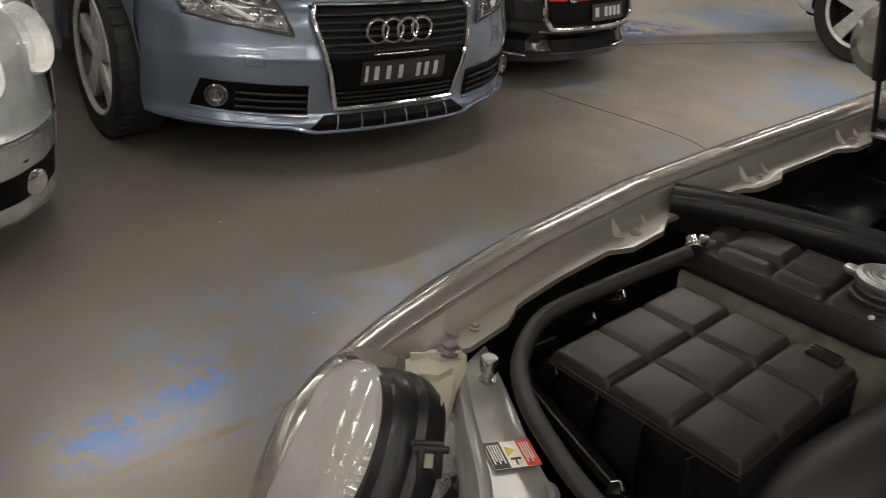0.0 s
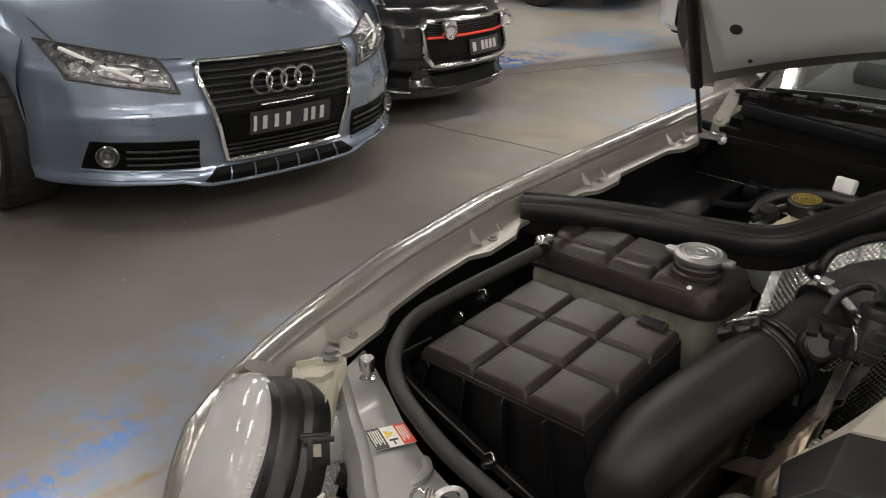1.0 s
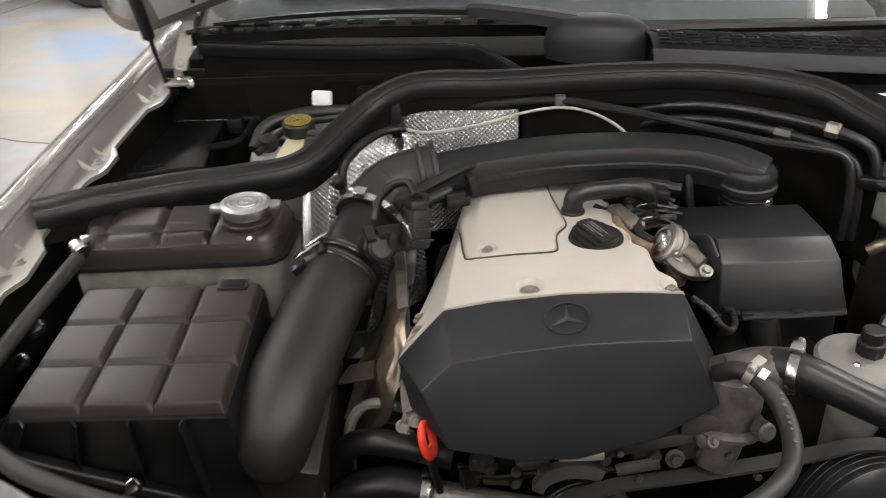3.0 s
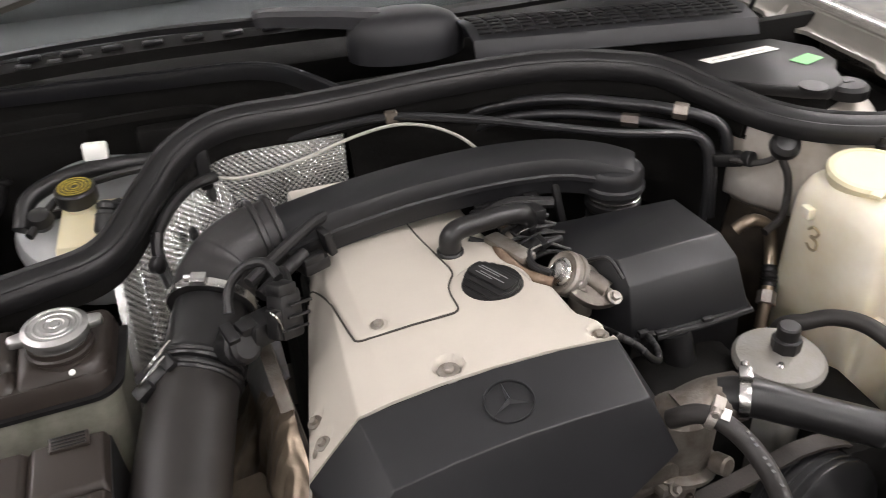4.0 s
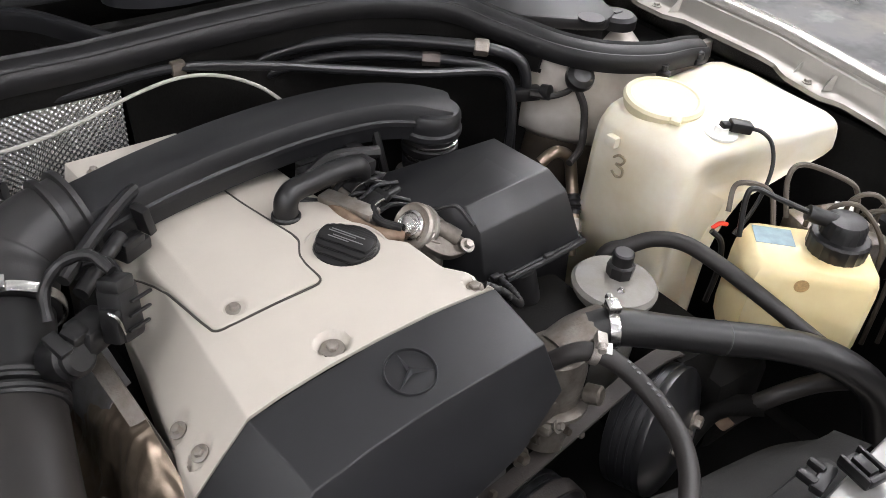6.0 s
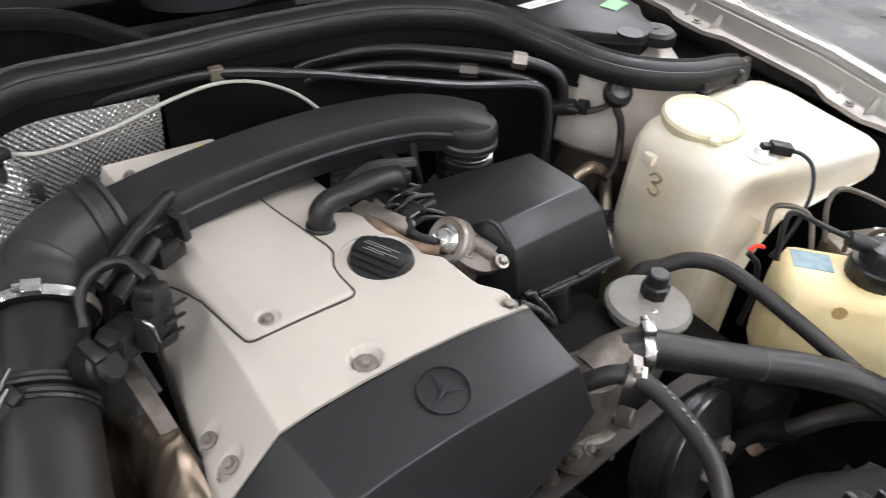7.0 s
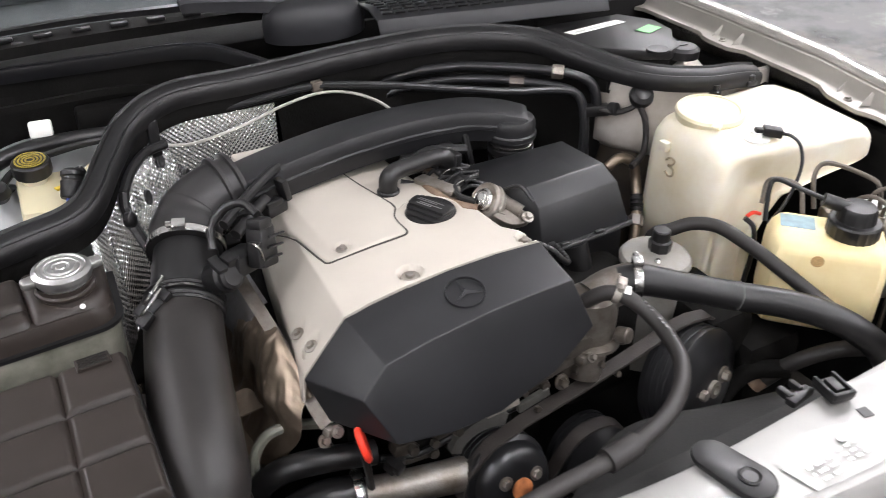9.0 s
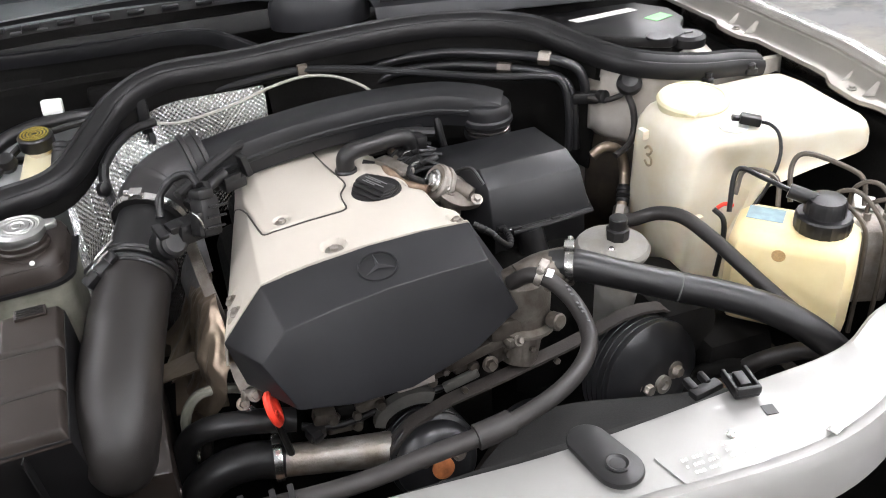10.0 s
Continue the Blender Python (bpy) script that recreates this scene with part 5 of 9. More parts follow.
# upper beige cover
FRONT = [(-0.055, 0.824, 0.763), (-0.027, 0.824, 0.798), (0.002, 0.824, 0.8325), (0.035, 0.825, 0.8405), (0.085, 0.826, 0.848), (0.14, 0.826, 0.8535), (0.20, 0.825, 0.857), (0.272, 0.821, 0.858)]
REAR = [(0.022, 1.26, 0.745), (0.025, 1.26, 0.785), (0.030, 1.26, 0.818), (0.045, 1.26, 0.830), (0.085, 1.26, 0.832), (0.12, 1.26, 0.833), (0.16, 1.26, 0.832), (0.20, 1.26, 0.828)]
WELLS = [(0.101, 0.847, 0.0165), (0.262, 0.836, 0.013), (-0.033, 0.852, 0.0125), (-0.034, 0.896, 0.0125), (0.022, 1.21, 0.012)]
PANEL_WELL = (0.053, 0.944, 0.0125)


def cover_z(x, y):
    f = (y - 0.82) / 0.44
    xs = [a[0] + (b_[0] - a[0]) * f for a, b_ in zip(FRONT, REAR)]
    return float(np.interp(x, xs, [a[2] + (b_[2] - a[2]) * f for a, b_ in zip(FRONT, REAR)]) + 0.004 * math.sin(math.pi * min(1, max(0, f) * 1.6)))


def well(x, y, spots, deep=0.010):
    """Depth of the screw wells at a place."""
    out = 0.0
    for a, b_, r in spots:
        d = math.hypot(x - a, y - b_)
        k = min(1, max(0, (r - d) / 0.0035))
        out = max(out, deep * k * k * (3 - 2 * k))
    return out


rows = []
for i in range(171):
    f = i / 170
    row = []
    for k in range(121):
        u = 7 * k / 120
        a = V(*[float(np.interp(u, range(8), [c[q] for c in FRONT])) for q in range(3)])
        b_ = V(*[float(np.interp(u, range(8), [c[q] for c in REAR])) for q in range(3)])
        p = a.lerp(b_, f)
        p.z += 0.004 * math.sin(math.pi * min(1, f * 1.6)) * min(1, max(0, u - 1))
        if u > 6:
            edge = float(np.interp(p.y, [0.82, 0.855, 0.875, 0.93, 0.945, 1.0, 1.06, 1.15], [0.274, 0.268, 0.252, 0.250, 0.236, 0.226, 0.224, 0.22]))
            left = float(np.interp(6, range(8), [c[0] for c in FRONT])) * (1 - f) + REAR[6][0] * f
            p.x = left + (edge - left) * (u - 6)
        p.z -= well(p.x, p.y, WELLS) + 0.0035 * max(0, (u - 6.92) / 0.08) ** 2 + 0.004 * max(0, (0.08 - u) / 0.08) ** 2
        row.append(p)
    rows.append(row)
cover = part("upper_cover", slab(rows, (0, 0, -0.004)), BEIGE, engine, "satin beige engine cover", 50)
part("cover_skirt", slab([[r[120], r[120] + V(0.004, 0, -0.03)] for r in rows[::5]], (-0.003, 0, 0)), BEIGE, cover)
part("cover_skirt", slab([[r[0], r[0] + V(-0.004, 0, -0.034)] for r in rows[::5]], (0.003, 0, 0)), BEIGE, cover)


# raised access panel with a dark gap round it
JOINT = [(0.003, 1.15), (0.010, 1.067), (0.0195, 0.965), (0.0225, 0.940), (0.0245, 0.9310), (0.031, 0.9265), (0.042, 0.9250), (0.085, 0.9235), (0.126, 0.9222), (0.135, 0.9240), (0.1390, 0.9290), (0.1395, 0.938), (0.1395, 0.956), (0.142, 0.972), (0.148, 0.984), (0.1545, 0.996), (0.1555, 1.010), (0.153, 1.03), (0.143, 1.11), (0.139, 1.15)]
joint = [V(q.x, q.y, cover_z(q.x, q.y) + 0.0012) for q in spline([(x, y, 0) for x, y in JOINT], 4)]
part("panel_gap", sweep(joint, [(0.0010, -0.001), (0.0010, 0.0004), (-0.0010, 0.0004), (-0.0010, -0.001)]), surface("dark_joint", (0.045, 0.040, 0.034), 0.6), cover, "dark joint line")
pan_rows = []
for j in range(91):
    v = j / 90
    y = 0.9250 + 0.223 * v
    ledge = [q for q in JOINT if q[0] < 0.05][::-1]
    redge = [q for q in JOINT if q[0] > 0.10]
    xa = float(np.interp(y, [q[1] for q in ledge], [q[0] for q in ledge])) + 0.0014
    xb = float(np.interp(y, [q[1] for q in redge], [q[0] for q in redge])) - 0.0014
    row = []
    for i in range(61):
        x = xa + (xb - xa) * i / 60
        row.append(V(x, y, cover_z(x, y) + 0.0030 - 0.0016 * (i in (0, 60) or j == 0) - well(x, y, [PANEL_WELL], 0.005)))
    pan_rows.append(row)
part("access_panel", slab(pan_rows, (0, 0, -0.003)), BEIGE, cover, "beige access panel", 50)
for x, y, r in WELLS + [PANEL_WELL]:
    zz = cover_z(x, y) - (0.0075 if r != 0.0125 else 0.001)
    tilt = (-0.5, 0, 0.85) if x < 0 else (-0.08, 0, 1)
    if x < 0:
        zz -= 0.002
    part("washer", lathe([(r * 0.72, 0), (r * 0.70, 0.0012), (r * 0.5, 0.0014)], (x, y, zz), tilt, 24), ALU, cover, "tarnished washer")
    part("cover_screw", bolt((x, y, zz + 0.001), tilt, 0.0058 if r > 0.0126 else 0.005, 0.0050, False), ALU, cover, "steel cover screw")
part("rear_lip", bevelled(loft([[V(0.016, 1.16, 0.815), V(0.150, 1.16, 0.815), V(0.150, 1.275, 0.815), V(0.004, 1.275, 0.815)], [V(0.018, 1.165, 0.838), V(0.148, 1.165, 0.838), V(0.146, 1.270, 0.849), V(0.008, 1.270, 0.848)]]), 0.004), BEIGE, cover, "raised rear edge of the cover")
part("lip_screw", bolt((0.030, 1.236, 0.8455), (0, 0, 1), 0.005), ALU, cover)
part("yellow_tag", box((0.133, 1.250, 0.849), (0.03, 0.012, 0.004), 0.001), LABEL_YELLOW, cover, "small yellow label")

# front black cover with the round badge
A, B, C, D = V(-0.056, 0.822, 0.762), V(0.001, 0.822, 0.832), V(0.14, 0.824, 0.853), V(0.272, 0.819, 0.857)
E_, F_, G_ = V(0.012, 0.735, 0.8205), V(0.14, 0.738, 0.8425), V(0.265, 0.737, 0.850)
H_, I_, J_, K_, L_ = V(-0.021, 0.727, 0.788), V(0.010, 0.703, 0.727), V(0.15, 0.706, 0.712), V(0.303, 0.733, 0.768), V(0.318, 0.800, 0.772)
A2, B2 = V(-0.028, 0.822, 0.797), V(0.06, 0.823, 0.8435)
P = [A, A2, B, B2, C, D, E_, F_, G_, H_, I_, J_, K_, L_, V(0.21, 0.823, 0.8565), V(0.205, 0.737, 0.848), V(0.235, 0.714, 0.735), V(0.075, 0.738, 0.832), V(0.08, 0.704, 0.712), V(-0.040, 0.79, 0.715)]
faces = [(0, 1, 2, 6, 9), (2, 3, 17, 6), (3, 4, 7, 17), (4, 14, 15, 7), (14, 5, 8, 15), (6, 17, 18, 10), (17, 7, 11, 18), (7, 15, 16, 11), (15, 8, 12, 16), (5, 13, 12, 8), (9, 6, 10), (0, 9, 10, 19)]
front = part("front_cover", thick((P, faces), 0.004, 0.0075, 4, 14), COVER_BLACK, engine, "grained black front cover")
lidn = (G_ - E_).cross(C - E_).normalized()
bc = V(0.139, 0.779, 0.0)
bc.z = (B.z + C.z) / 2
bc = bc - lidn * (bc - (F_ + C) / 2).dot(lidn)
bc.z += 0.0035
bm_ = aim(bc, lidn if lidn.z > 0 else -lidn)
badge = part("badge_ring", moved(lathe([(0.0232, -0.003), (0.0232, 0.0002), (0.0236, 0.0008), (0.0244, 0.0008), (0.0248, 0.0), (0.0248, -0.003)], (0, 0, 0), (0, 0, 1), 40, cap=False), bm_), COVER_BLACK, front, "black ring badge")
for k in range(3):
    dirv = bm_.to_3x3().inverted() @ V(0, 1, 0)
    a0 = math.atan2(dirv.y, dirv.x) + math.radians(120 * k)
    tip = (0.022 * math.cos(a0), 0.022 * math.sin(a0), 0)
    sd = (0.0027 * math.cos(a0 + math.pi / 2), 0.0027 * math.sin(a0 + math.pi / 2))
    geo = ([(0, 0, 0.0042), tip, (sd[0], sd[1], -0.0015), (-sd[0], -sd[1], -0.0015), (0, 0, -0.003)], [(0, 1, 2), (0, 3, 1), (2, 1, 4), (3, 4, 1), (0, 2, 4), (0, 4, 3)])
    part("badge_spoke", moved(geo, bm_), surface("badge_grey", (0.08, 0.08, 0.085), 0.35, 0.5, 0.1, 50, 0.0), badge) if k == 0 else part("badge_spoke", moved(geo, bm_), bpy.data.materials["badge_grey"], badge)
part("lower_tab", box((0.155, 0.712, 0.712), (0.05, 0.006, 0.010), 0.002, (-20, 0, 4)), ALU, front, "grey metal tab")

# oil filler
PRINT_PALE = surface("pale_print", (0.20, 0.20, 0.20), 0.5)
oil_at, oil_up = V(0.1895, 0.958, 0.8445), (-0.06, -0.03, 1)
oil_m = aim(oil_at, oil_up)


def cap_step(half, z0, z1, r=0.0335):
    """A bar across the round cap, clipped to its rim."""
    lim = math.sqrt(max(1e-6, r * r - half * half))
    side = [(lim * (1 - 2 * k / 6), half) for k in range(7)]
    n = 7
    left = [(-r * math.cos(b_), r * math.sin(b_)) for b_ in (math.asin(half / r) * (1 - 2 * k / n) for k in range(1, n))]
    ring = side + left + [(-x, -y) for x, y in side] + [(-x, -y) for x, y in left]
    return moved(prism(ring, z0, z1, 0.0022, None, 2, 40), oil_m)


oil = part("oil_filler_cap", lathe([(0.033, -0.004), (0.0345, 0.000), (0.0352, 0.008), (0.0338, 0.0112), (0.0310, 0.0120), (0.001, 0.0120)], oil_at, oil_up, 72, wave=lambda a: 1 + 0.006 * math.cos(30 * a)), BLACK, engine, "low ribbed black oil filler cap")
part("grip_step", cap_step(0.0255, 0.011, 0.0155, 0.0335), BLACK, oil)
part("grip_step", cap_step(0.0185, 0.0145, 0.0190, 0.0325), BLACK, oil)
grip = part("grip", cap_step(0.0115, 0.018, 0.0225, 0.0310), BLACK, oil, "raised grip bar across the cap")
for k, (yy, x0, x1) in enumerate(((0.0055, -0.020, 0.019), (0.0022, -0.022, 0.010), (-0.0030, -0.014, 0.021), (-0.0062, -0.018, 0.006))):
    part("print_bar", moved(box(((x0 + x1) / 2, yy, 0.0227), (x1 - x0, 0.0010, 0.0008), 0), oil_m), PRINT_PALE, oil, "pale printed line" if k == 0 else "")
part("filler_collar", lathe([(0.0455, -0.004), (0.0465, 0.0035), (0.044, 0.0050), (0.0400, 0.0010), (0.0385, -0.004)], oil_at + V(-0.002, 0, 0.002), oil_up, 44, cap=False), BEIGE, cover)

# breather elbow
part("breather_elbow", tube([(0.168, 1.045, 0.838), (0.168, 1.045, 0.856), (0.170, 1.046, 0.868), (0.182, 1.049, 0.875), (0.21, 1.050, 0.878), (0.24, 1.050, 0.881), (0.260, 1.048, 0.880), (0.270, 1.052, 0.868), (0.272, 1.058, 0.845)], [0.0140, 0.0135, 0.0135, 0.0130, 0.0125, 0.0125, 0.0125, 0.0120, 0.0115], 18, 5), RUBBER, engine, "black rubber breather elbow")
part("elbow_foot", lathe([(0.0165, 0), (0.0165, 0.012), (0.015, 0.014)], (0.168, 1.045, 0.838), (0, 0, 1), 20), RUBBER, engine)

# valve with its bright cap, and rusty pipe
vax = V(-0.80, -0.10, 0.55).normalized()
vat = V(0.277, 0.959, 0.846)
valve = part("purge_valve", lathe([(0.012, -0.060), (0.016, -0.055), (0.019, -0.045), (0.0195, -0.020), (0.024, -0.018), (0.0265, -0.014), (0.0265, -0.009), (0.024, -0.008), (0.024, -0.005), (0.0265, -0.004), (0.0265, 0.001), (0.024, 0.004), (0.018, 0.002)], vat, vax, 36), ALU, engine, "cast metal valve")
part("bright_cap", lathe([(0.0165, 0.002), (0.017, 0.006), (0.0145, 0.009), (0.0125, 0.0075), (0.010, 0.0075), (0.009, 0.0125), (0.004, 0.0135)], vat, vax, 28), STEEL, valve, "bright steel cap")
part("flange", join(moved(prism([(0.026 * math.cos(a) * (1.0 + 0.18 * math.cos(2 * a)), 0.0155 * math.sin(a)) for a in (2 * math.pi * k / 28 for k in range(28))], -0.006, 0.007, 0.003), aim((0.302, 0.932, 0.826), (0.05, -0.55, 0.83)) @ pose(0, 0, 0, 0, 0, -28)), lathe([(0.014, 0), (0.014, 0.03)], (0.29, 0.94, 0.800), (0, 0, 1), 16), box((0.286, 0.945, 0.832), (0.03, 0.024, 0.018), 0.006, (0, 20, -30)), tube([(0.292, 0.950, 0.842), (0.306, 0.944, 0.838), (0.318, 0.930, 0.830)], 0.011, 12)), GRIMY, valve, "cast oval flange")
part("flange_bolt", bolt((0.321, 0.916, 0.829), (0.05, -0.55, 0.83), 0.0055), ALU, valve)
part("flange_bolt", bolt((0.285, 0.940, 0.846), (0.05, -0.55, 0.83), 0.0045), ALU, valve)
part("egr_pipe", tube([(0.262, 0.955, 0.838), (0.235, 0.978, 0.842), (0.225, 1.01, 0.845), (0.228, 1.05, 0.842)], 0.0082, 12), RUST, engine, "rusty exhaust return pipe")
part("steel_rail", box((0.236, 1.025, 0.850), (0.022, 0.075, 0.010), 0.003, (-4, 0, 18)), ALU, engine, "flat metal rail")
part("vacuum_hose", tube([(0.262, 0.960, 0.848), (0.246, 0.980, 0.852), (0.258, 1.005, 0.854), (0.30, 1.02, 0.852)], 0.005, 10), RUBBER, engine, "thin black hose")
part("wiring", join(tube([(0.21, 1.08, 0.86), (0.26, 1.095, 0.868), (0.32, 1.09, 0.86)], 0.008, 8), tube([(0.20, 1.07, 0.842), (0.25, 1.04, 0.835), (0.29, 1.03, 0.84)], 0.006, 8), box((0.275, 1.075, 0.86), (0.05, 0.03, 0.02), 0.004, (0, 8, 12)), box((0.225, 1.085, 0.858), (0.03, 0.03, 0.02), 0.005)), BLACK, engine, "black wiring and plugs")

# black chamfered housing
hous = thing("black_housing", (0.40, 0.96, 0.68), "black chamfered plastic housing beside the engine", "housing")
ha, hb, hc_, hd, he = V(0.308, 1.070, 0.842), V(0.468, 1.045, 0.858), V(0.478, 0.955, 0.858), V(0.336, 0.943, 0.860), V(0.298, 0.998, 0.840)
hcc, hdd = V(0.487, 0.928, 0.838), V(0.339, 0.917, 0.838)
hf, hg = V(0.338, 0.897, 0.775), V(0.488, 0.893, 0.785)
hh, hi = V(0.512, 0.985, 0.79), V(0.50, 1.06, 0.80)
hj, hk = V(0.285, 0.975, 0.78), V(0.285, 1.07, 0.79)
HP = [ha, hb, hc_, hd, he, hcc, hdd, hf, hg, hh, hi, hj, hk]
part("lid", thick((HP, [(0, 4, 3, 2, 1), (3, 6, 5, 2), (6, 7, 8, 5), (2, 5, 8, 9), (1, 2, 9, 10), (0, 1, 10), (4, 11, 7, 6, 3), (0, 12, 11, 4)]), 0.004, 0.0022, 2, 18), HOUSING_BLACK, hous, "satin black lid")
part("lid_rim", tube([hj + V(0.002, 0, 0), hf + V(0, -0.001, 0.001), hg + V(0, -0.001, 0.001), hh], 0.0035, 8, 1), BLACK, hous, "flanged lower edge")
for q in (0.22, 0.62):
    part("rim_clip", box(hf.lerp(hg, q) + V(0, -0.004, 0.002), (0.014, 0.007, 0.012), 0.0015), BLACK, hous, "black lid clip")
part("body", loft([[V(0.342, 0.905, 0.70), V(0.485, 0.90, 0.70), V(0.50, 0.985, 0.70), V(0.29, 1.06, 0.70)], [V(0.344, 0.908, 0.775), V(0.484, 0.905, 0.783), V(0.50, 0.985, 0.795), V(0.293, 1.06, 0.785)]]), BLACK, hous)
part("latch", join(box((0.355, 0.896, 0.777), (0.026, 0.012, 0.012), 0.002, (0, 0, 2)), box((0.348, 0.892, 0.788), (0.012, 0.008, 0.006), 0.001)), BLACK, hous, "black latch")
part("latch_bar", tube([(0.365, 0.890, 0.778), (0.43, 0.888, 0.782), (0.488, 0.888, 0.788)], 0.004, 8), BLACK, hous)
part("wire_bail", tube([(0.300, 0.985, 0.83), (0.31, 0.96, 0.855), (0.325, 0.945, 0.863), (0.335, 0.925, 0.845)], 0.0026, 8), BLACK, hous)

# intake: big pipe, mass-flow tube, ribbed elbow and long flat duct
intake = thing("intake_pipe", (-0.14, 0.9, 0.6), "wide black intake pipe from the filter to the engine", "intake pipe")
part("lower_pipe", tube([(-0.199, 0.752, 0.655), (-0.199, 0.752, 0.672), (-0.199, 0.757, 0.693), (-0.196, 0.772, 0.712), (-0.190, 0.808, 0.730), (-0.179, 0.870, 0.744), (-0.165, 0.935, 0.759), (-0.149, 0.998, 0.776)], [0.030, 0.040, 0.046, 0.050, 0.051, 0.0505, 0.050, 0.049], 32, 7), PIPE, intake, "smooth moulded pipe")
ax1 = V(0.034, 0.090, 0.040).normalized()
for k in range(2):
    p = V(-0.147, 1.000, 0.777) + ax1 * 0.016 * k
    part("rubber_cuff", lathe([(0.044, -0.009), (0.0515, -0.006), (0.0525, -0.003), (0.0505, 0.0), (0.0525, 0.003), (0.0515, 0.006), (0.044, 0.009)], p, ax1, 36), RUBBER, intake, "ribbed rubber cuff")
part("flow_meter", lathe([(0.043, 0.0), (0.0435, 0.03), (0.0425, 0.07)], (-0.140, 1.020, 0.786), ax1, 32), BLACK, intake, "black air-flow meter tube")
part("cuff_clamp", join(tube([(-0.208, 0.985, 0.795), (-0.200, 0.965, 0.818), (-0.186, 0.968, 0.830), (-0.172, 0.985, 0.832)], 0.0022, 8), tube([(-0.200, 1.003, 0.795), (-0.192, 0.983, 0.821), (-0.178, 0.986, 0.835), (-0.164, 1.002, 0.838)], 0.0022, 8)), STEEL, intake, "bright wire clamp")
part("clamp_block", join(box((-0.184, 0.990, 0.806), (0.042, 0.026, 0.026), 0.005, (20, -30, 20)), box((-0.196, 0.972, 0.800), (0.022, 0.016, 0.030), 0.004, (20, -30, 20)), box((-0.170, 0.985, 0.824), (0.014, 0.020, 0.012), 0.003, (20, -30, 20))), BLACK, intake, "black clamp bracket")
part("meter_clamp", clamp((-0.115, 1.085, 0.816), ax1, 0.0512, 0.011), STEEL, intake, "bright worm-drive clamp")
sensor = part("meter_plug", join(box((-0.040, 0.985, 0.856), (0.032, 0.030, 0.056), 0.006, (-12, 14, 32), 0.92), box((-0.040, 0.985, 0.888), (0.026, 0.024, 0.014), 0.004, (-12, 14, 32)), box((-0.053, 0.972, 0.852), (0.010, 0.020, 0.034), 0.003, (-12, 14, 32)), box((-0.066, 0.995, 0.835), (0.045, 0.034, 0.030), 0.006, (0, 8, 32))), BLACK, intake, "black upright sensor plug")
part("plug_rib", join(*(box((-0.030 + 0.004 * k, 0.968 + 0.004 * k, 0.845 + 0.013 * k), (0.030, 0.004, 0.003), 0.001, (-12, 14, 32)) for k in range(3))), BLACK, sensor)
part("plug_cap", join(lathe([(0.019, -0.012), (0.0215, -0.008), (0.0215, 0.016), (0.0185, 0.020), (0.0185, 0.026), (0.014, 0.029)], (-0.098, 0.990, 0.822), (0.45, -0.75, 0.45), 24), box((-0.083, 0.984, 0.846), (0.022, 0.020, 0.018), 0.004, (10, 0, 25)), box((-0.101, 0.976, 0.850), (0.014, 0.026, 0.008), 0.002, (20, 0, 20))), BLACK, sensor, "round black sensor cap")
part("plug_cable", tube([(-0.040, 0.990, 0.898), (-0.050, 1.012, 0.906), (-0.072, 1.024, 0.898), (-0.092, 1.020, 0.878), (-0.098, 1.004, 0.856)], 0.0055, 10, ribs=(0.1, 0.006)), BLACK, sensor)
part("plug_cable", tube([(-0.030, 1.000, 0.880), (-0.030, 1.030, 0.878), (-0.042, 1.052, 0.868), (-0.055, 1.060, 0.850)], 0.0045, 10), BLACK, sensor)
part("plug_clip", tube([(-0.056, 0.968, 0.872), (-0.050, 0.962, 0.866), (-0.046, 0.960, 0.848)], 0.0014, 6), STEEL, sensor)
part("cable_sleeve", tube([(-0.060, 1.030, 0.852), (-0.030, 1.055, 0.860), (0.000, 1.078, 0.866)], 0.008, 12), BLACK, sensor)
elbow_path = spline([(-0.118, 1.082, 0.815), (-0.106, 1.112, 0.827), (-0.090, 1.133, 0.838), (-0.062, 1.147, 0.849), (-0.022, 1.152, 0.858)], 8)
part("ribbed_elbow", tube(elbow_path, [0.0495 - 0.006 * k / (len(elbow_path) - 1) + 0.0006 * math.cos(0.80 * k) * (k < 16) for k in range(len(elbow_path))], 36, 3), ELBOW, intake, "smooth rubber elbow with moulded ribs")
for k in range(2):
    part("elbow_rib", lathe([(0.040, -0.005), (0.050, -0.003), (0.050, 0.0), (0.049, 0.003), (0.040, 0.005)], V(-0.042 + 0.020 * k, 1.150 + 0.002 * k, 0.855 + 0.003 * k), (0.95, 0.15, 0.15), 30), ELBOW, intake)
duct_path = spline([(-0.018, 1.150, 0.858), (0.06, 1.155, 0.872), (0.15, 1.156, 0.884), (0.25, 1.160, 0.887), (0.34, 1.152, 0.886), (0.395, 1.136, 0.880), (0.425, 1.120, 0.874), (0.440, 1.112, 0.870)], 6)
dprof = [(0.040, -0.030), (0.043, -0.009), (0.0465, -0.0070), (0.0465, -0.0015), (0.0435, 0.001), (0.0428, 0.009), (0.0405, 0.0175), (0.0385, 0.0212), (0.0345, 0.0232), (0.012, 0.0252), (-0.012, 0.0256), (-0.0195, 0.0246), (-0.0235, 0.0210), (-0.0255, 0.010), (-0.026, 0.0), (-0.025, -0.030)]
duct = part("air_duct", sweep(duct_path, dprof, scale=lambda f: 1.0 - 0.12 * f - 0.6 * max(0, f - 0.93)), DUCT_BLACK, intake, "long flat black air duct")
nose_at = V(0.417, 1.110, 0.0)
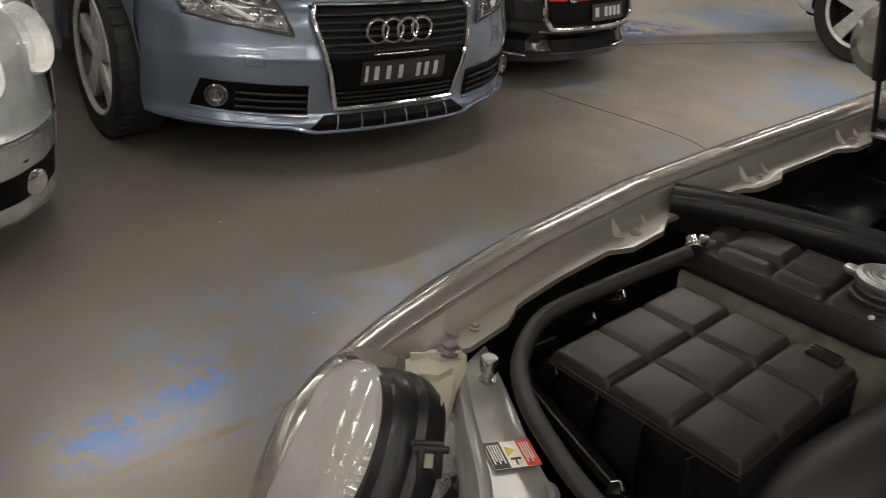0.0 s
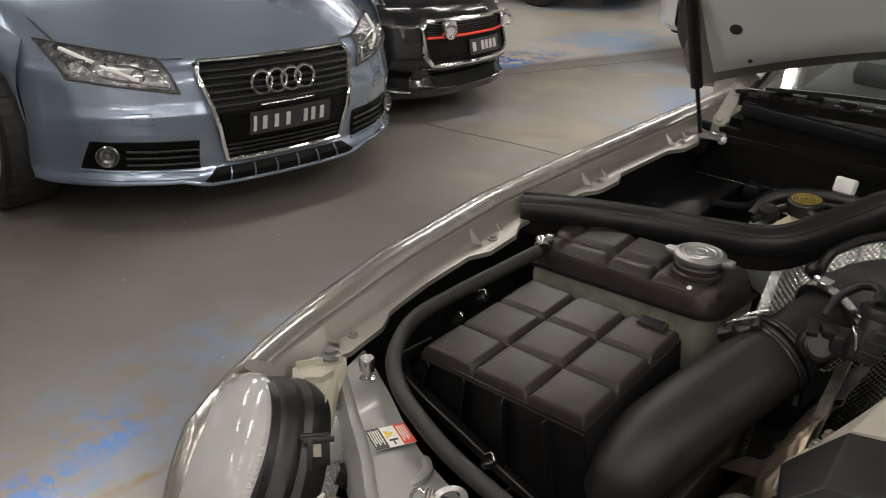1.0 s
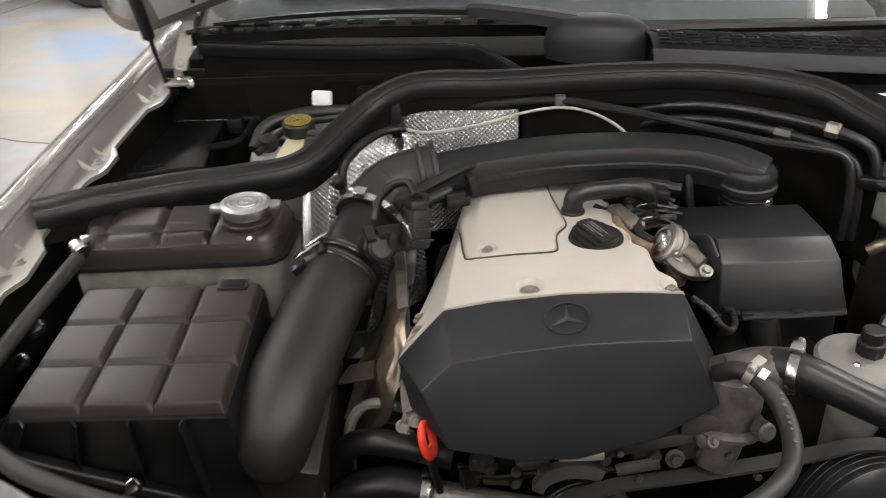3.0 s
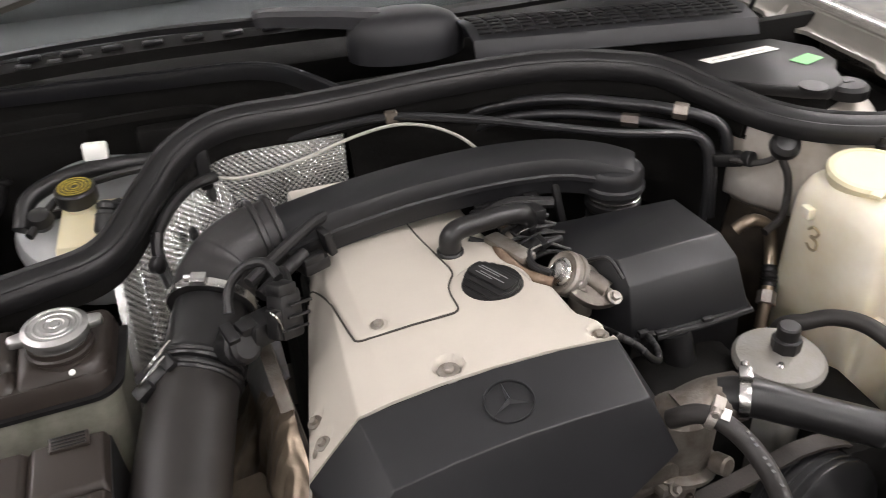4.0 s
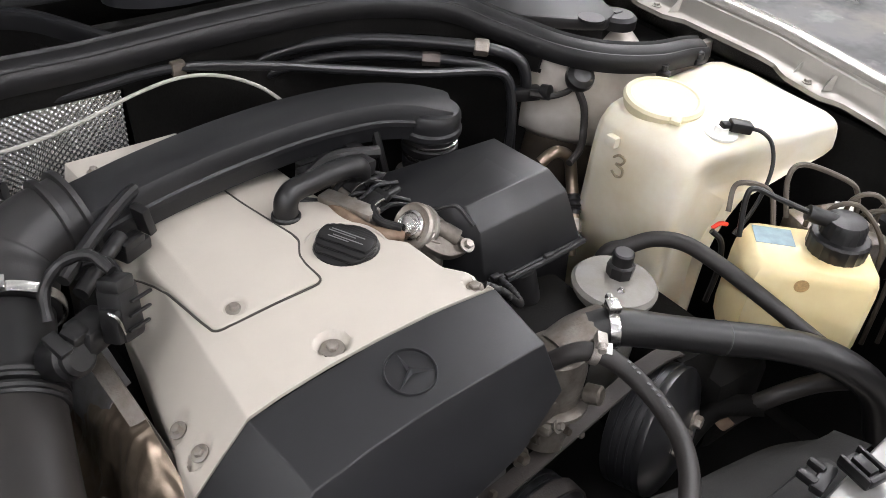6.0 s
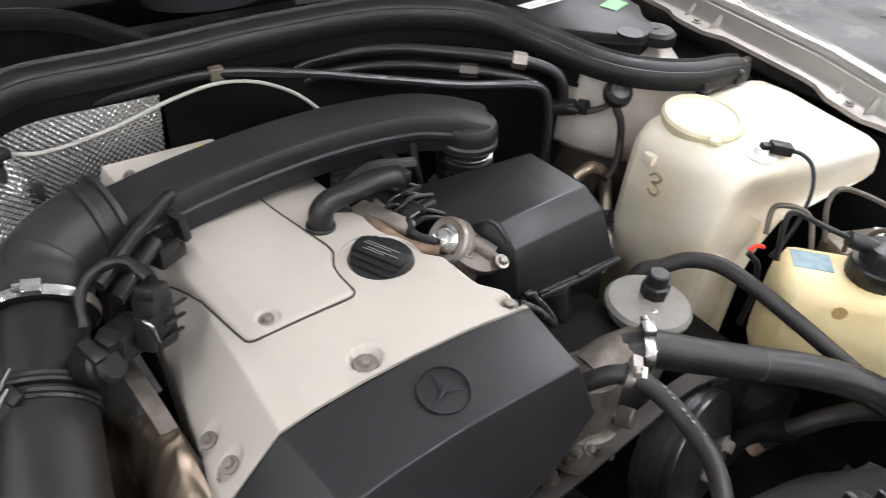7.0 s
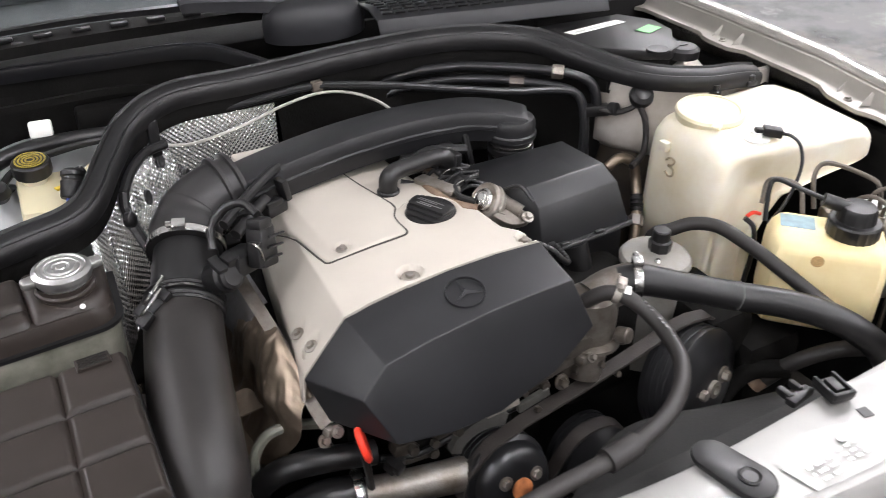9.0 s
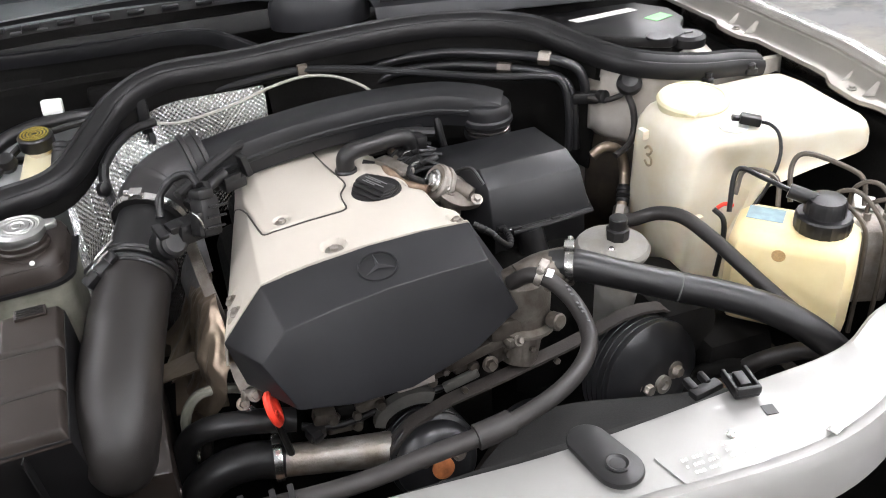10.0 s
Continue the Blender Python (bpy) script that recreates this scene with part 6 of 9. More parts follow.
part("duct_nose", loft([[nose_at + V(r * math.cos(a), 0.96 * r * math.sin(a), z) for a in (2 * math.pi * q / 36 for q in range(36))] for r, z in ((0.034, 0.850), (0.0385, 0.851), (0.0405, 0.854), (0.0405, 0.860), (0.0380, 0.863), (0.0385, 0.873), (0.0375, 0.880), (0.0345, 0.8845), (0.028, 0.8865), (0.014, 0.887), (0.002, 0.887))]), DUCT_BLACK, duct, "rounded end of the duct")
part("throttle_collar", join(lathe([(0.034, 0.800), (0.035, 0.818), (0.033, 0.820), (0.033, 0.827), (0.037, 0.829), (0.037, 0.837), (0.034, 0.839), (0.034, 0.852)], nose_at, (0, 0, 1), 36)), BLACK, intake, "round black throttle collar")
part("collar_band", clamp(nose_at + V(0, 0, 0.8235), (0, 0, 1), 0.0338, 0.0055), STEEL, intake, "thin steel band")
part("collar_band", lathe([(0.0345, -0.002), (0.0362, -0.001), (0.0362, 0.001), (0.0345, 0.002)], nose_at + V(0, 0, 0.8425), (0, 0, 1), 36, cap=False), STEEL, intake)
part("throttle_body", join(box((0.424, 1.108, 0.775), (0.085, 0.075, 0.055), 0.012, (0, 0, 15)), lathe([(0.016, 0), (0.016, 0.05), (0.012, 0.055)], (0.385, 1.075, 0.775), (-0.7, -0.7, 0.1), 16)), ALU, intake, "cast metal throttle body")
part("duct_strap", tube([(-0.07, 1.045, 0.862), (-0.02, 1.085, 0.875), (0.018, 1.110, 0.885), (0.035, 1.122, 0.885)], 0.0075, 10), BLACK, intake, "black cable tube")
part("duct_bracket", join(box((0.008, 1.078, 0.850), (0.036, 0.024, 0.016), 0.003, (0, 0, 25)), box((0.008, 1.070, 0.860), (0.028, 0.008, 0.010), 0.002, (0, 0, 25)), box((0.030, 1.094, 0.866), (0.010, 0.020, 0.034), 0.002, (0, -12, 20))), BLACK, intake)
part("duct_arm", join(tube([(0.335, 1.118, 0.87), (0.338, 1.108, 0.84), (0.345, 1.10, 0.80)], 0.006, 8), box((0.25, 1.118, 0.852), (0.05, 0.012, 0.014), 0.003), box((0.30, 1.11, 0.85), (0.02, 0.02, 0.03), 0.003)), BLACK, intake)

# exhaust heat shield and its bracket
def ridge(p):
    return 1 - 2 * abs(noise.noise(p))


shield_rows = []
for i in range(101):
    f = 0.86 * i / 100
    y = 1.07 - 0.285 * f
    row = []
    for k in range(61):
        a = 0.25 + 2.25 * k / 60
        r = 0.047 * math.sqrt(max(0.02, 1 - (max(0.0, f - 0.56) / 0.36) ** 2))
        q = V(0.6 * math.sin(a), 9 * f * 0.285, 0.6 * math.cos(a))
        fold = 0.0050 * ridge(V(q.x * 1.7, q.y * 0.8, q.z * 1.7)) + 0.0055 * ridge(V(q.x * 0.9, q.y * 2.6, q.z * 0.9) + V(5, 2, 7)) + 0.0022 * ridge(V(q.x * 3.4, q.y * 2.4, q.z * 3.4) + V(3, 1, 4)) + 0.0012 * ridge(V(q.x * 5, q.y * 9, q.z * 5) + V(1, 8, 3))
        r += fold * (1 - max(0, f - 0.7))
        out = math.sin(a) if a < math.pi / 2 else 1 + 0.9 * (a - math.pi / 2)
        row.append(V(-0.038 - r * out, y + 0.006 * math.sin(3 * a), 0.690 - 0.016 * f + 1.60 * r * math.cos(a)))
    shield_rows.append(row)
exh = thing("exhaust_heat_shield", (-0.10, 0.88, 0.55), "crinkled heat-tinted metal shield over the exhaust", "heat shield")
part("shield", thick(sheet(shield_rows), 0.0015), BRONZE, exh, "crinkled bronze-tinted metal sheet", 60)
rows = []
for i in range(25):
    f = i / 24
    rows.append([V(-0.040 - 0.056 * math.sin(a) * (1 - 0.16 * f), 1.055 - 0.085 * f, 0.694 + 0.090 * math.cos(a) - 0.006 * f + 0.002 * ridge(V(2 * f, 3 * a, 1))) for a in (0.15 + 1.15 * k / 16 for k in range(17))])
part("upper_plate", thick(sheet(rows), 0.0016), surface("blued_steel_sheet", (0.26, 0.265, 0.28), 0.42, 0.7, 0.15, 22, 0.25, 200, dirt=(0.17, 0.15, 0.14), rvar=0.1), exh, "blue-grey metal sheet", 60)
part("shield_flange", slab([[V(-0.135, 0.86, 0.640), V(-0.066, 0.845, 0.645)], [V(-0.130, 0.935, 0.640), V(-0.066, 0.93, 0.646)]], (0, 0, -0.002)), BRONZE, exh, "flat bronze flange")
part("shield_bolt", bolt((-0.090, 0.866, 0.646), (0.0, -0.2, 1.0), 0.007), RUST, exh, "rusty bolt")
part("shield_bolt", bolt((-0.046, 0.792, 0.668), (0.2, -0.9, 0.3), 0.007), STEEL, exh)
part("strap", sweep([V(-0.068, 1.02, 0.798), V(-0.060, 0.95, 0.774), V(-0.052, 0.885, 0.748), V(-0.046, 0.815, 0.714), V(-0.042, 0.795, 0.704)], [(0.0085, -0.0012), (0.0085, 0.0012), (-0.0085, 0.0012), (-0.0085, -0.0012)], up=(-0.5, -0.4, 0.75)), GRIMY, exh, "flat dirty metal strap")
part("strap_end", join(box((-0.038, 0.788, 0.700), (0.024, 0.012, 0.012), 0.003, (0, 20, 20)), bolt((-0.034, 0.782, 0.702), (0.2, -0.8, 0.5), 0.0055), bolt((-0.050, 0.786, 0.690), (0.2, -0.8, 0.5), 0.0055)), ALU, exh)
part("side_plate", slab([[V(-0.150, 0.900, 0.665), V(-0.088, 0.880, 0.690)], [V(-0.140, 0.955, 0.655), V(-0.082, 0.940, 0.680)]], (0, 0, -0.002)), BRONZE, exh, "flat metal bracket")

# dipstick
dip = thing("dipstick", (-0.016, 0.735, 0.60), "oil dipstick with a red plastic ring handle", "dipstick")
part("handle", moved(tube([(0.0135 * math.cos(a), 0.021 * math.sin(a), 0) for a in (2 * math.pi * k / 24 for k in range(25))], 0.0048, 10, 1), aim((-0.017, 0.744, 0.705), (0.93, -0.25, 0.25))), RED, dip, "red ring handle")
part("handle_web", moved(box((0, -0.012, 0), (0.020, 0.014, 0.004), 0.001), aim((-0.017, 0.744, 0.701), (0.93, -0.25, 0.25))), RED, dip)
part("tube", tube([(-0.017, 0.745, 0.69), (-0.012, 0.748, 0.66), (0.0, 0.76, 0.58)], 0.005, 8), BLACK, dip)

# lower coolant pipe and hoses
lowp = thing("lower_coolant_hose", (-0.05, 0.77, 0.5), "black lower coolant hose clamped to a metal pipe", "hose")
part("metal_pipe", tube([(-0.02, 0.764, 0.600), (0.06, 0.752, 0.592), (0.14, 0.74, 0.585)], [0.021, 0.022, 0.024], 18), ALU, lowp, "dull metal coolant pipe")
part("hose", tube([(-0.012, 0.765, 0.600), (-0.06, 0.775, 0.604), (-0.105, 0.778, 0.592), (-0.135, 0.780, 0.555), (-0.15, 0.775, 0.48)], 0.0245, 18), RUBBER, lowp, "black rubber hose")
part("hose_clamp", clamp((-0.022, 0.7655, 0.601), (1, -0.12, -0.05), 0.0255, 0.011), STEEL, lowp, "bright worm-drive clamp")
part("upper_hose", tube([(0.01, 0.775, 0.652), (-0.05, 0.785, 0.660), (-0.105, 0.80, 0.652), (-0.135, 0.815, 0.61), (-0.14, 0.82, 0.52)], 0.016, 14), RUBBER, lowp, "thinner black hose")
part("thin_pipe", tube([(-0.02, 0.84, 0.66), (-0.07, 0.845, 0.675), (-0.105, 0.845, 0.672), (-0.125, 0.84, 0.64), (-0.125, 0.83, 0.58)], 0.007, 10), GREY_TANK, lowp, "thin grey pipe")
for k, (x, y, zz, mt) in enumerate(((-0.17, 0.72, 0.56, STEEL), (-0.16, 0.76, 0.60, ALU), (-0.185, 0.70, 0.53, LABEL_BLUE), (-0.15, 0.69, 0.52, PUTTY), (-0.12, 0.72, 0.50, ALU))):
    part("connector", box((x, y, zz), (0.018, 0.022, 0.03), 0.004, (20 * k, 15, 30 * k)), mt, lowp)

# thermostat housing and the upper radiator hose
thermo = thing("thermostat_housing", (0.33, 0.76, 0.70), "cast metal thermostat housing at the engine front", "thermostat housing")
part("casting", join(loft([[V(0.322 + r * math.cos(a), 0.765 + r * 0.9 * math.sin(a), zz) for a in (2 * math.pi * k / 24 for k in range(24))] for r, zz in ((0.030, 0.70), (0.036, 0.72), (0.038, 0.765), (0.034, 0.790), (0.022, 0.800), (0.004, 0.803))]), tube([(0.322, 0.765, 0.78), (0.352, 0.765, 0.79), (0.385, 0.760, 0.794)], [0.028, 0.027, 0.026], 18)), GRIMY, thermo, "dirty cast aluminium body")
part("flange", join(lathe([(0.040, -0.004), (0.044, -0.003), (0.044, 0.002), (0.038, 0.005)], (0.322, 0.765, 0.722), (0.05, 0.05, 1), 30), box((0.352, 0.742, 0.724), (0.030, 0.020, 0.012), 0.005, (0, 8, -30)), box((0.300, 0.738, 0.716), (0.034, 0.018, 0.014), 0.005, (0, 8, 15)), tube([(0.318, 0.765, 0.718), (0.315, 0.755, 0.695), (0.308, 0.748, 0.670)], [0.030, 0.026, 0.022], 16), lathe([(0.011, 0), (0.011, 0.016), (0.008, 0.018)], (0.350, 0.736, 0.735), (0.3, -0.9, 0.3), 14)), GRIMY, thermo)
for p in ((0.356, 0.734, 0.730), (0.300, 0.727, 0.722)):
    part("flange_bolt", bolt(p, (0.2, -0.7, 0.5), 0.0048), GRIMY, thermo)
part("casting_hole", join(lathe([(0.005, 0), (0.005, 0.001)], (0.330, 0.776, 0.8018), (0.1, 0.1, 1), 12), lathe([(0.004, 0), (0.004, 0.001)], (0.337, 0.764, 0.8015), (0.1, 0.1, 1), 12)), INK, thermo)
uph = thing("upper_radiator_hose", (0.52, 0.68, 0.66), "thick black upper radiator hose with a metal clamp", "hose")
part("hose", tube([(0.362, 0.764, 0.797), (0.39, 0.748, 0.801), (0.44, 0.721, 0.789), (0.505, 0.687, 0.773), (0.555, 0.654, 0.765), (0.60, 0.622, 0.752), (0.640, 0.592, 0.728), (0.675, 0.565, 0.690), (0.70, 0.545, 0.62)], [0.0215, 0.021, 0.0195, 0.0195, 0.0195, 0.0195, 0.0195, 0.0195, 0.0195], 22, 8), RUBBER, uph, "black rubber hose")
part("hose_clamp", clamp((0.383, 0.752, 0.801), (0.85, -0.5, 0.05), 0.0222, 0.011), STEEL, uph, "bright worm-drive clamp")
part("paint_line", lathe([(0.0197, -0.0012), (0.0201, 0), (0.0197, 0.0012)], (0.505, 0.687, 0.773), (0.85, -0.48, -0.2), 24, cap=False), surface("grey_mark", (0.05, 0.05, 0.048), 0.6), uph)

# charcoal canister with its nut and bent hose
can = thing("filter_canister", (0.49, 0.83, 0.60), "grey metal canister with a black union on top", "canister")
part("canister", lathe([(0.040, -0.19), (0.043, -0.17), (0.043, -0.03), (0.045, -0.018), (0.052, -0.012), (0.053, -0.006), (0.049, -0.001), (0.030, 0.003), (0.010, 0.004)], (0.492, 0.832, 0.762), (0.02, -0.02, 1), 36), surface("dull_zinc", (0.19, 0.187, 0.178), 0.58, 0.25, 0.2, 25, 0.3, 300, dirt=(0.17, 0.155, 0.13)), can, "dull zinc canister")
part("union_nut", join(lathe([(0.016, 0), (0.017, 0.012), (0.017, 0.018), (0.014, 0.020)], (0.500, 0.835, 0.763), (0, 0, 1), 8), lathe([(0.013, 0.018), (0.013, 0.034), (0.011, 0.036)], (0.500, 0.835, 0.763), (0, 0, 1), 18)), BLACK, can, "black plastic union nut")
part("lid_pip", lathe([(0.005, 0), (0.003, 0.003)], (0.478, 0.812, 0.765), (0, 0, 1), 10), STEEL, can)
part("bent_hose", tube([(0.520, 0.885, 0.715), (0.530, 0.882, 0.755), (0.548, 0.866, 0.768), (0.572, 0.848, 0.781), (0.592, 0.815, 0.787), (0.603, 0.765, 0.780), (0.612, 0.715, 0.768), (0.626, 0.665, 0.750), (0.65, 0.62, 0.725), (0.69, 0.58, 0.69)], 0.0102, 14), HOSE, can, "black rubber hose")

# pulleys, belt and front of the engine
OILY = surface("oily_casting", (0.080, 0.071, 0.061), 0.5, 0.5, 0.25, 40, 0.4, 300, dirt=(0.045, 0.036, 0.028))
BELT = surface("worn_belt_rubber", (0.028, 0.023, 0.020), 0.7, 0, 0.25, 40, 0.3, 400)
drive = thing("belt_drive", (0.3, 0.70, 0.5), "black drive belt and pulleys on the engine front", "belt drive")


def pulley(c, axis, r, w, mt, name, label):
    prof = [(r * 0.3, -w), (r * 0.95, -w), (r, -w * 0.95)]
    for k in range(4):
        prof += [(r, -w * (0.90 - 0.28 * k)), (r, -w * (0.72 - 0.28 * k)), (r - 0.0012, -w * (0.70 - 0.28 * k)), (r - 0.0012, -w * (0.64 - 0.28 * k))]
    prof += [(r, w * 0.30), (r * 0.99, w * 0.42), (r * 0.93, w * 0.5), (r * 0.80, w * 0.62), (r * 0.55, w * 0.85), (r * 0.35, w * 0.9), (r * 0.05, w * 0.9)]
    return part(name, lathe(prof, c, axis, 40), mt, drive, label)


GLOSSY = surface("gloss_black_steel", (0.012, 0.012, 0.013), 0.30, 0.0, 0.3, 20, 0.0, 400, rvar=0.03)
big = pulley((0.484, 0.714, 0.615), (0.22, -0.95, 0.16), 0.084, 0.036, GLOSSY, "pump_pulley", "large glossy black pump pulley")
for p in ((0.466, 0.680, 0.622), (0.516, 0.690, 0.630)):
    part("pulley_bolt", bolt(p, (0.25, -0.95, 0.12), 0.0085, 0.010), ALU, big, "tarnished hexagon bolt")
part("pulley_nut", lathe([(0.013, 0), (0.013, 0.006), (0.007, 0.007), (0.006, 0.002)], (0.491, 0.683, 0.620), (0.22, -0.95, 0.16), 24), ALU, big, "tarnished centre nut")
p2 = pulley((0.172, 0.730, 0.572), (0.05, -0.96, 0.28), 0.062, 0.034, GLOSSY, "idler_pulley", "black idler pulley with a bright hub")
part("hub", lathe([(0.056, -0.008), (0.055, -0.001), (0.050, 0.007), (0.042, 0.012), (0.030, 0.015), (0.015, 0.016), (0.002, 0.016)], (0.1735, 0.7015, 0.580), (0.05, -0.96, 0.28), 40), GLOSSY, p2, "domed glossy black hub")
hub_m = aim((0.1735, 0.7015, 0.580), (0.05, -0.96, 0.28))
for a in (0.4, 2.5, 4.6):
    part("hub_bolt", bolt(hub_m @ V(0.027 * math.cos(a), 0.027 * math.sin(a), 0.0145), (0.05, -0.96, 0.28), 0.0065, 0.006), ALU, p2, "steel bolt")
part("hub_cap", lathe([(0.015, 0.012), (0.015, 0.019), (0.010, 0.021), (0.002, 0.0215)], (0.1735, 0.7015, 0.580), (0.05, -0.96, 0.28), 24), surface("orange_rust", (0.40, 0.14, 0.045), 0.7, 0, 0.4, 60, 0.4, 200), p2, "rusty orange centre")
pulley((0.33, 0.735, 0.52), (0.05, -0.99, 0.1), 0.058, 0.034, GLOSSY, "crank_pulley", "black crank pulley")
part("belt", sweep([V(0.106, 0.730, 0.56), V(0.118, 0.730, 0.602), V(0.150, 0.730, 0.634), V(0.20, 0.731, 0.652), V(0.28, 0.736, 0.663), V(0.37, 0.742, 0.678), V(0.42, 0.744, 0.690), V(0.46, 0.746, 0.701), V(0.49, 0.746, 0.7035), V(0.52, 0.747, 0.698), V(0.545, 0.748, 0.682), V(0.562, 0.748, 0.655), V(0.568, 0.748, 0.615)], [(-0.002, -0.0105), (0.002, -0.0105), (0.002, 0.0105), (-0.002, 0.0105)], up=(0, -1, 0)), BELT, drive, "flat ribbed black belt")
wrap = [V(0.33 + 0.0605 * math.cos(math.radians(a)), 0.737, 0.52 + 0.0605 * math.sin(math.radians(a))) for a in range(150, -31, -15)]
part("belt", sweep([V(0.205, 0.736, 0.435), V(0.245, 0.737, 0.500)] + wrap, [(-0.002, -0.0105), (0.002, -0.0105), (0.002, 0.0105), (-0.002, 0.0105)], up=(0, -1, 0)), BELT, drive, "flat ribbed black belt")
part("timing_case", join(box((0.15, 0.835, 0.60), (0.30, 0.04, 0.20), 0.012), box((0.20, 0.80, 0.690), (0.20, 0.03, 0.022), 0.005, (0, -12, 0)), box((0.09, 0.79, 0.645), (0.06, 0.05, 0.03), 0.008), lathe([(0.05, 0), (0.05, 0.03), (0.042, 0.036)], (0.16, 0.80, 0.62), (0, -1, 0.1), 28)), DARK, drive, "oily timing case")
part("casting_strip", join(box((0.235, 0.748, 0.705), (0.15, 0.020, 0.018), 0.004, (0, -14, 0)), box((0.29, 0.75, 0.735), (0.05, 0.03, 0.03), 0.006)), OILY, drive, "dull cast metal edge")
for p, r in (((0.264, 0.738, 0.687), 0.009), ((0.085, 0.760, 0.645), 0.008), ((0.060, 0.765, 0.648), 0.006), ((0.20, 0.732, 0.700), 0.006), ((0.32, 0.73, 0.70), 0.006), ((0.225, 0.735, 0.66), 0.006), ((0.36, 0.74, 0.66), 0.006)):
    part("case_bolt", bolt(p, (0.05, -0.9, 0.3), r * 0.8, r, r > 0.008), GRIMY if r > 0.008 else OILY, drive, "steel bolt")
part("tensioner_arm", slab([[V(0.105 + 0.052 * (1 - math.cos(a)), 0.748, 0.625 + 0.040 * math.sin(a)), V(0.118 + 0.040 * (1 - math.cos(a)), 0.745, 0.622 + 0.026 * math.sin(a))] for a in (0.15 * k for k in range(16))], (0, 0.012, 0)), surface("grey_arm_casting", (0.085, 0.082, 0.075), 0.55, 0.3, 0.2, 40, 0.3), drive, "curved grey tensioner arm")
for k, (x, y, z, sx, sz, rot) in enumerate(((0.045, 0.770, 0.650, 0.030, 0.020, 10), (0.105, 0.768, 0.655, 0.040, 0.016, -8), (0.175, 0.770, 0.668, 0.046, 0.022, -14), (0.235, 0.764, 0.680, 0.034, 0.018, -12), (0.070, 0.775, 0.625, 0.050, 0.020, 4), (0.285, 0.760, 0.690, 0.030, 0.030, -20))):
    part("case_lug", join(box((x, y, z), (sx, 0.022, sz), 0.005, (0, rot, 0)), lathe([(0.007, 0), (0.008, 0.004), (0.006, 0.010)], (x + 0.3 * sx, y - 0.010, z), (0, -1, 0.2), 12)), OILY, drive, "oily cast lug")
part("case_loom", tube([(0.015, 0.772, 0.640), (0.060, 0.764, 0.632), (0.110, 0.762, 0.640), (0.165, 0.760, 0.648), (0.215, 0.758, 0.652)], 0.0050, 10, 8, ribs=(0.10, 0.004)), BLACK, drive, "black corrugated loom tube")
part("case_plug", join(box((0.030, 0.762, 0.634), (0.024, 0.018, 0.020), 0.003, (10, 0, 20)), box((0.030, 0.750, 0.636), (0.014, 0.012, 0.012), 0.002, (10, 0, 20))), BLACK, drive, "black wiring plug")
part("grey_tab", box((0.225, 0.745, 0.668), (0.05, 0.008, 0.014), 0.002, (0, -14, 0)), bpy.data.materials["grey_arm_casting"], drive)
part("oily_lump", lathe([(0.028, 0), (0.032, 0.02), (0.026, 0.04), (0.01, 0.05)], (-0.045, 0.70, 0.505), (0.3, -0.2, 1), 7), RUST, drive, "rusty brown bolt head")
part("side_casting", join(box((0.40, 0.87, 0.64), (0.14, 0.12, 0.20), 0.02), box((0.56, 0.80, 0.60), (0.10, 0.16, 0.2), 0.03), tube([(0.52, 0.70, 0.56), (0.58, 0.70, 0.60), (0.62, 0.66, 0.62)], 0.014, 12)), DARK, drive)
part("pump_hose", join(tube([(0.60, 0.69, 0.58), (0.62, 0.66, 0.63), (0.66, 0.63, 0.66), (0.70, 0.60, 0.67)], 0.012, 12)), HOSE, drive, "black pump hose")
part("hose_end", tube([(0.593, 0.695, 0.575), (0.602, 0.688, 0.59)], 0.0145, 14, 2), RUST, drive, "crimped metal hose end")
part("dust_cover", box((0.63, 0.74, 0.58), (0.12, 0.10, 0.14), 0.03), DARK, drive)

# hoses and brackets deep beside the engine
loom = thing("engine_bay_loom", (-0.16, 0.88, 0.50), "grey hoses and a bracket deep beside the engine", "hoses")
part("hose", tube([(-0.190, 1.00, 0.585), (-0.175, 0.93, 0.575), (-0.160, 0.87, 0.555), (-0.165, 0.80, 0.52)], 0.011, 12), HOSE, loom, "dusty rubber hose")
part("hose", tube([(-0.120, 1.00, 0.560), (-0.105, 0.93, 0.555), (-0.115, 0.86, 0.545), (-0.150, 0.80, 0.50)], 0.008, 12), HOSE, loom)
part("bracket", join(box((-0.172, 0.845, 0.535), (0.018, 0.075, 0.004), 0.001, (12, 20, 8)), box((-0.165, 0.890, 0.540), (0.030, 0.018, 0.014), 0.003, (0, 0, 20))), GRIMY, loom, "grimy metal bracket")
for p in ((-0.168, 0.892, 0.548), (-0.170, 0.820, 0.535), (-0.10, 0.90, 0.56)):
    part("bolt", bolt(p, (0.1, -0.4, 0.9), 0.006), ALU, loom)
part("plug", box((-0.135, 0.83, 0.545), (0.03, 0.04, 0.025), 0.005, (0, 10, 30)), BLACK, loom, "black wiring plug")

# injector wiring between the covers and the black housing
wires = thing("injector_wiring", (0.26, 1.04, 0.82), "black wiring, plugs and a metal fuel rail beside the engine cover", "wiring")
rng = random.Random(7)
for k in range(9):
    y0 = 1.00 + 0.012 * k
    a = V(0.232 + 0.012 * rng.random(), y0, 0.842 + 0.008 * rng.random())
    part("wire", tube([a, a + V(0.018, 0.008 * (rng.random() - 0.5), 0.014 * rng.random()), a + V(0.045, 0.03 * (rng.random() - 0.4), 0.010 * rng.random()), a + V(0.075, 0.03 * (rng.random() - 0.3), -0.004)], 0.0022 + 0.0018 * rng.random(), 8), BLACK, wires, "thin black wire" if k == 0 else "")
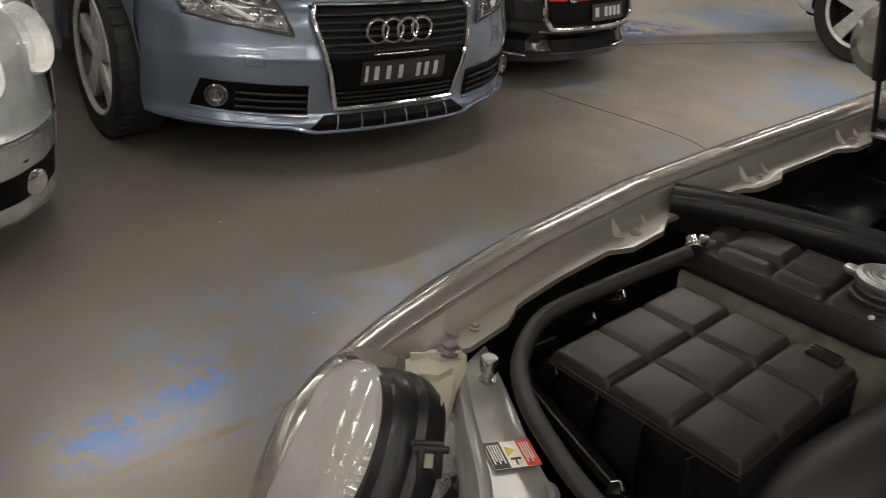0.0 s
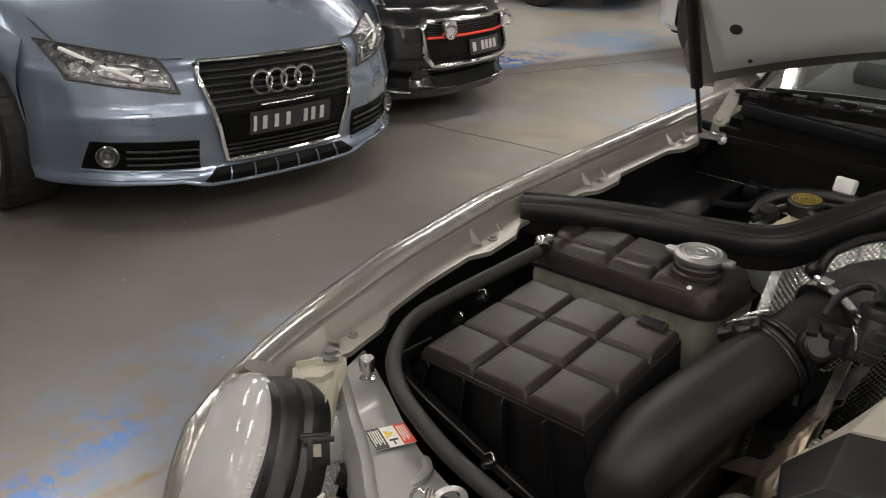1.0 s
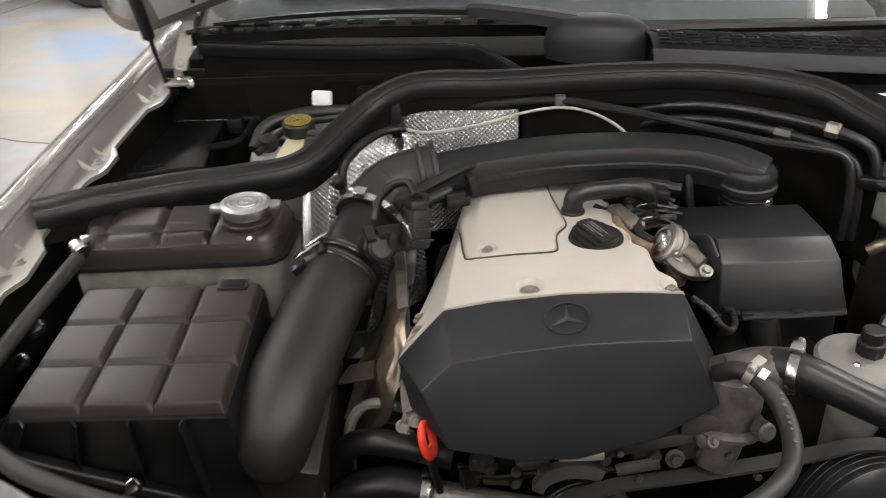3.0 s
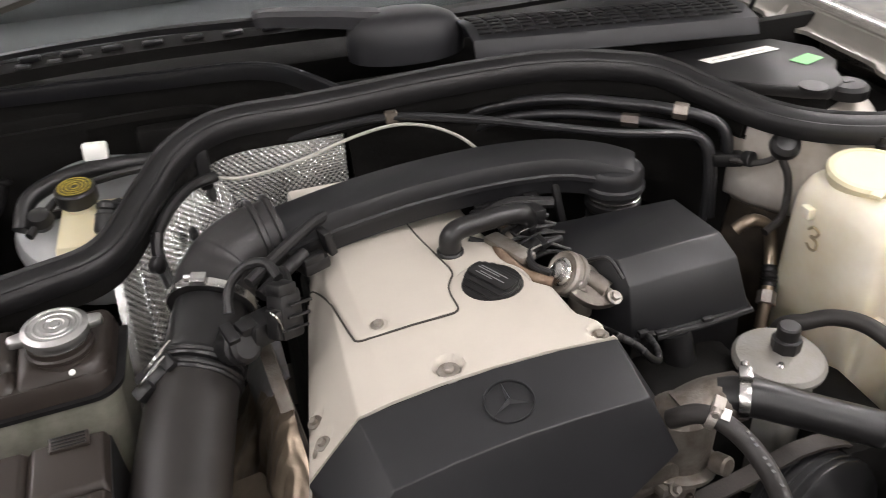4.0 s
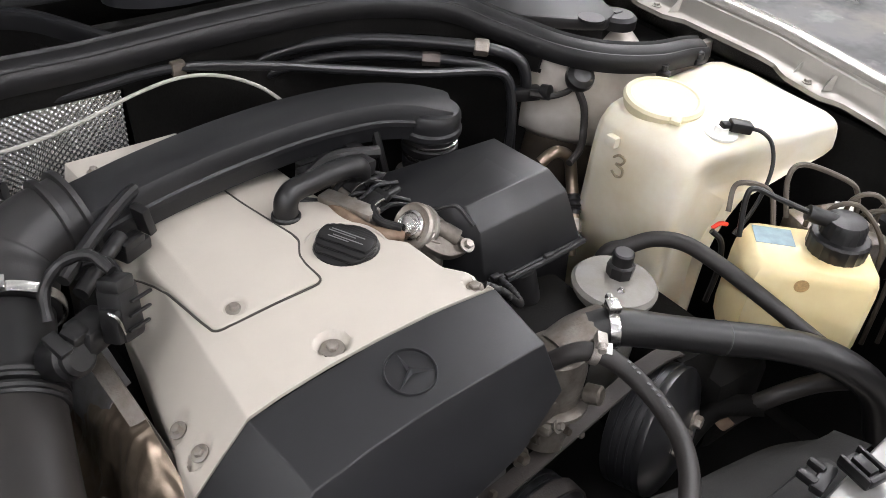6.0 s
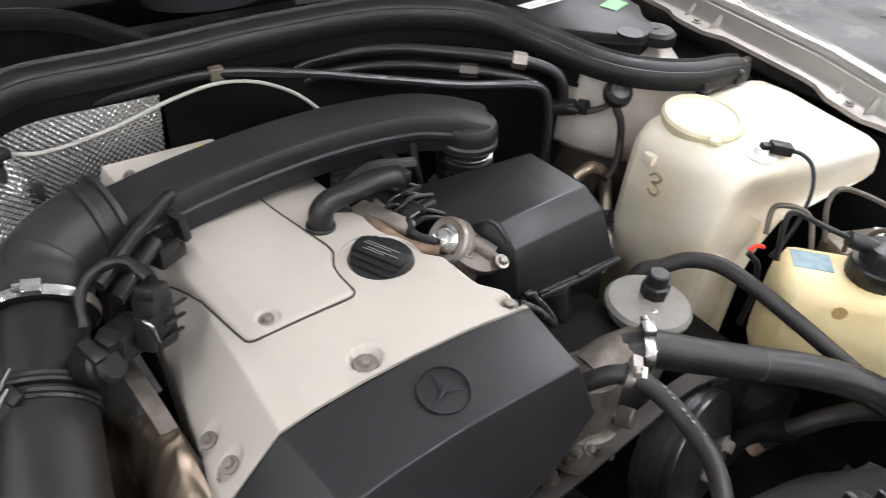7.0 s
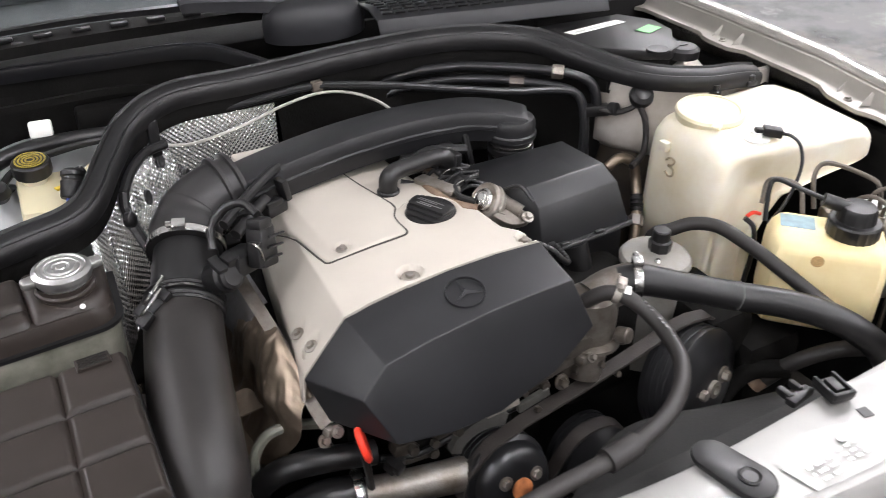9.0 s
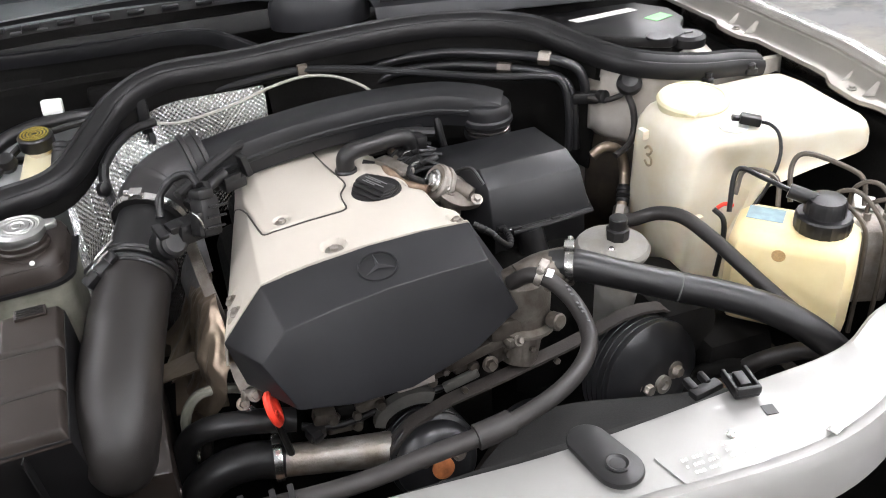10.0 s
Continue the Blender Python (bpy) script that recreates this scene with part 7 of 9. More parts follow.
part("fuel_rail", tube([(0.246, 0.985, 0.838), (0.248, 1.03, 0.842), (0.250, 1.10, 0.846)], 0.0075, 12), ALU, wires, "dull metal fuel rail")
for y in (1.012, 1.052, 1.092):
    part("plug", join(box((0.262, y, 0.850), (0.022, 0.018, 0.018), 0.003, (0, -25, 8)), box((0.272, y, 0.858), (0.010, 0.022, 0.008), 0.002, (0, -25, 8))), BLACK, wires, "black injector plug")
    part("injector_clip", tube([(0.250, y - 0.012, 0.852), (0.256, y - 0.013, 0.860), (0.266, y - 0.012, 0.862)], 0.0012, 6), STEEL, wires, "bright wire clip")
part("green_seal", lathe([(0.008, 0), (0.0085, 0.003), (0.007, 0.006)], (0.252, 1.072, 0.846), (0, 0, 1), 16), RUST, wires)
part("housing_hose", tube([(0.392, 0.900, 0.775), (0.398, 0.890, 0.735), (0.405, 0.880, 0.69), (0.41, 0.87, 0.64)], 0.021, 18), RUBBER, hous, "black drain hose")
part("loom_tube", tube([(0.290, 0.850, 0.832), (0.308, 0.838, 0.822), (0.322, 0.832, 0.806), (0.336, 0.838, 0.794), (0.348, 0.862, 0.788), (0.352, 0.888, 0.786)], 0.0043, 12, 10, ribs=(0.12, 0.004)), BLACK, hous, "black corrugated loom tube")

# ---- right-hand side of the bay ----
MARK = surface("brown_mark", (0.26, 0.21, 0.13), 0.6, 0, 0.4, 200, 0.0)
washer = thing("washer_fluid_tank", (0.75, 0.93, 0.5), "large milky white washer fluid tank with a yellowed cap", "washer tank")
FRONT_OUT = [(0.622, 0.50), (0.700, 0.50), (0.706, 0.66), (0.715, 0.715), (0.735, 0.752), (0.775, 0.785), (0.84, 0.812), (0.905, 0.828), (0.912, 0.845), (0.905, 0.868), (0.88, 0.876), (0.76, 0.880), (0.665, 0.876), (0.638, 0.862), (0.626, 0.835), (0.622, 0.74)]


def tank_loop(y, inset, lift=0.0):
    """The tank's outline at y, drawn in by inset towards its middle."""
    c, out = V(0.745, 0, 0.79), []
    for p in spline([(x, 0, zz) for x, zz in FRONT_OUT + FRONT_OUT[:1]], 3)[:-1]:
        d = c - p
        q = p + d * min(0.8, inset / d.length)
        out.append(V(q.x, y + (0.05 * (p.x - 0.66) if y > 0.9 else -0.16 * (p.x - 0.66)), q.z + lift))
    return out


part("tank", loft([tank_loop(0.868, 0.075), tank_loop(0.860, 0.040), tank_loop(0.856, 0.024), tank_loop(0.856, 0.015), tank_loop(0.860, 0.008), tank_loop(0.868, 0.003), tank_loop(0.882, 0.0, 0.001), tank_loop(0.905, 0.0, 0.003), tank_loop(0.96, 0.0, 0.006), tank_loop(1.005, 0.002, 0.004), tank_loop(1.020, 0.008, 0.002), tank_loop(1.028, 0.025)]), TANK, washer, "milky translucent plastic tank", 80)
wc = V(0.698, 0.968, 0.884)
wcap = part("cap", lathe([(0.052, -0.008), (0.054, 0.0), (0.055, 0.005), (0.052, 0.009), (0.046, 0.010), (0.044, 0.0085), (0.002, 0.0085)], wc, (-0.04, -0.06, 1), 40), TANK_CAP, washer, "large yellowed snap cap")
part("cap_tab", box(wc + V(-0.030, -0.046, 0.003), (0.022, 0.014, 0.006), 0.002, (0, 0, 30)), TANK_CAP, wcap)
conn = part("level_sensor", lathe([(0.022, 0), (0.022, 0.003), (0.010, 0.004), (0.009, 0.012)], (0.706, 0.878, 0.8775), (0, -0.05, 1), 28), WHITE, washer, "white sensor disc")
part("sensor_plug", join(box((0.724, 0.864, 0.890), (0.030, 0.018, 0.014), 0.003, (0, 8, -35)), box((0.708, 0.875, 0.890), (0.014, 0.012, 0.010), 0.002, (0, 8, -25))), BLACK, conn, "black wiring plug")
part("sensor_cable", tube([(0.735, 0.856, 0.888), (0.744, 0.843, 0.886), (0.748, 0.828, 0.876), (0.744, 0.815, 0.852), (0.730, 0.808, 0.822), (0.710, 0.806, 0.790), (0.690, 0.808, 0.768)], 0.0027, 10), BLACK, conn, "black taped cable")
part("moulded_mark", tube([(0.6220, 0.9710, 0.8206), (0.6215, 0.9620, 0.8278), (0.6215, 0.9521, 0.8250), (0.6215, 0.9566, 0.8163), (0.6215, 0.9647, 0.8134), (0.6215, 0.9530, 0.8106), (0.6215, 0.9521, 0.8005), (0.6215, 0.9611, 0.7962), (0.6220, 0.9701, 0.8005)], 0.0018, 6), MARK, washer, "dark moulded symbol on the tank")
part("moulded_boss", box((0.621, 0.978, 0.842), (0.012, 0.018, 0.016), 0.003), TANK, washer)
part("moulded_boss", box((0.640, 0.850, 0.752), (0.022, 0.012, 0.012), 0.003), TANK, washer)
part("filler_stud", join(lathe([(0.010, 0), (0.010, 0.006), (0.006, 0.008)], (0.760, 1.022, 0.885), (0, 0, 1), 14), lathe([(0.006, 0.006), (0.006, 0.016)], (0.760, 1.022, 0.885), (0, 0, 1), 10)), BLACK, washer, "black stud")

psr = thing("hydraulic_reservoir", (0.70, 0.72, 0.65), "yellowed plastic fluid reservoir with a black screw cap", "fluid reservoir")
pm = pose(0.700, 0.712, 0.66, 0, 0, -46)
body = part("reservoir", moved(loft([[V(sx * 0.082 * k + 0.0, sy * 0.050 * k, zz) for sx, sy in ((-1, -0.6), (-0.85, -1), (0.85, -1), (1, -0.7), (1, 0.7), (0.85, 1), (-0.85, 1), (-1, 0.6))] for k, zz in ((0.80, 0.0), (0.97, 0.008), (1.0, 0.03), (1.0, 0.105), (0.985, 0.122), (0.93, 0.136), (0.80, 0.142))]), pm), YELLOW, psr, "yellowed plastic body", 45)
part("paper_label", moved(thick(([(-0.066, -0.002, 0.1425), (-0.066, 0.034, 0.1425), (-0.018, 0.034, 0.1425), (-0.018, -0.002, 0.1425)], [(0, 1, 2, 3)]), 0.0008), pm), LABEL_BLUE, body, "faded blue label")
part("sun_mark", moved(lathe([(0.009, 0), (0.009, 0.0006)], (-0.0135, -0.0502, 0.120), (0, -1, 0), 18), pm), surface("brown_stain", (0.40, 0.26, 0.11), 0.5, 0, 0.3, 300, 0.0), body, "round brown stain")
cpos = pm @ V(0.030, 0.004, 0.142)
pcap = part("screw_cap", lathe([(0.035, 0), (0.036, 0.003), (0.036, 0.020), (0.034, 0.023), (0.027, 0.024), (0.026, 0.027), (0.026, 0.040), (0.023, 0.045), (0.012, 0.048), (0.002, 0.0485)], cpos, (0, 0, 1), 60, wave=lambda a: 1 + 0.018 * math.cos(22 * a)), BLACK, psr, "ribbed black screw cap")
part("return_joint", join(tube([cpos + V(-0.006, 0.008, 0.038), cpos + V(-0.022, 0.022, 0.044), cpos + V(-0.034, 0.034, 0.048)], 0.010, 14)), BLACK, psr, "black rubber joint")
part("return_pipe", tube([cpos + V(-0.030, 0.030, 0.047), cpos + V(-0.052, 0.065, 0.056), cpos + V(-0.068, 0.090, 0.062), cpos + V(-0.078, 0.092, 0.050), cpos + V(-0.088, 0.080, 0.005)], 0.0036, 10, 8), BLACK, psr, "thin black pipe")
part("plug_lead", join(tube([(0.640, 0.812, 0.79), (0.650, 0.800, 0.775), (0.645, 0.79, 0.74), (0.640, 0.79, 0.69)], 0.004, 8)), BLACK, psr, "black wiring")
part("red_wire", tube([(0.650, 0.818, 0.786), (0.660, 0.815, 0.792), (0.672, 0.812, 0.788)], 0.003, 8), RED, psr, "red wire")

abs_ = thing("brake_line_block", (0.80, 0.70, 0.6), "metal valve block with bent steel brake lines", "valve block")
part("block", box((0.815, 0.735, 0.72), (0.10, 0.10, 0.12), 0.006, (0, 0, -20)), ALU, abs_, "cast metal block")
part("pump", lathe([(0.045, 0), (0.045, 0.09), (0.040, 0.095)], (0.86, 0.70, 0.745), (1, -0.3, 0), 28), BLACK, abs_, "round black pump")
part("tag", box((0.842, 0.742, 0.788), (0.030, 0.026, 0.003), 0.001, (20, 10, -30)), PAPER, abs_, "crumpled white tag")
for k in range(6):
    x, y = 0.765 + 0.022 * k, 0.715 - 0.012 * k
    part("brake_line", tube([(x - 0.01, y + 0.035, 0.775), (x - 0.008, y + 0.035, 0.805 + 0.012 * (k % 3)), (x + 0.012, y + 0.01, 0.815 + 0.012 * (k % 3)), (x + 0.028, y - 0.025, 0.79), (x + 0.030, y - 0.035, 0.74), (x + 0.028, y - 0.04, 0.62)], 0.0034, 8, 7), surface("dark_brake_line", (0.10, 0.085, 0.07), 0.45, 0.5, 0.3, 40, 0.1) if k == 0 else bpy.data.materials["dark_brake_line"], abs_, "bent steel brake line")
    part("line_nut", lathe([(0.0055, 0), (0.0055, 0.014)], (x - 0.01, y + 0.035, 0.777), (0, 0, 1), 6), ALU, abs_)
part("long_line", tube([(0.735, 0.77, 0.80), (0.745, 0.79, 0.845), (0.765, 0.785, 0.862), (0.81, 0.745, 0.845), (0.82, 0.73, 0.83), (0.818, 0.72, 0.80)], 0.0036, 8, 7), bpy.data.materials["dark_brake_line"], abs_, "bent steel brake line")
part("long_line", tube([(0.72, 0.775, 0.79), (0.73, 0.80, 0.825), (0.70, 0.83, 0.83), (0.68, 0.82, 0.80)], 0.0036, 8, 7), bpy.data.materials["dark_brake_line"], abs_, "bent steel brake line")

# suspension tower with boot and cable
tower = thing("suspension_tower", (0.66, 1.12, 0.6), "silver painted suspension tower", "suspension tower")
WALL_SILVER = surface("bright_silver_paint", (0.60, 0.575, 0.54), 0.36, 0.35, 0.06, 11, 0.03, 900, coat=0.3, rvar=0.05, dirt=(0.40, 0.355, 0.29))
part("dome", lathe([(0.125, -0.25), (0.122, -0.05), (0.115, -0.012), (0.100, 0.004), (0.075, 0.012), (0.05, 0.014), (0.002, 0.014)], (0.772, 1.215, 0.872), (-0.06, -0.10, 1), 44), WALL_SILVER, tower, "silver painted dome")
boot = part("boot", lathe([(0.007, -0.022), (0.0105, -0.020), (0.0095, -0.016), (0.0135, -0.013), (0.0125, -0.009), (0.018, -0.006), (0.021, 0.003), (0.0195, 0.011), (0.013, 0.017), (0.002, 0.019)], (0.655, 1.083, 0.878), (-0.3, -0.55, 0.8), 24), RUBBER, tower, "black rubber boot")
part("boot_cable", tube([(0.647, 1.072, 0.866), (0.652, 1.062, 0.845), (0.652, 1.055, 0.815), (0.635, 1.040, 0.795), (0.605, 1.030, 0.785)], 0.0055, 10), HOSE, tower, "dark cable")
wall_rows = []
for p in spline([(0.618, 1.150, 0.927)] + SEAL_PTS[13:] + [(0.935, 1.06, 0.885)], 6):
    wall_rows.append([V(p.x + 0.004, p.y + 0.010, p.z - 0.004), V(p.x + 0.001, p.y + 0.004, p.z - 0.040), V(p.x - 0.003, p.y - 0.006, p.z - 0.10), V(p.x - 0.004, p.y - 0.008, p.z - 0.135), V(p.x + 0.004, p.y + 0.006, p.z - 0.150)])
part("tower_wall", slab(wall_rows, (0.006, 0.012, 0)), WALL_SILVER, tower, "curved silver tower wall with brownish mottling", 70)
# separate dark brown sheet from the silver wall's foot downwards
part("lower_wall", slab([[r[-1], V(r[-1].x - 0.002, r[-1].y, 0.66), V(r[-1].x - 0.002, r[-1].y, 0.54)] for r in wall_rows], (0.006, 0.012, 0)), surface("dark_brown_metal", (0.055, 0.042, 0.030), 0.6, 0.2, 0.3, 14, 0.2, 300, dirt=(0.012, 0.010, 0.008)), tower, "dark brown lower wall", 70)
part("heater_pipe", tube([(0.582, 1.062, 0.776), (0.596, 1.058, 0.788), (0.612, 1.055, 0.788), (0.628, 1.050, 0.774), (0.631, 1.042, 0.745), (0.620, 1.022, 0.718), (0.603, 1.000, 0.695), (0.59, 0.985, 0.66)], 0.0088, 12), BRONZE, tower, "bronzed metal heater pipe")
part("pipe_sleeve", tube([(0.624, 1.029, 0.727), (0.618, 1.019, 0.715), (0.612, 1.011, 0.706)], 0.0108, 14, 6, ribs=(0.10, 0.004)), BLACK, tower, "black ribbed sleeve")
part("pipe_nut", lathe([(0.013, -0.009), (0.013, 0.009)], (0.604, 1.001, 0.696), (0.5, 0.6, 0.6), 6), ALU, tower, "metal union nut")
part("wall_clip", join(box((0.842, 1.026, 0.888), (0.022, 0.016, 0.010), 0.003), lathe([(0.008, 0), (0.008, 0.010), (0.005, 0.012)], (0.842, 1.026, 0.890), (0, 0, 1), 12)), BLACK, tower, "black clip below the seal")
part("wall_lead", tube([(0.600, 1.120, 0.853), (0.622, 1.104, 0.850), (0.640, 1.090, 0.858), (0.650, 1.086, 0.866)], 0.0045, 10), HOSE, tower, "dark lead into the boot")

# pipes across the firewall
pipes = thing("refrigerant_pipes", (0.45, 1.25, 0.78), "dark metal pipes running along the firewall", "pipe")
OILY_UNION = surface("tarnished_union", (0.10, 0.085, 0.075), 0.45, 0.6, 0.2, 40, 0.2, 300)
part("pipe", tube([(0.20, 1.345, 0.80), (0.25, 1.335, 0.862), (0.31, 1.315, 0.898), (0.40, 1.28, 0.912), (0.48, 1.225, 0.915), (0.545, 1.170, 0.914), (0.585, 1.142, 0.902), (0.598, 1.132, 0.880), (0.602, 1.130, 0.850)], 0.0082, 12), GLOSSY, pipes, "black pipe")
part("pipe", tube([(0.235, 1.345, 0.80), (0.285, 1.330, 0.855), (0.345, 1.300, 0.884), (0.43, 1.255, 0.894), (0.52, 1.185, 0.893), (0.565, 1.150, 0.882), (0.58, 1.135, 0.85), (0.585, 1.128, 0.76)], 0.0072, 12), GLOSSY, pipes, "black pipe")
part("union", lathe([(0.0105, -0.010), (0.012, -0.008), (0.012, 0.008), (0.0105, 0.010)], (0.545, 1.170, 0.914), (0.8, -0.6, -0.05), 6), ALU, pipes, "metal hexagon union")
part("union", lathe([(0.010, -0.012), (0.010, 0.012)], (0.49, 1.208, 0.894), (0.8, -0.6, 0), 6), OILY_UNION, pipes)
part("pipe_bracket", join(box((0.600, 1.128, 0.850), (0.045, 0.018, 0.020), 0.004, (0, 0, -20)), lathe([(0.011, 0), (0.011, 0.012), (0.007, 0.014)], (0.620, 1.115, 0.853), (0.3, -0.9, 0.2), 16)), BLACK, pipes, "black pipe bracket")
part("long_rod", tube([(-0.095, 1.345, 0.885), (-0.02, 1.326, 0.896), (0.05, 1.315, 0.905), (0.158, 1.298, 0.918), (0.26, 1.262, 0.914), (0.36, 1.215, 0.905), (0.45, 1.170, 0.898), (0.53, 1.135, 0.897), (0.555, 1.122, 0.885), (0.562, 1.112, 0.84), (0.562, 1.11, 0.77)], 0.0062, 10, 8), GLOSSY, pipes, "glossy black steel line")
part("rod_clip", box((0.167, 1.296, 0.918), (0.018, 0.014, 0.018), 0.003), surface("brown_clip", (0.09, 0.075, 0.06), 0.5), pipes, "brown plastic clip")
part("grey_tube", tube([(-0.085, 1.300, 0.872), (-0.04, 1.292, 0.868), (0.035, 1.290, 0.880), (0.108, 1.290, 0.900), (0.165, 1.286, 0.910), (0.212, 1.275, 0.906), (0.252, 1.255, 0.891), (0.282, 1.235, 0.866)], 0.0024, 10, 8), surface("grey_vacuum_tube", (0.36, 0.35, 0.31), 0.5), pipes, "thin grey vacuum tube")
part("tube_sleeve", tube([(-0.165, 1.205, 0.855), (-0.145, 1.240, 0.868), (-0.115, 1.280, 0.874), (-0.08, 1.300, 0.873)], 0.0075, 10), RUBBER, pipes, "black rubber sleeve")
part("sleeve_clip", box((-0.094, 1.303, 0.885), (0.018, 0.012, 0.06), 0.004, (0, 0, 10)), BLACK, pipes, "black clip")
part("black_strap", tube([(-0.165, 1.205, 0.855), (-0.168, 1.18, 0.835), (-0.150, 1.12, 0.79), (-0.130, 1.07, 0.75), (-0.12, 1.04, 0.70)], 0.008, 8), RUBBER, pipes, "black wiring strap")

# foil heat shields: one on the firewall, one folded round the side
foil = thing("foil_heat_shield", (-0.05, 1.30, 0.62), "embossed silver foil heat shield on the firewall", "heat shield")


def crinkle(p, amp=0.003):
    q = noise.noise(p * 14)
    return p + V(0.3, -0.9, 0.2) * amp * 2 * q


def emboss(u, v):
    """Height of the diamond pattern pressed into the foil."""
    return 0.00088 * math.cos(2 * math.pi * u / 0.0084) * math.cos(2 * math.pi * v / 0.0084)


rows = []
for i in range(201):
    f = i / 200
    x = 0.103 - 0.20 * f
    y = 1.322 - 0.004 * math.sin(math.pi * f)
    zt = 0.907 - 0.012 * f
    row = []
    for k in range(241):
        p = crinkle(V(x, y, zt - 0.22 * k / 240), 0.0007)
        row.append(p + V(0, -1, 0) * emboss(0.20 * f, 0.22 * k / 240))
    rows.append(row)
part("firewall_foil", slab(rows, (0, 0.001, 0)), FOIL, foil, "diamond-embossed foil sheet", 80)
rows = []
pts = [V(-0.070, 1.334, 0), V(-0.118, 1.318, 0), V(-0.158, 1.282, 0), V(-0.195, 1.235, 0), V(-0.216, 1.190, 0), V(-0.224, 1.170, 0)]
for i in range(281):
    f = i / 280
    k = f * 5
    a = min(int(k), 4)
    p = pts[a].lerp(pts[a + 1], k - a)
    zt = 0.900 - 0.050 * f
    row = []
    for j in range(351):
        g = j / 350
        q = crinkle(V(p.x + 0.02 * g * (1 - f), p.y - (0.06 + 0.14 * f) * g, zt - 0.33 * g), 0.0024)
        row.append(q + V(0.6, -0.8, 0.1) * (emboss(0.285 * f, 0.35 * g) + 0.003 * max(0, 1 - abs(f - 0.36) / 0.02) - 0.003 * max(0, 1 - abs(f - 0.62) / 0.02)))
    rows.append(row)
part("side_foil", slab(rows, (-0.0006, 0.0008, 0)), FOIL, foil, "creased embossed foil sheet", 80)
for p in ((-0.128, 1.276, 0.808), (-0.058, 1.316, 0.808), (-0.094, 1.314, 0.845)):
    part("foil_hole", moved(lathe([(0.0075, -0.002), (0.0075, 0.003)], (0, 0, 0), (0, 0, 1), 14), aim(V(*p) + V(0.004, -0.007, 0), (0.6, -0.8, 0.1)) @ Matrix.Diagonal((0.8, 1.7, 1, 1))), INK, foil, "dark hole")
part("foil_stud", join(lathe([(0.011, 0), (0.011, 0.008), (0.006, 0.011)], (-0.172, 1.155, 0.842), (0.7, -0.6, 0.2), 16)), BLACK, foil, "black plastic stud")

# brake servo with fluid reservoir in the left plenum
CAP_INK = surface("dull_yellow_ink", (0.30, 0.23, 0.03), 0.5, 0, 0.5, 300, 0.0, dirt=(0.05, 0.04, 0.01))
brake = thing("brake_servo", (-0.27, 1.42, 0.62), "grey brake servo with a fluid reservoir and black cap", "brake servo")
part("drum", lathe([(0.115, -0.06), (0.125, -0.05), (0.128, -0.01), (0.120, 0.012), (0.095, 0.024), (0.05, 0.030), (0.002, 0.032)], (-0.255, 1.445, 0.775), (0.0, -0.28, 0.95), 44), surface("grey_servo_paint", (0.36, 0.37, 0.37), 0.42, 0.2, 0.1, 12, 0.1), brake, "grey painted drum")
res = part("reservoir", bevelled(loft([[V(-0.312, 1.290, 0.775), V(-0.195, 1.270, 0.775), V(-0.178, 1.40, 0.775), V(-0.305, 1.42, 0.775)], [V(-0.308, 1.295, 0.822), V(-0.198, 1.278, 0.822), V(-0.180, 1.40, 0.824), V(-0.303, 1.418, 0.824)]]), 0.008), TANK_CAP, brake, "milky fluid reservoir")
bcap = part("cap", lathe([(0.026, 0), (0.0275, 0.003), (0.0275, 0.020), (0.025, 0.023), (0.002, 0.0235)], (-0.277, 1.392, 0.834), (0, -0.1, 1), 36, wave=lambda a: 1 + 0.015 * math.cos(24 * a)), BLACK, brake, "black cap")
for r in (0.0222, 0.0172, 0.0122, 0.0072):
    part("cap_print", lathe([(r, 0.0), (r, 0.0008), (r - 0.0026, 0.0008), (r - 0.0026, 0.0)], (-0.277, 1.3897, 0.8577), (0, -0.1, 1), 30, cap=False), CAP_INK, bcap, "yellow ring print")
part("neck", lathe([(0.018, 0), (0.018, 0.02)], (-0.277, 1.39, 0.815), (0, -0.1, 1), 20), TANK, res)
plug = part("level_plug", join(lathe([(0.004, -0.020), (0.0150, -0.020), (0.0165, -0.017), (0.0165, 0.004), (0.0150, 0.006), (0.0150, 0.010), (0.0168, 0.012), (0.0168, 0.018), (0.0120, 0.022), (0.002, 0.0225)], (-0.214, 1.316, 0.832), (0.25, 0.55, 0.72), 24), box((-0.203, 1.334, 0.838), (0.020, 0.014, 0.016), 0.003, (20, 0, 30))), BLACK, brake, "black cylindrical sensor plug")
part("plug_rim", lathe([(0.0166, -0.002), (0.0172, 0.0), (0.0166, 0.002)], (-0.213, 1.318, 0.834), (0.25, 0.55, 0.72), 24, cap=False), HOSE, plug)
for k, (dx, wm) in enumerate(((-0.006, surface("blue_wire", (0.07, 0.12, 0.50), 0.4)), (0.001, surface("orange_wire", (0.55, 0.20, 0.06), 0.4)), (0.006, WHITE))):
    part("plug_wire", tube([(-0.219 + dx, 1.307, 0.818), (-0.220 + dx, 1.303, 0.812), (-0.217 + dx, 1.303, 0.802), (-0.210 + dx, 1.310, 0.786)], 0.0026, 8), wm, plug, ("blue wire", "orange wire", "white wire")[k])
plug.location += V(-0.020, -0.020, 0.018)
part("filler_pip", join(lathe([(0.009, 0), (0.009, 0.008), (0.006, 0.012), (0.002, 0.013)], (-0.198, 1.372, 0.826), (0, -0.1, 1), 16), box((-0.183, 1.362, 0.829), (0.018, 0.014, 0.008), 0.003, (0, 0, 25))), TANK_CAP, res, "pale moulded pip")
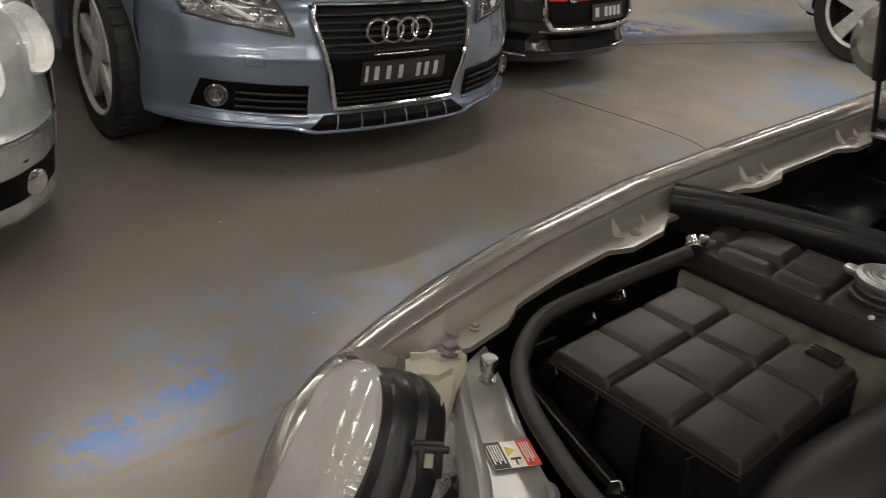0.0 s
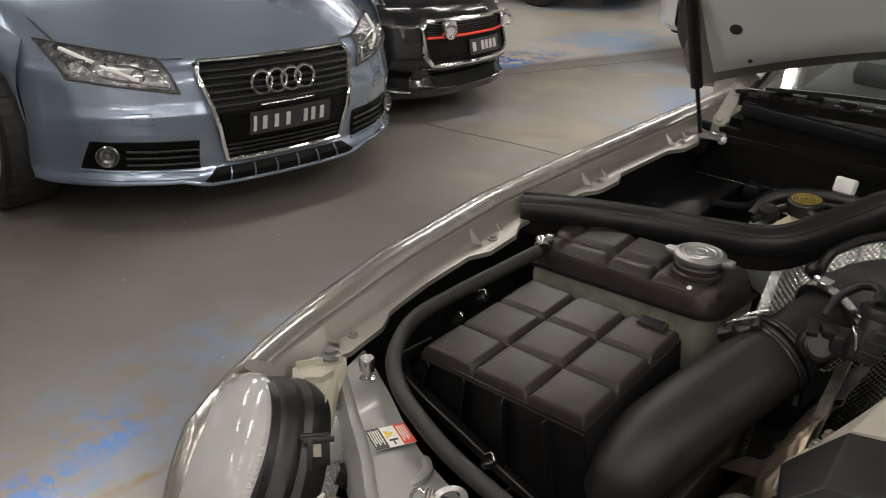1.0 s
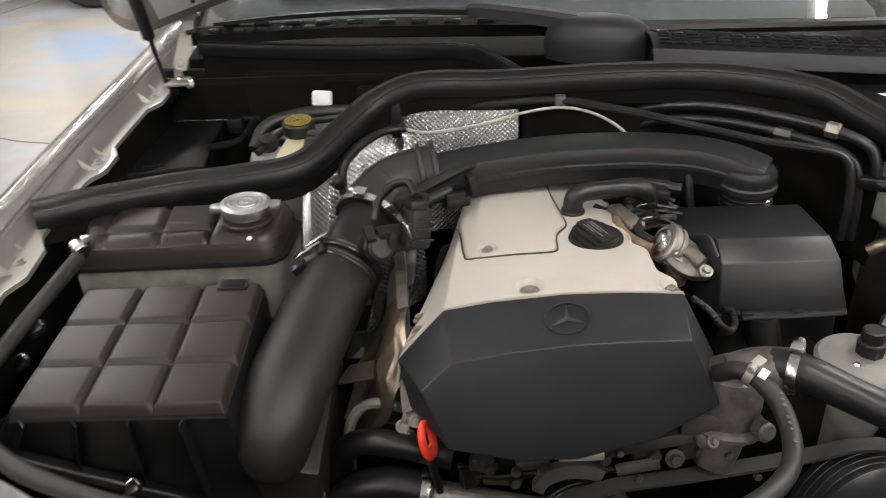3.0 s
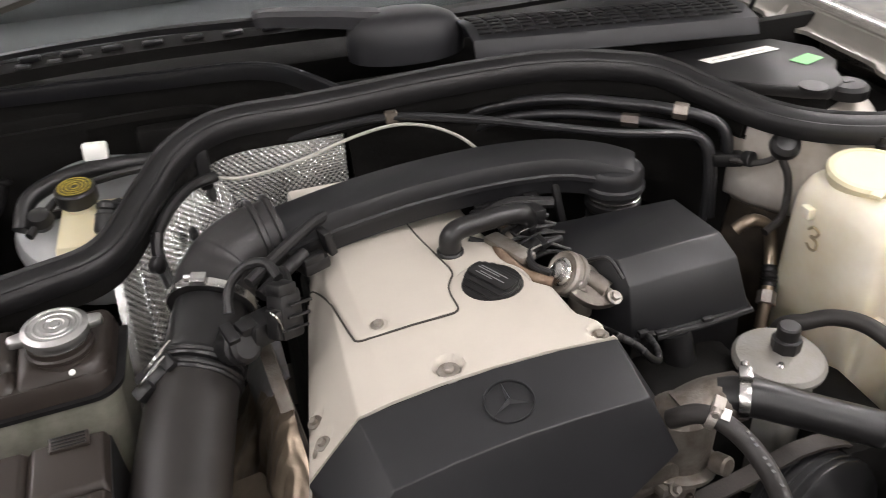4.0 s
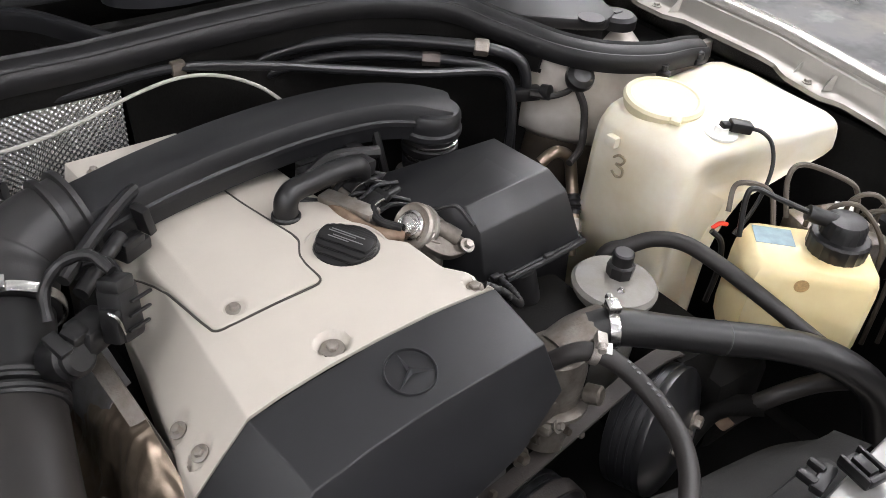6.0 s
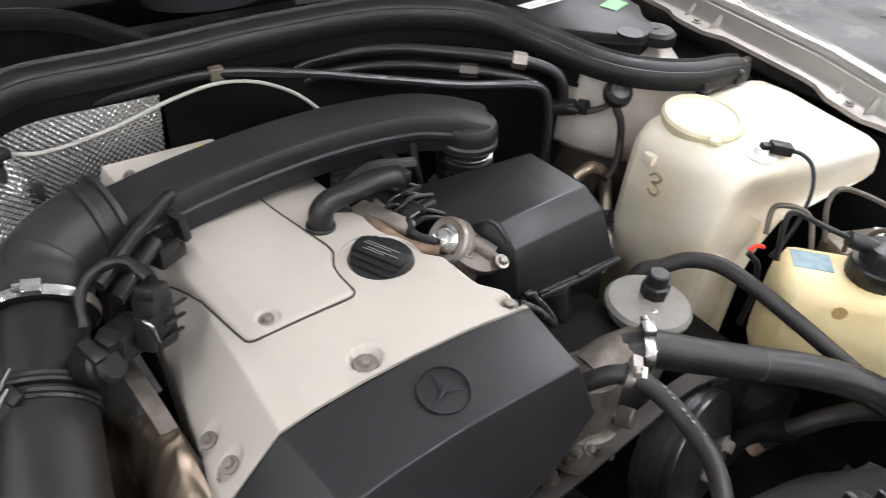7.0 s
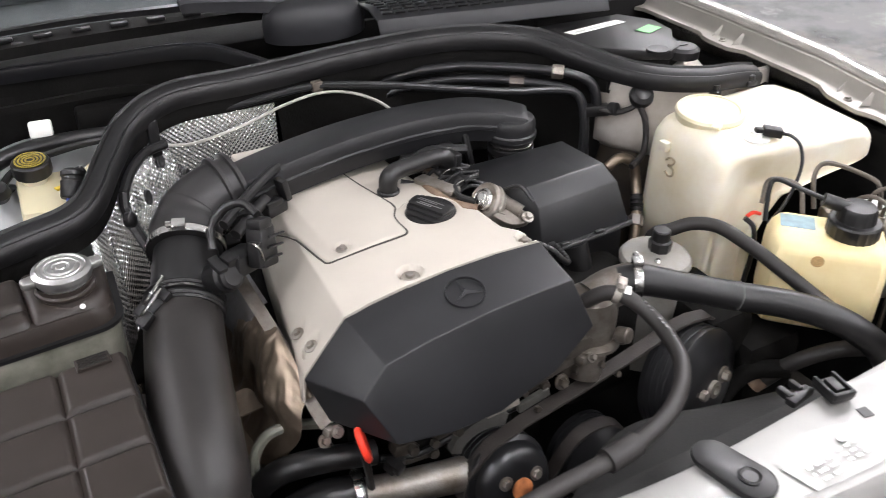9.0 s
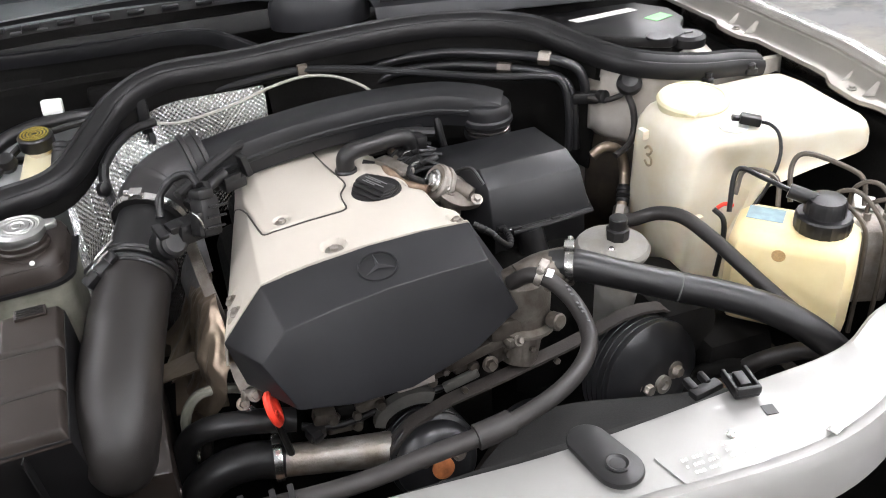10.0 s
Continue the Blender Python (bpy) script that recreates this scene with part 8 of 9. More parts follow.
part("servo_ball", join(lathe([(0.004, -0.016), (0.014, -0.010), (0.018, 0), (0.014, 0.012), (0.004, 0.016)], (-0.330, 1.385, 0.818), (0, -0.3, 1), 18), tube([(-0.325, 1.40, 0.815), (-0.31, 1.43, 0.80)], 0.007, 8)), RUBBER, brake, "black rubber valve")
part("vacuum_hose", tube([(-0.36, 1.40, 0.80), (-0.345, 1.435, 0.828), (-0.29, 1.458, 0.842), (-0.22, 1.455, 0.848), (-0.15, 1.43, 0.855)], 0.0125, 12), RUBBER, brake, "thick black vacuum hose")
part("thin_hose", tube([(-0.345, 1.36, 0.81), (-0.30, 1.42, 0.832), (-0.22, 1.43, 0.846), (-0.13, 1.41, 0.858)], 0.006, 10), RUBBER, brake)
part("yellow_tab", box((-0.245, 1.345, 0.826), (0.022, 0.010, 0.003), 0.001, (0, 0, 20)), LABEL_YELLOW, brake, "yellow tab")
part("white_cap", box((-0.248, 1.470, 0.868), (0.034, 0.016, 0.026), 0.004, (-15, 0, -8)), WHITE, brake, "white plastic plug")
brake.location += V(0.012, -0.036, 0.010)

# ---- parked cars round the coupe ----
BLUE_PAINT = surface("blue_grey_metallic", (0.215, 0.265, 0.345), 0.22, 0.55, 0.04, 3, 0.02, 1500, coat=0.9, rvar=0.05)
BLACK_PAINT = surface("black_gloss_paint", (0.012, 0.012, 0.013), 0.16, 0.0, 0.2, 3, 0.0, 1500, coat=0.5, rvar=0.02, spec=0.4)
PALE_PAINT = surface("pale_silver_gloss", (0.52, 0.55, 0.55), 0.26, 0.55, 0.03, 3, 0.02, 1500, coat=0.9, rvar=0.05)
WHITE_PAINT = surface("white_gloss_paint", (0.72, 0.73, 0.73), 0.22, 0.0, 0.03, 3, 0.0, 1500, coat=0.9, rvar=0.05)
TYRE = surface("tyre_rubber", (0.020, 0.019, 0.018), 0.62, 0, 0.3, 30, 0.4, 200)
RIM = surface("alloy_rim", (0.74, 0.74, 0.73), 0.30, 0.25, 0.06, 20, 0.05, 600)
GRILLE = surface("gloss_black_grille", (0.003, 0.003, 0.003), 0.45, 0, 0.1, 20, 0.0, spec=0.12)
FOG = surface("fog_lamp_glass", (0.16, 0.16, 0.155), 0.15, 0.7, 0.2, 40, 0.1, 400, coat=1.0)
SLAT = surface("satin_black_slat", (0.008, 0.008, 0.008), 0.35, 0, 0.1, 20, 0.0, spec=0.25)
LAMP_BRIGHT = surface("bright_lamp_bowl", (0.20, 0.20, 0.205), 0.22, 0.7, 0.6, 30, 0.3, 60, dirt=(0.035, 0.035, 0.036))
LAMP_DARK = surface("dark_lamp_bowl", (0.030, 0.027, 0.025), 0.30, 0.0, 0.4, 40, 0.0, spec=0.3)
surface("dark_plate", (0.035, 0.035, 0.036), 0.4)
PLATE = surface("number_plate", (0.55, 0.55, 0.54), 0.4, 0, 0.05, 40, 0.1, 300)
TINT = surface("dark_window_glass", (0.02, 0.025, 0.03), 0.05, 0, 0.1, 5, 0.0, coat=1.0, rvar=0.02)


class Car:
    """A parked car: nose facing local +x, width along local y. p(y, z) lies on the nose skin."""

    def __init__(self, name, label, at, turn, half, bulge, profile, length, paint, wheel_x, wheel_r, hood, roof=1.42, chin=0.0):
        self.m, self.half, self.bulge, self.profile, self.paint, self.hood = pose(*at, 0, 0, turn), half, bulge, profile, paint, hood
        self.ob = thing(name, at, label, "car")
        top = profile[-1][0]
        cut = min(half - 0.06, float(np.interp(wheel_x - wheel_r - 0.04, bulge[1], bulge[0])))
        self.cut = cut
        rows = []
        zs = [q[0] for q in profile]
        for k in range(45):
            row = []
            for j in range(61):
                y = cut * (-1 + 2 * j / 60)
                low = zs[0] + chin * min(1, max(0, (abs(y) - 0.28) / 0.14))
                row.append(self.p(y, low + (zs[-1] - low) * k / 44))
            rows.append(row)
        part("front_bumper", thick(sheet(rows), 0.004), paint, self.ob, "painted front bumper")
        # bonnet: from the nose edge back to the screen
        rows = []
        for i in range(25):
            f = i / 24
            row = []
            for j in range(41):
                y = (cut + (half - 0.03 - cut) * min(1, f * 3)) * (-1 + 2 * j / 40)
                e = self.local(y, top)
                x = e.x + (-hood[0] - e.x) * f
                crown = 0.035 * (1 - (y / half) ** 2) * min(1, f * 3)
                z = top + (hood[1] - top) * (1 - (1 - f) ** 1.7) + crown - 0.05 * abs(y / half) ** 4 * f
                row.append(self.m @ V(x, y, z))
            rows.append(row)
        part("bonnet", thick(sheet(rows), 0.004), paint, self.ob, "painted bonnet")
        for s in (-1, 1):
            rows = []
            for i in range(61):
                lx = -float(np.interp(cut, bulge[0], bulge[1])) - i / 60 * (length * 0.55)
                y = s * min(half, float(np.interp(-lx, bulge[1], bulge[0])))
                d = abs(-lx - wheel_x)
                zb = wheel_r + 0.01 + math.sqrt((wheel_r + 0.045) ** 2 - d * d) if d < wheel_r + 0.045 else 0.22
                f = min(1, (-lx - 0.3) / max(0.3, hood[0] - 0.3))
                zt = top + (hood[1] - top) * (1 - (1 - max(0, f)) ** 1.7) - 0.05 * f
                zt = max(zt, zb + 0.03)
                rows.append([self.m @ V(lx, y - s * 0.03 * (k / 10) ** 3 + s * 0.02 * math.sin(math.pi * k / 10), zb + (zt - zb) * k / 10) for k in range(11)])
            part("front_wing", thick(sheet(rows), 0.004), paint, self.ob, "painted front wing")
            for wx in (wheel_x, length - 0.85):
                self.wheel(wx, s * (half - 0.115), wheel_r, s)
        # cabin and tail
        L, h = length, half
        cab = [[(-hood[0], -h * 0.9, hood[1] - 0.02), (-hood[0], h * 0.9, hood[1] - 0.02), (-L + 0.5, h * 0.88, 0.98), (-L + 0.5, -h * 0.88, 0.98)], [(-hood[0] - 0.75, -h * 0.62, roof), (-hood[0] - 0.75, h * 0.62, roof), (-L + 1.3, h * 0.6, roof), (-L + 1.3, -h * 0.6, roof)]]
        part("cabin_glass", bevelled(([self.m @ V(*q) for l in cab for q in l], [(0, 1, 5, 4), (1, 2, 6, 5), (2, 3, 7, 6), (3, 0, 4, 7), (0, 3, 2, 1)]), 0.03), TINT, self.ob, "dark tinted cabin glass")
        part("roof", moved(box((-(hood[0] + 0.75 + L - 1.3) / 2, 0, roof + 0.01), (L - 1.3 - hood[0] - 0.75 + 0.1, h * 1.3, 0.05), 0.02), self.m), paint, self.ob)
        part("rear_body", moved(join(box((-(L * 0.5 + L) / 2, 0, 0.62), (L * 0.5, 2 * h - 0.03, 0.70), 0.06), box((-L * 0.36, 0, 0.45), (L * 0.40, 2 * h - 0.40, 0.5), 0.05)), self.m), paint, self.ob)
        part("underside", moved(box((-L * 0.30, 0, 0.25), (L * 0.5, 2 * h - 0.5, 0.12), 0.03), self.m), DARK, self.ob)

    def local(self, y, z, off=0.0):
        zs, dx = [q[0] for q in self.profile], [q[1] for q in self.profile]
        x = -float(np.interp(abs(y), self.bulge[0], self.bulge[1])) + float(np.interp(z, zs, dx))
        if z > zs[-1]:
            x += (-self.hood[0] - x) * (1 - (1 - min(1, (z - zs[-1]) / (self.hood[1] - zs[-1]))) ** (1 / 1.7))
        return V(x + off, y, z)

    def p(self, y, z, off=0.0):
        return self.m @ self.local(y, z, off)

    def patch(self, name, corners, off, material, label="", parent=None, depth=0.006, n=10):
        """A patch lying on the nose between four corners (y, z): two at the bottom, two at the top."""
        (a, b_), (c, d) = corners[:2], corners[2:]
        rows = []
        for i in range(n + 1):
            f = i / n
            l, r = (a[0] + (c[0] - a[0]) * f, a[1] + (c[1] - a[1]) * f), (b_[0] + (d[0] - b_[0]) * f, b_[1] + (d[1] - b_[1]) * f)
            rows.append([self.p(l[0] + (r[0] - l[0]) * j / n, l[1] + (r[1] - l[1]) * j / n, off) for j in range(n + 1)])
        return part(name, slab(rows, self.m.to_3x3() @ V(-depth, 0, 0)), material, parent or self.ob, label)

    def line(self, name, pts, r, material, label="", parent=None, off=0.004, closed=False, seg=8):
        pts = list(pts) + ([pts[0]] if closed else [])
        out = []
        for q, w in zip(pts, pts[1:]):
            for k in range(5):
                out.append(self.p(q[0] + (w[0] - q[0]) * k / 5, q[1] + (w[1] - q[1]) * k / 5, off))
        out.append(self.p(*pts[-1], off))
        return part(name, tube(out, r, seg, 1), material, parent or self.ob, label)

    def wheel(self, lx, y, r, s):
        c, ax = self.m @ V(-lx, y, r), self.m.to_3x3() @ V(0, s, 0)
        t = part("wheel", lathe([(r * 0.72, -0.10), (r * 0.92, -0.108), (r * 0.985, -0.09), (r, -0.04), (r, 0.04), (r * 0.985, 0.09), (r * 0.92, 0.108), (r * 0.72, 0.10)], c, ax, 44, cap=False), TYRE, self.ob, "black tyre on an alloy rim")
        part("rim", lathe([(r * 0.71, -0.09), (r * 0.73, 0.098), (r * 0.705, 0.100), (r * 0.68, 0.085), (r * 0.66, -0.02), (r * 0.2, -0.02)], c, ax, 40), LAMP_DARK, t, "alloy wheel rim")
        part("rim_lip", lathe([(r * 0.68, 0.088), (r * 0.735, 0.101), (r * 0.72, 0.106), (r * 0.67, 0.094)], c, ax, 40, cap=False), RIM, t)
        m = aim(c, ax)
        part("hub", moved(lathe([(r * 0.20, 0.05), (r * 0.20, 0.085), (r * 0.12, 0.092), (0.002, 0.092)], (0, 0, 0), (0, 0, 1), 20), m), RIM, t)
        for k in range(5):
            a = 2 * math.pi * k / 5 + 0.3
            q = [(r * 0.12 * math.cos(a + b_) * 1.3, r * 0.12 * math.sin(a + b_) * 1.3) for b_ in (-0.9, 0.9)] + [(r * 0.71 * math.cos(a + b_), r * 0.71 * math.sin(a + b_)) for b_ in (0.20, -0.20)]
            part("spoke", moved(prism(q, 0.05, 0.085, 0.008), m), RIM, t)
        for k in range(30):
            a = 2 * math.pi * k / 30
            if s < 0 and lx < 1.5:
                part("tread_block", moved(box((r * 1.0 * math.cos(a), r * 1.0 * math.sin(a), 0.07), (0.006, 0.045, 0.05), 0.001, (0, 0, math.degrees(a)), segments=1), m), TYRE, t)


# blue-grey saloon
saloon = Car("blue_saloon_car", "blue-grey metallic saloon with a tall chrome-framed grille", (-2.505, 2.046, 0.0), -4.2, 0.905,
    ([0, 0.20, 0.36, 0.50, 0.62, 0.72, 0.80, 0.86, 0.89, 0.905], [0, 0.008, 0.035, 0.085, 0.155, 0.25, 0.37, 0.55, 0.75, 1.0]),
    [(0.165, -0.05), (0.175, -0.02), (0.195, 0.0), (0.22, 0.0), (0.255, -0.022), (0.30, -0.02), (0.40, 0.0), (0.455, 0.004), (0.50, -0.014), (0.58, -0.035), (0.62, -0.055), (0.645, -0.085), (0.66, -0.12)], 4.7, BLUE_PAINT, 0.80, 0.325, (1.25, 0.93), 1.42, 0.042)
gr = [(-0.255, 0.275), (0.265, 0.275), (0.35, 0.60), (0.33, 0.635), (-0.315, 0.640), (-0.335, 0.605)]
g = saloon.patch("grille", [(-0.255, 0.275), (0.265, 0.275), (-0.332, 0.636), (0.348, 0.632)], 0.012, GRILLE, "tall black grille in a chrome frame", n=36)
saloon.line("chrome_frame", gr, 0.0095, CHROME, "bright chrome frame", g, 0.022, True)
for k in range(6):
    z = 0.482 + 0.025 * k
    if z < 0.63:
        saloon.line("grille_slat", [(-0.262 - 0.066 * (z - 0.275) / 0.35, z), (0.272 + 0.070 * (z - 0.275) / 0.35, z)], 0.0065, SLAT, "", g, 0.020)
for k in range(3):
    saloon.line("grille_slat", [(-0.25, 0.295 + 0.018 * k), (0.26, 0.295 + 0.018 * k)], 0.005, SLAT, "", g, 0.018)
saloon.patch("plate_panel", [(-0.255, 0.345), (0.262, 0.345), (-0.278, 0.462), (0.288, 0.462)], 0.020, GRILLE, "gloss black panel", g)
saloon.line("panel_trim", [(-0.12, 0.472), (0.12, 0.472)], 0.004, STEEL, "", g, 0.024)
pl = saloon.patch("number_plate", [(-0.162, 0.366), (0.194, 0.366), (-0.162, 0.442), (0.194, 0.442)], 0.027, bpy.data.materials["dark_plate"], "dark number plate with pale bars", g)
saloon.patch("plate_edge", [(-0.168, 0.360), (0.200, 0.360), (-0.168, 0.448), (0.200, 0.448)], 0.0245, INK, "", g)
for k, y in enumerate((-0.108, -0.058, -0.006, 0.075, 0.112, 0.155)):
    saloon.patch("plate_bar", [(y - 0.009, 0.378), (y + 0.009, 0.378), (y - 0.009, 0.430), (y + 0.009, 0.430)], 0.0295, PLATE, "", pl, 0.002, 2)
saloon.patch("plate_bar", [(-0.156, 0.374), (-0.144, 0.374), (-0.156, 0.434), (-0.144, 0.434)], 0.0295, PLATE, "", pl, 0.002, 2)
for k in range(4):
    c, n = saloon.p(-0.096 + 0.064 * k, 0.550, 0.026), saloon.m.to_3x3() @ V(1, 0, 0.12)
    m = aim(c, n)
    part("badge_ring", moved(tube([(0.043 * math.cos(a), 0.043 * math.sin(a), 0) for a in (2 * math.pi * q / 32 for q in range(33))], 0.0062, 8, 1), m), CHROME, g, "chrome ring")
for s in (-1, 1):
    hl = saloon.patch("headlamp", [(s * 0.405, 0.545), (s * 0.712, 0.598), (s * 0.440, 0.648), (s * 0.735, 0.700)], 0.008, LAMP_BRIGHT, "angular headlamp behind clear glass", n=24)
    saloon.line("light_strip", [(s * 0.690, 0.682), (s * 0.61, 0.635), (s * 0.52, 0.588)], 0.0075, WHITE, "white light strip", hl, 0.012)
    saloon.line("lamp_bezel", [(s * 0.53, 0.606), (s * 0.455, 0.604), (s * 0.418, 0.556), (s * 0.50, 0.568)], 0.005, CHROME, "chrome lamp bezel", hl, 0.012)
    saloon.line("lamp_bezel", [(s * 0.665, 0.640), (s * 0.635, 0.608), (s * 0.58, 0.590), (s * 0.52, 0.584)], 0.005, CHROME, "", hl, 0.012)
    saloon.line("upper_strip", [(s * 0.45, 0.618), (s * 0.58, 0.640), (s * 0.70, 0.658)], 0.005, CHROME, "", hl, 0.012)
    for y, z, r in ((0.62, 0.628, 0.028), (0.52, 0.602, 0.024), (0.685, 0.635, 0.018)):
        part("reflector", lathe([(r, 0.0), (r * 1.05, 0.006), (r * 0.8, 0.002), (r * 0.3, -0.004), (0.001, -0.005)], saloon.p(s * y, z, 0.010), saloon.m.to_3x3() @ V(1, s * 0.6, 0.2), 24), CHROME, hl, "chrome reflector")
    saloon.line("lamp_edge", [(s * 0.400, 0.540), (s * 0.718, 0.593), (s * 0.742, 0.707), (s * 0.436, 0.653)], 0.0045, INK, "", hl, 0.012, True)
    it = saloon.patch("side_intake", [(s * 0.350, 0.252), (s * 0.712, 0.270), (s * 0.352, 0.362), (s * 0.685, 0.375)], 0.004, GRILLE, "black lower intake with a fog lamp")
    for k in range(3):
        saloon.line("intake_slat", [(s * 0.358, 0.276 + 0.026 * k), (s * 0.59, 0.284 + 0.026 * k)], 0.005, BLACK, "", it, 0.012)
    part("fog_lamp", lathe([(0.040, -0.02), (0.041, -0.002), (0.037, 0.002), (0.034, -0.003), (0.028, -0.012), (0.016, -0.017), (0.010, -0.008), (0.002, -0.007)], saloon.p(s * 0.650, 0.322, 0.034), saloon.m.to_3x3() @ V(1, s * 0.5, 0), 28), FOG, it, "round fog lamp")
    saloon.line("intake_edge", [(s * 0.350, 0.246), (s * 0.715, 0.264)], 0.005, BLUE_PAINT, "", it, 0.006)
    saloon.line("washer_flap", [(s * 0.50, 0.432), (s * 0.56, 0.434), (s * 0.565, 0.475), (s * 0.505, 0.473)], 0.0008, DARK, "", None, 0.0, True)
    saloon.line("bonnet_shut_line", [(s * 0.35, 0.648), (s * 0.43, 0.650), (s * 0.55, 0.657)], 0.003, INK, "", None, 0.002)
lo = saloon.patch("lower_intake", [(-0.36, 0.193), (0.36, 0.193), (-0.29, 0.246), (0.29, 0.246)], 0.005, GRILLE, "black centre intake")
for k in range(6):
    saloon.line("intake_bar", [(-0.25 + 0.1 * k, 0.195), (-0.24 + 0.096 * k, 0.244)], 0.0032, BLUE_PAINT, "", lo, 0.008)
saloon.line("chin_edge", [(-0.74, 0.222), (-0.55, 0.218), (-0.42, 0.212), (-0.32, 0.186), (0.32, 0.186), (0.42, 0.212), (0.55, 0.218), (0.74, 0.222)], 0.010, BLUE_PAINT, "painted chin spoiler edge", None, 0.004)
part("shut_line", sweep([saloon.m @ V(-0.36 - 0.09 * k, -0.70 - 0.006 * k, 0.700 + 0.026 * k) for k in range(9)], [(0.002, -0.004), (0.002, 0.003), (-0.002, 0.003), (-0.002, -0.004)]), INK, saloon.ob, "dark bonnet shut line")

# black hatchback
hatch = Car("black_hatchback_car", "glossy black hatchback with a red-trimmed grille", (-3.0, 3.71, 0.0), 2.0, 0.78,
    ([0, 0.2, 0.34, 0.44, 0.54, 0.63, 0.70, 0.75, 0.78], [0, 0.015, 0.06, 0.14, 0.26, 0.40, 0.55, 0.75, 1.0]),
    [(0.135, -0.05), (0.15, 0.0), (0.20, 0.01), (0.26, -0.02), (0.31, 0.015), (0.36, 0.02), (0.45, 0.0), (0.53, -0.02), (0.58, -0.05), (0.62, -0.09), (0.66, -0.16)], 3.8, BLACK_PAINT, 0.78, 0.305, (1.05, 0.92), 1.40)
hg_ = hatch.patch("grille", [(-0.30, 0.345), (0.30, 0.345), (-0.335, 0.535), (0.335, 0.535)], 0.006, GRILLE, "black mesh grille in a chrome frame")
hatch.line("chrome_frame", [(-0.30, 0.325), (0.30, 0.325), (0.345, 0.375), (0.34, 0.52), (0.30, 0.55), (-0.30, 0.55), (-0.34, 0.52), (-0.345, 0.375)], 0.013, CHROME, "chrome frame", hg_, 0.012, True)
hatch.line("red_bar", [(-0.32, 0.470), (0.32, 0.470)], 0.008, RED, "red grille bar", hg_, 0.016)
for k in range(5):
    hatch.line("mesh_bar", [(-0.32, 0.485 + 0.012 * k), (0.32, 0.485 + 0.012 * k)], 0.003, BLACK, "", hg_, 0.012)
hatch.patch("number_plate", [(-0.05, 0.36), (0.22, 0.36), (-0.05, 0.44), (0.22, 0.44)], 0.022, bpy.data.materials["dark_plate"], "dark number plate with pale bars", hg_)
for k in range(6):
    if k != 1:
        hatch.patch("plate_bar", [(-0.03 + 0.038 * k, 0.378), (-0.005 + 0.038 * k, 0.378), (-0.03 + 0.038 * k, 0.425), (-0.005 + 0.038 * k, 0.425)], 0.0245, PLATE, "", hg_, 0.002, 2)
for y in (-0.20, 0.335):
    part("driving_lamp", lathe([(0.045, -0.03), (0.052, -0.005), (0.052, 0.006), (0.044, 0.010), (0.030, 0.004), (0.002, 0.007)], hatch.p(y, 0.510, 0.04), hatch.m.to_3x3() @ V(1, 0, 0.1), 28), CHROME, hg_, "round chrome driving lamp")
for s in (-1, 1):
    hl = part("headlamp", lathe([(0.105, -0.04), (0.112, 0.0), (0.108, 0.012), (0.098, 0.014), (0.085, 0.004), (0.03, -0.010), (0.002, -0.012)], hatch.p(s * 0.53, 0.615, 0.03), hatch.m.to_3x3() @ V(1, s * 0.5, 0.35), 34), CHROME, hatch.ob, "round chrome headlamp")
    part("bulb", lathe([(0.035, -0.012), (0.04, 0.004), (0.02, 0.018), (0.002, 0.020)], hatch.p(s * 0.53, 0.615, 0.03), hatch.m.to_3x3() @ V(1, s * 0.5, 0.35), 20), LENS, hl)
    hatch.patch("corner_intake", [(s * 0.40, 0.20), (s * 0.56, 0.22), (s * 0.38, 0.29), (s * 0.56, 0.31)], 0.006, GRILLE, "black corner intake")
    hatch.line("corner_trim", [(s * 0.40, 0.185), (s * 0.52, 0.195)], 0.006, CHROME, "bright trim", None, 0.012)
    part("bonnet_stripe", thick(sheet([[hatch.m @ V(-0.16 - 0.08 * i - float(0.2 * 0), s * (0.16 + 0.07 * j), 0.672 + 0.030 * i - 0.0012 * i * i) + V(0, 0, 0.045) for j in range(3)] for i in range(9)]), 0.003), WHITE_PAINT, hatch.ob, "cream bonnet stripe")
hatch.patch("lower_grille", [(-0.26, 0.205), (0.26, 0.205), (-0.28, 0.275), (0.28, 0.275)], 0.006, GRILLE, "black lower grille")
hatch.line("grille_sill", [(-0.30, 0.200), (0.30, 0.200)], 0.007, BLACK_PAINT, "", None, 0.014)
hatch.line("bumper_edge", [(-0.36, 0.310), (0.36, 0.310)], 0.010, BLACK_PAINT, "", None, 0.010)

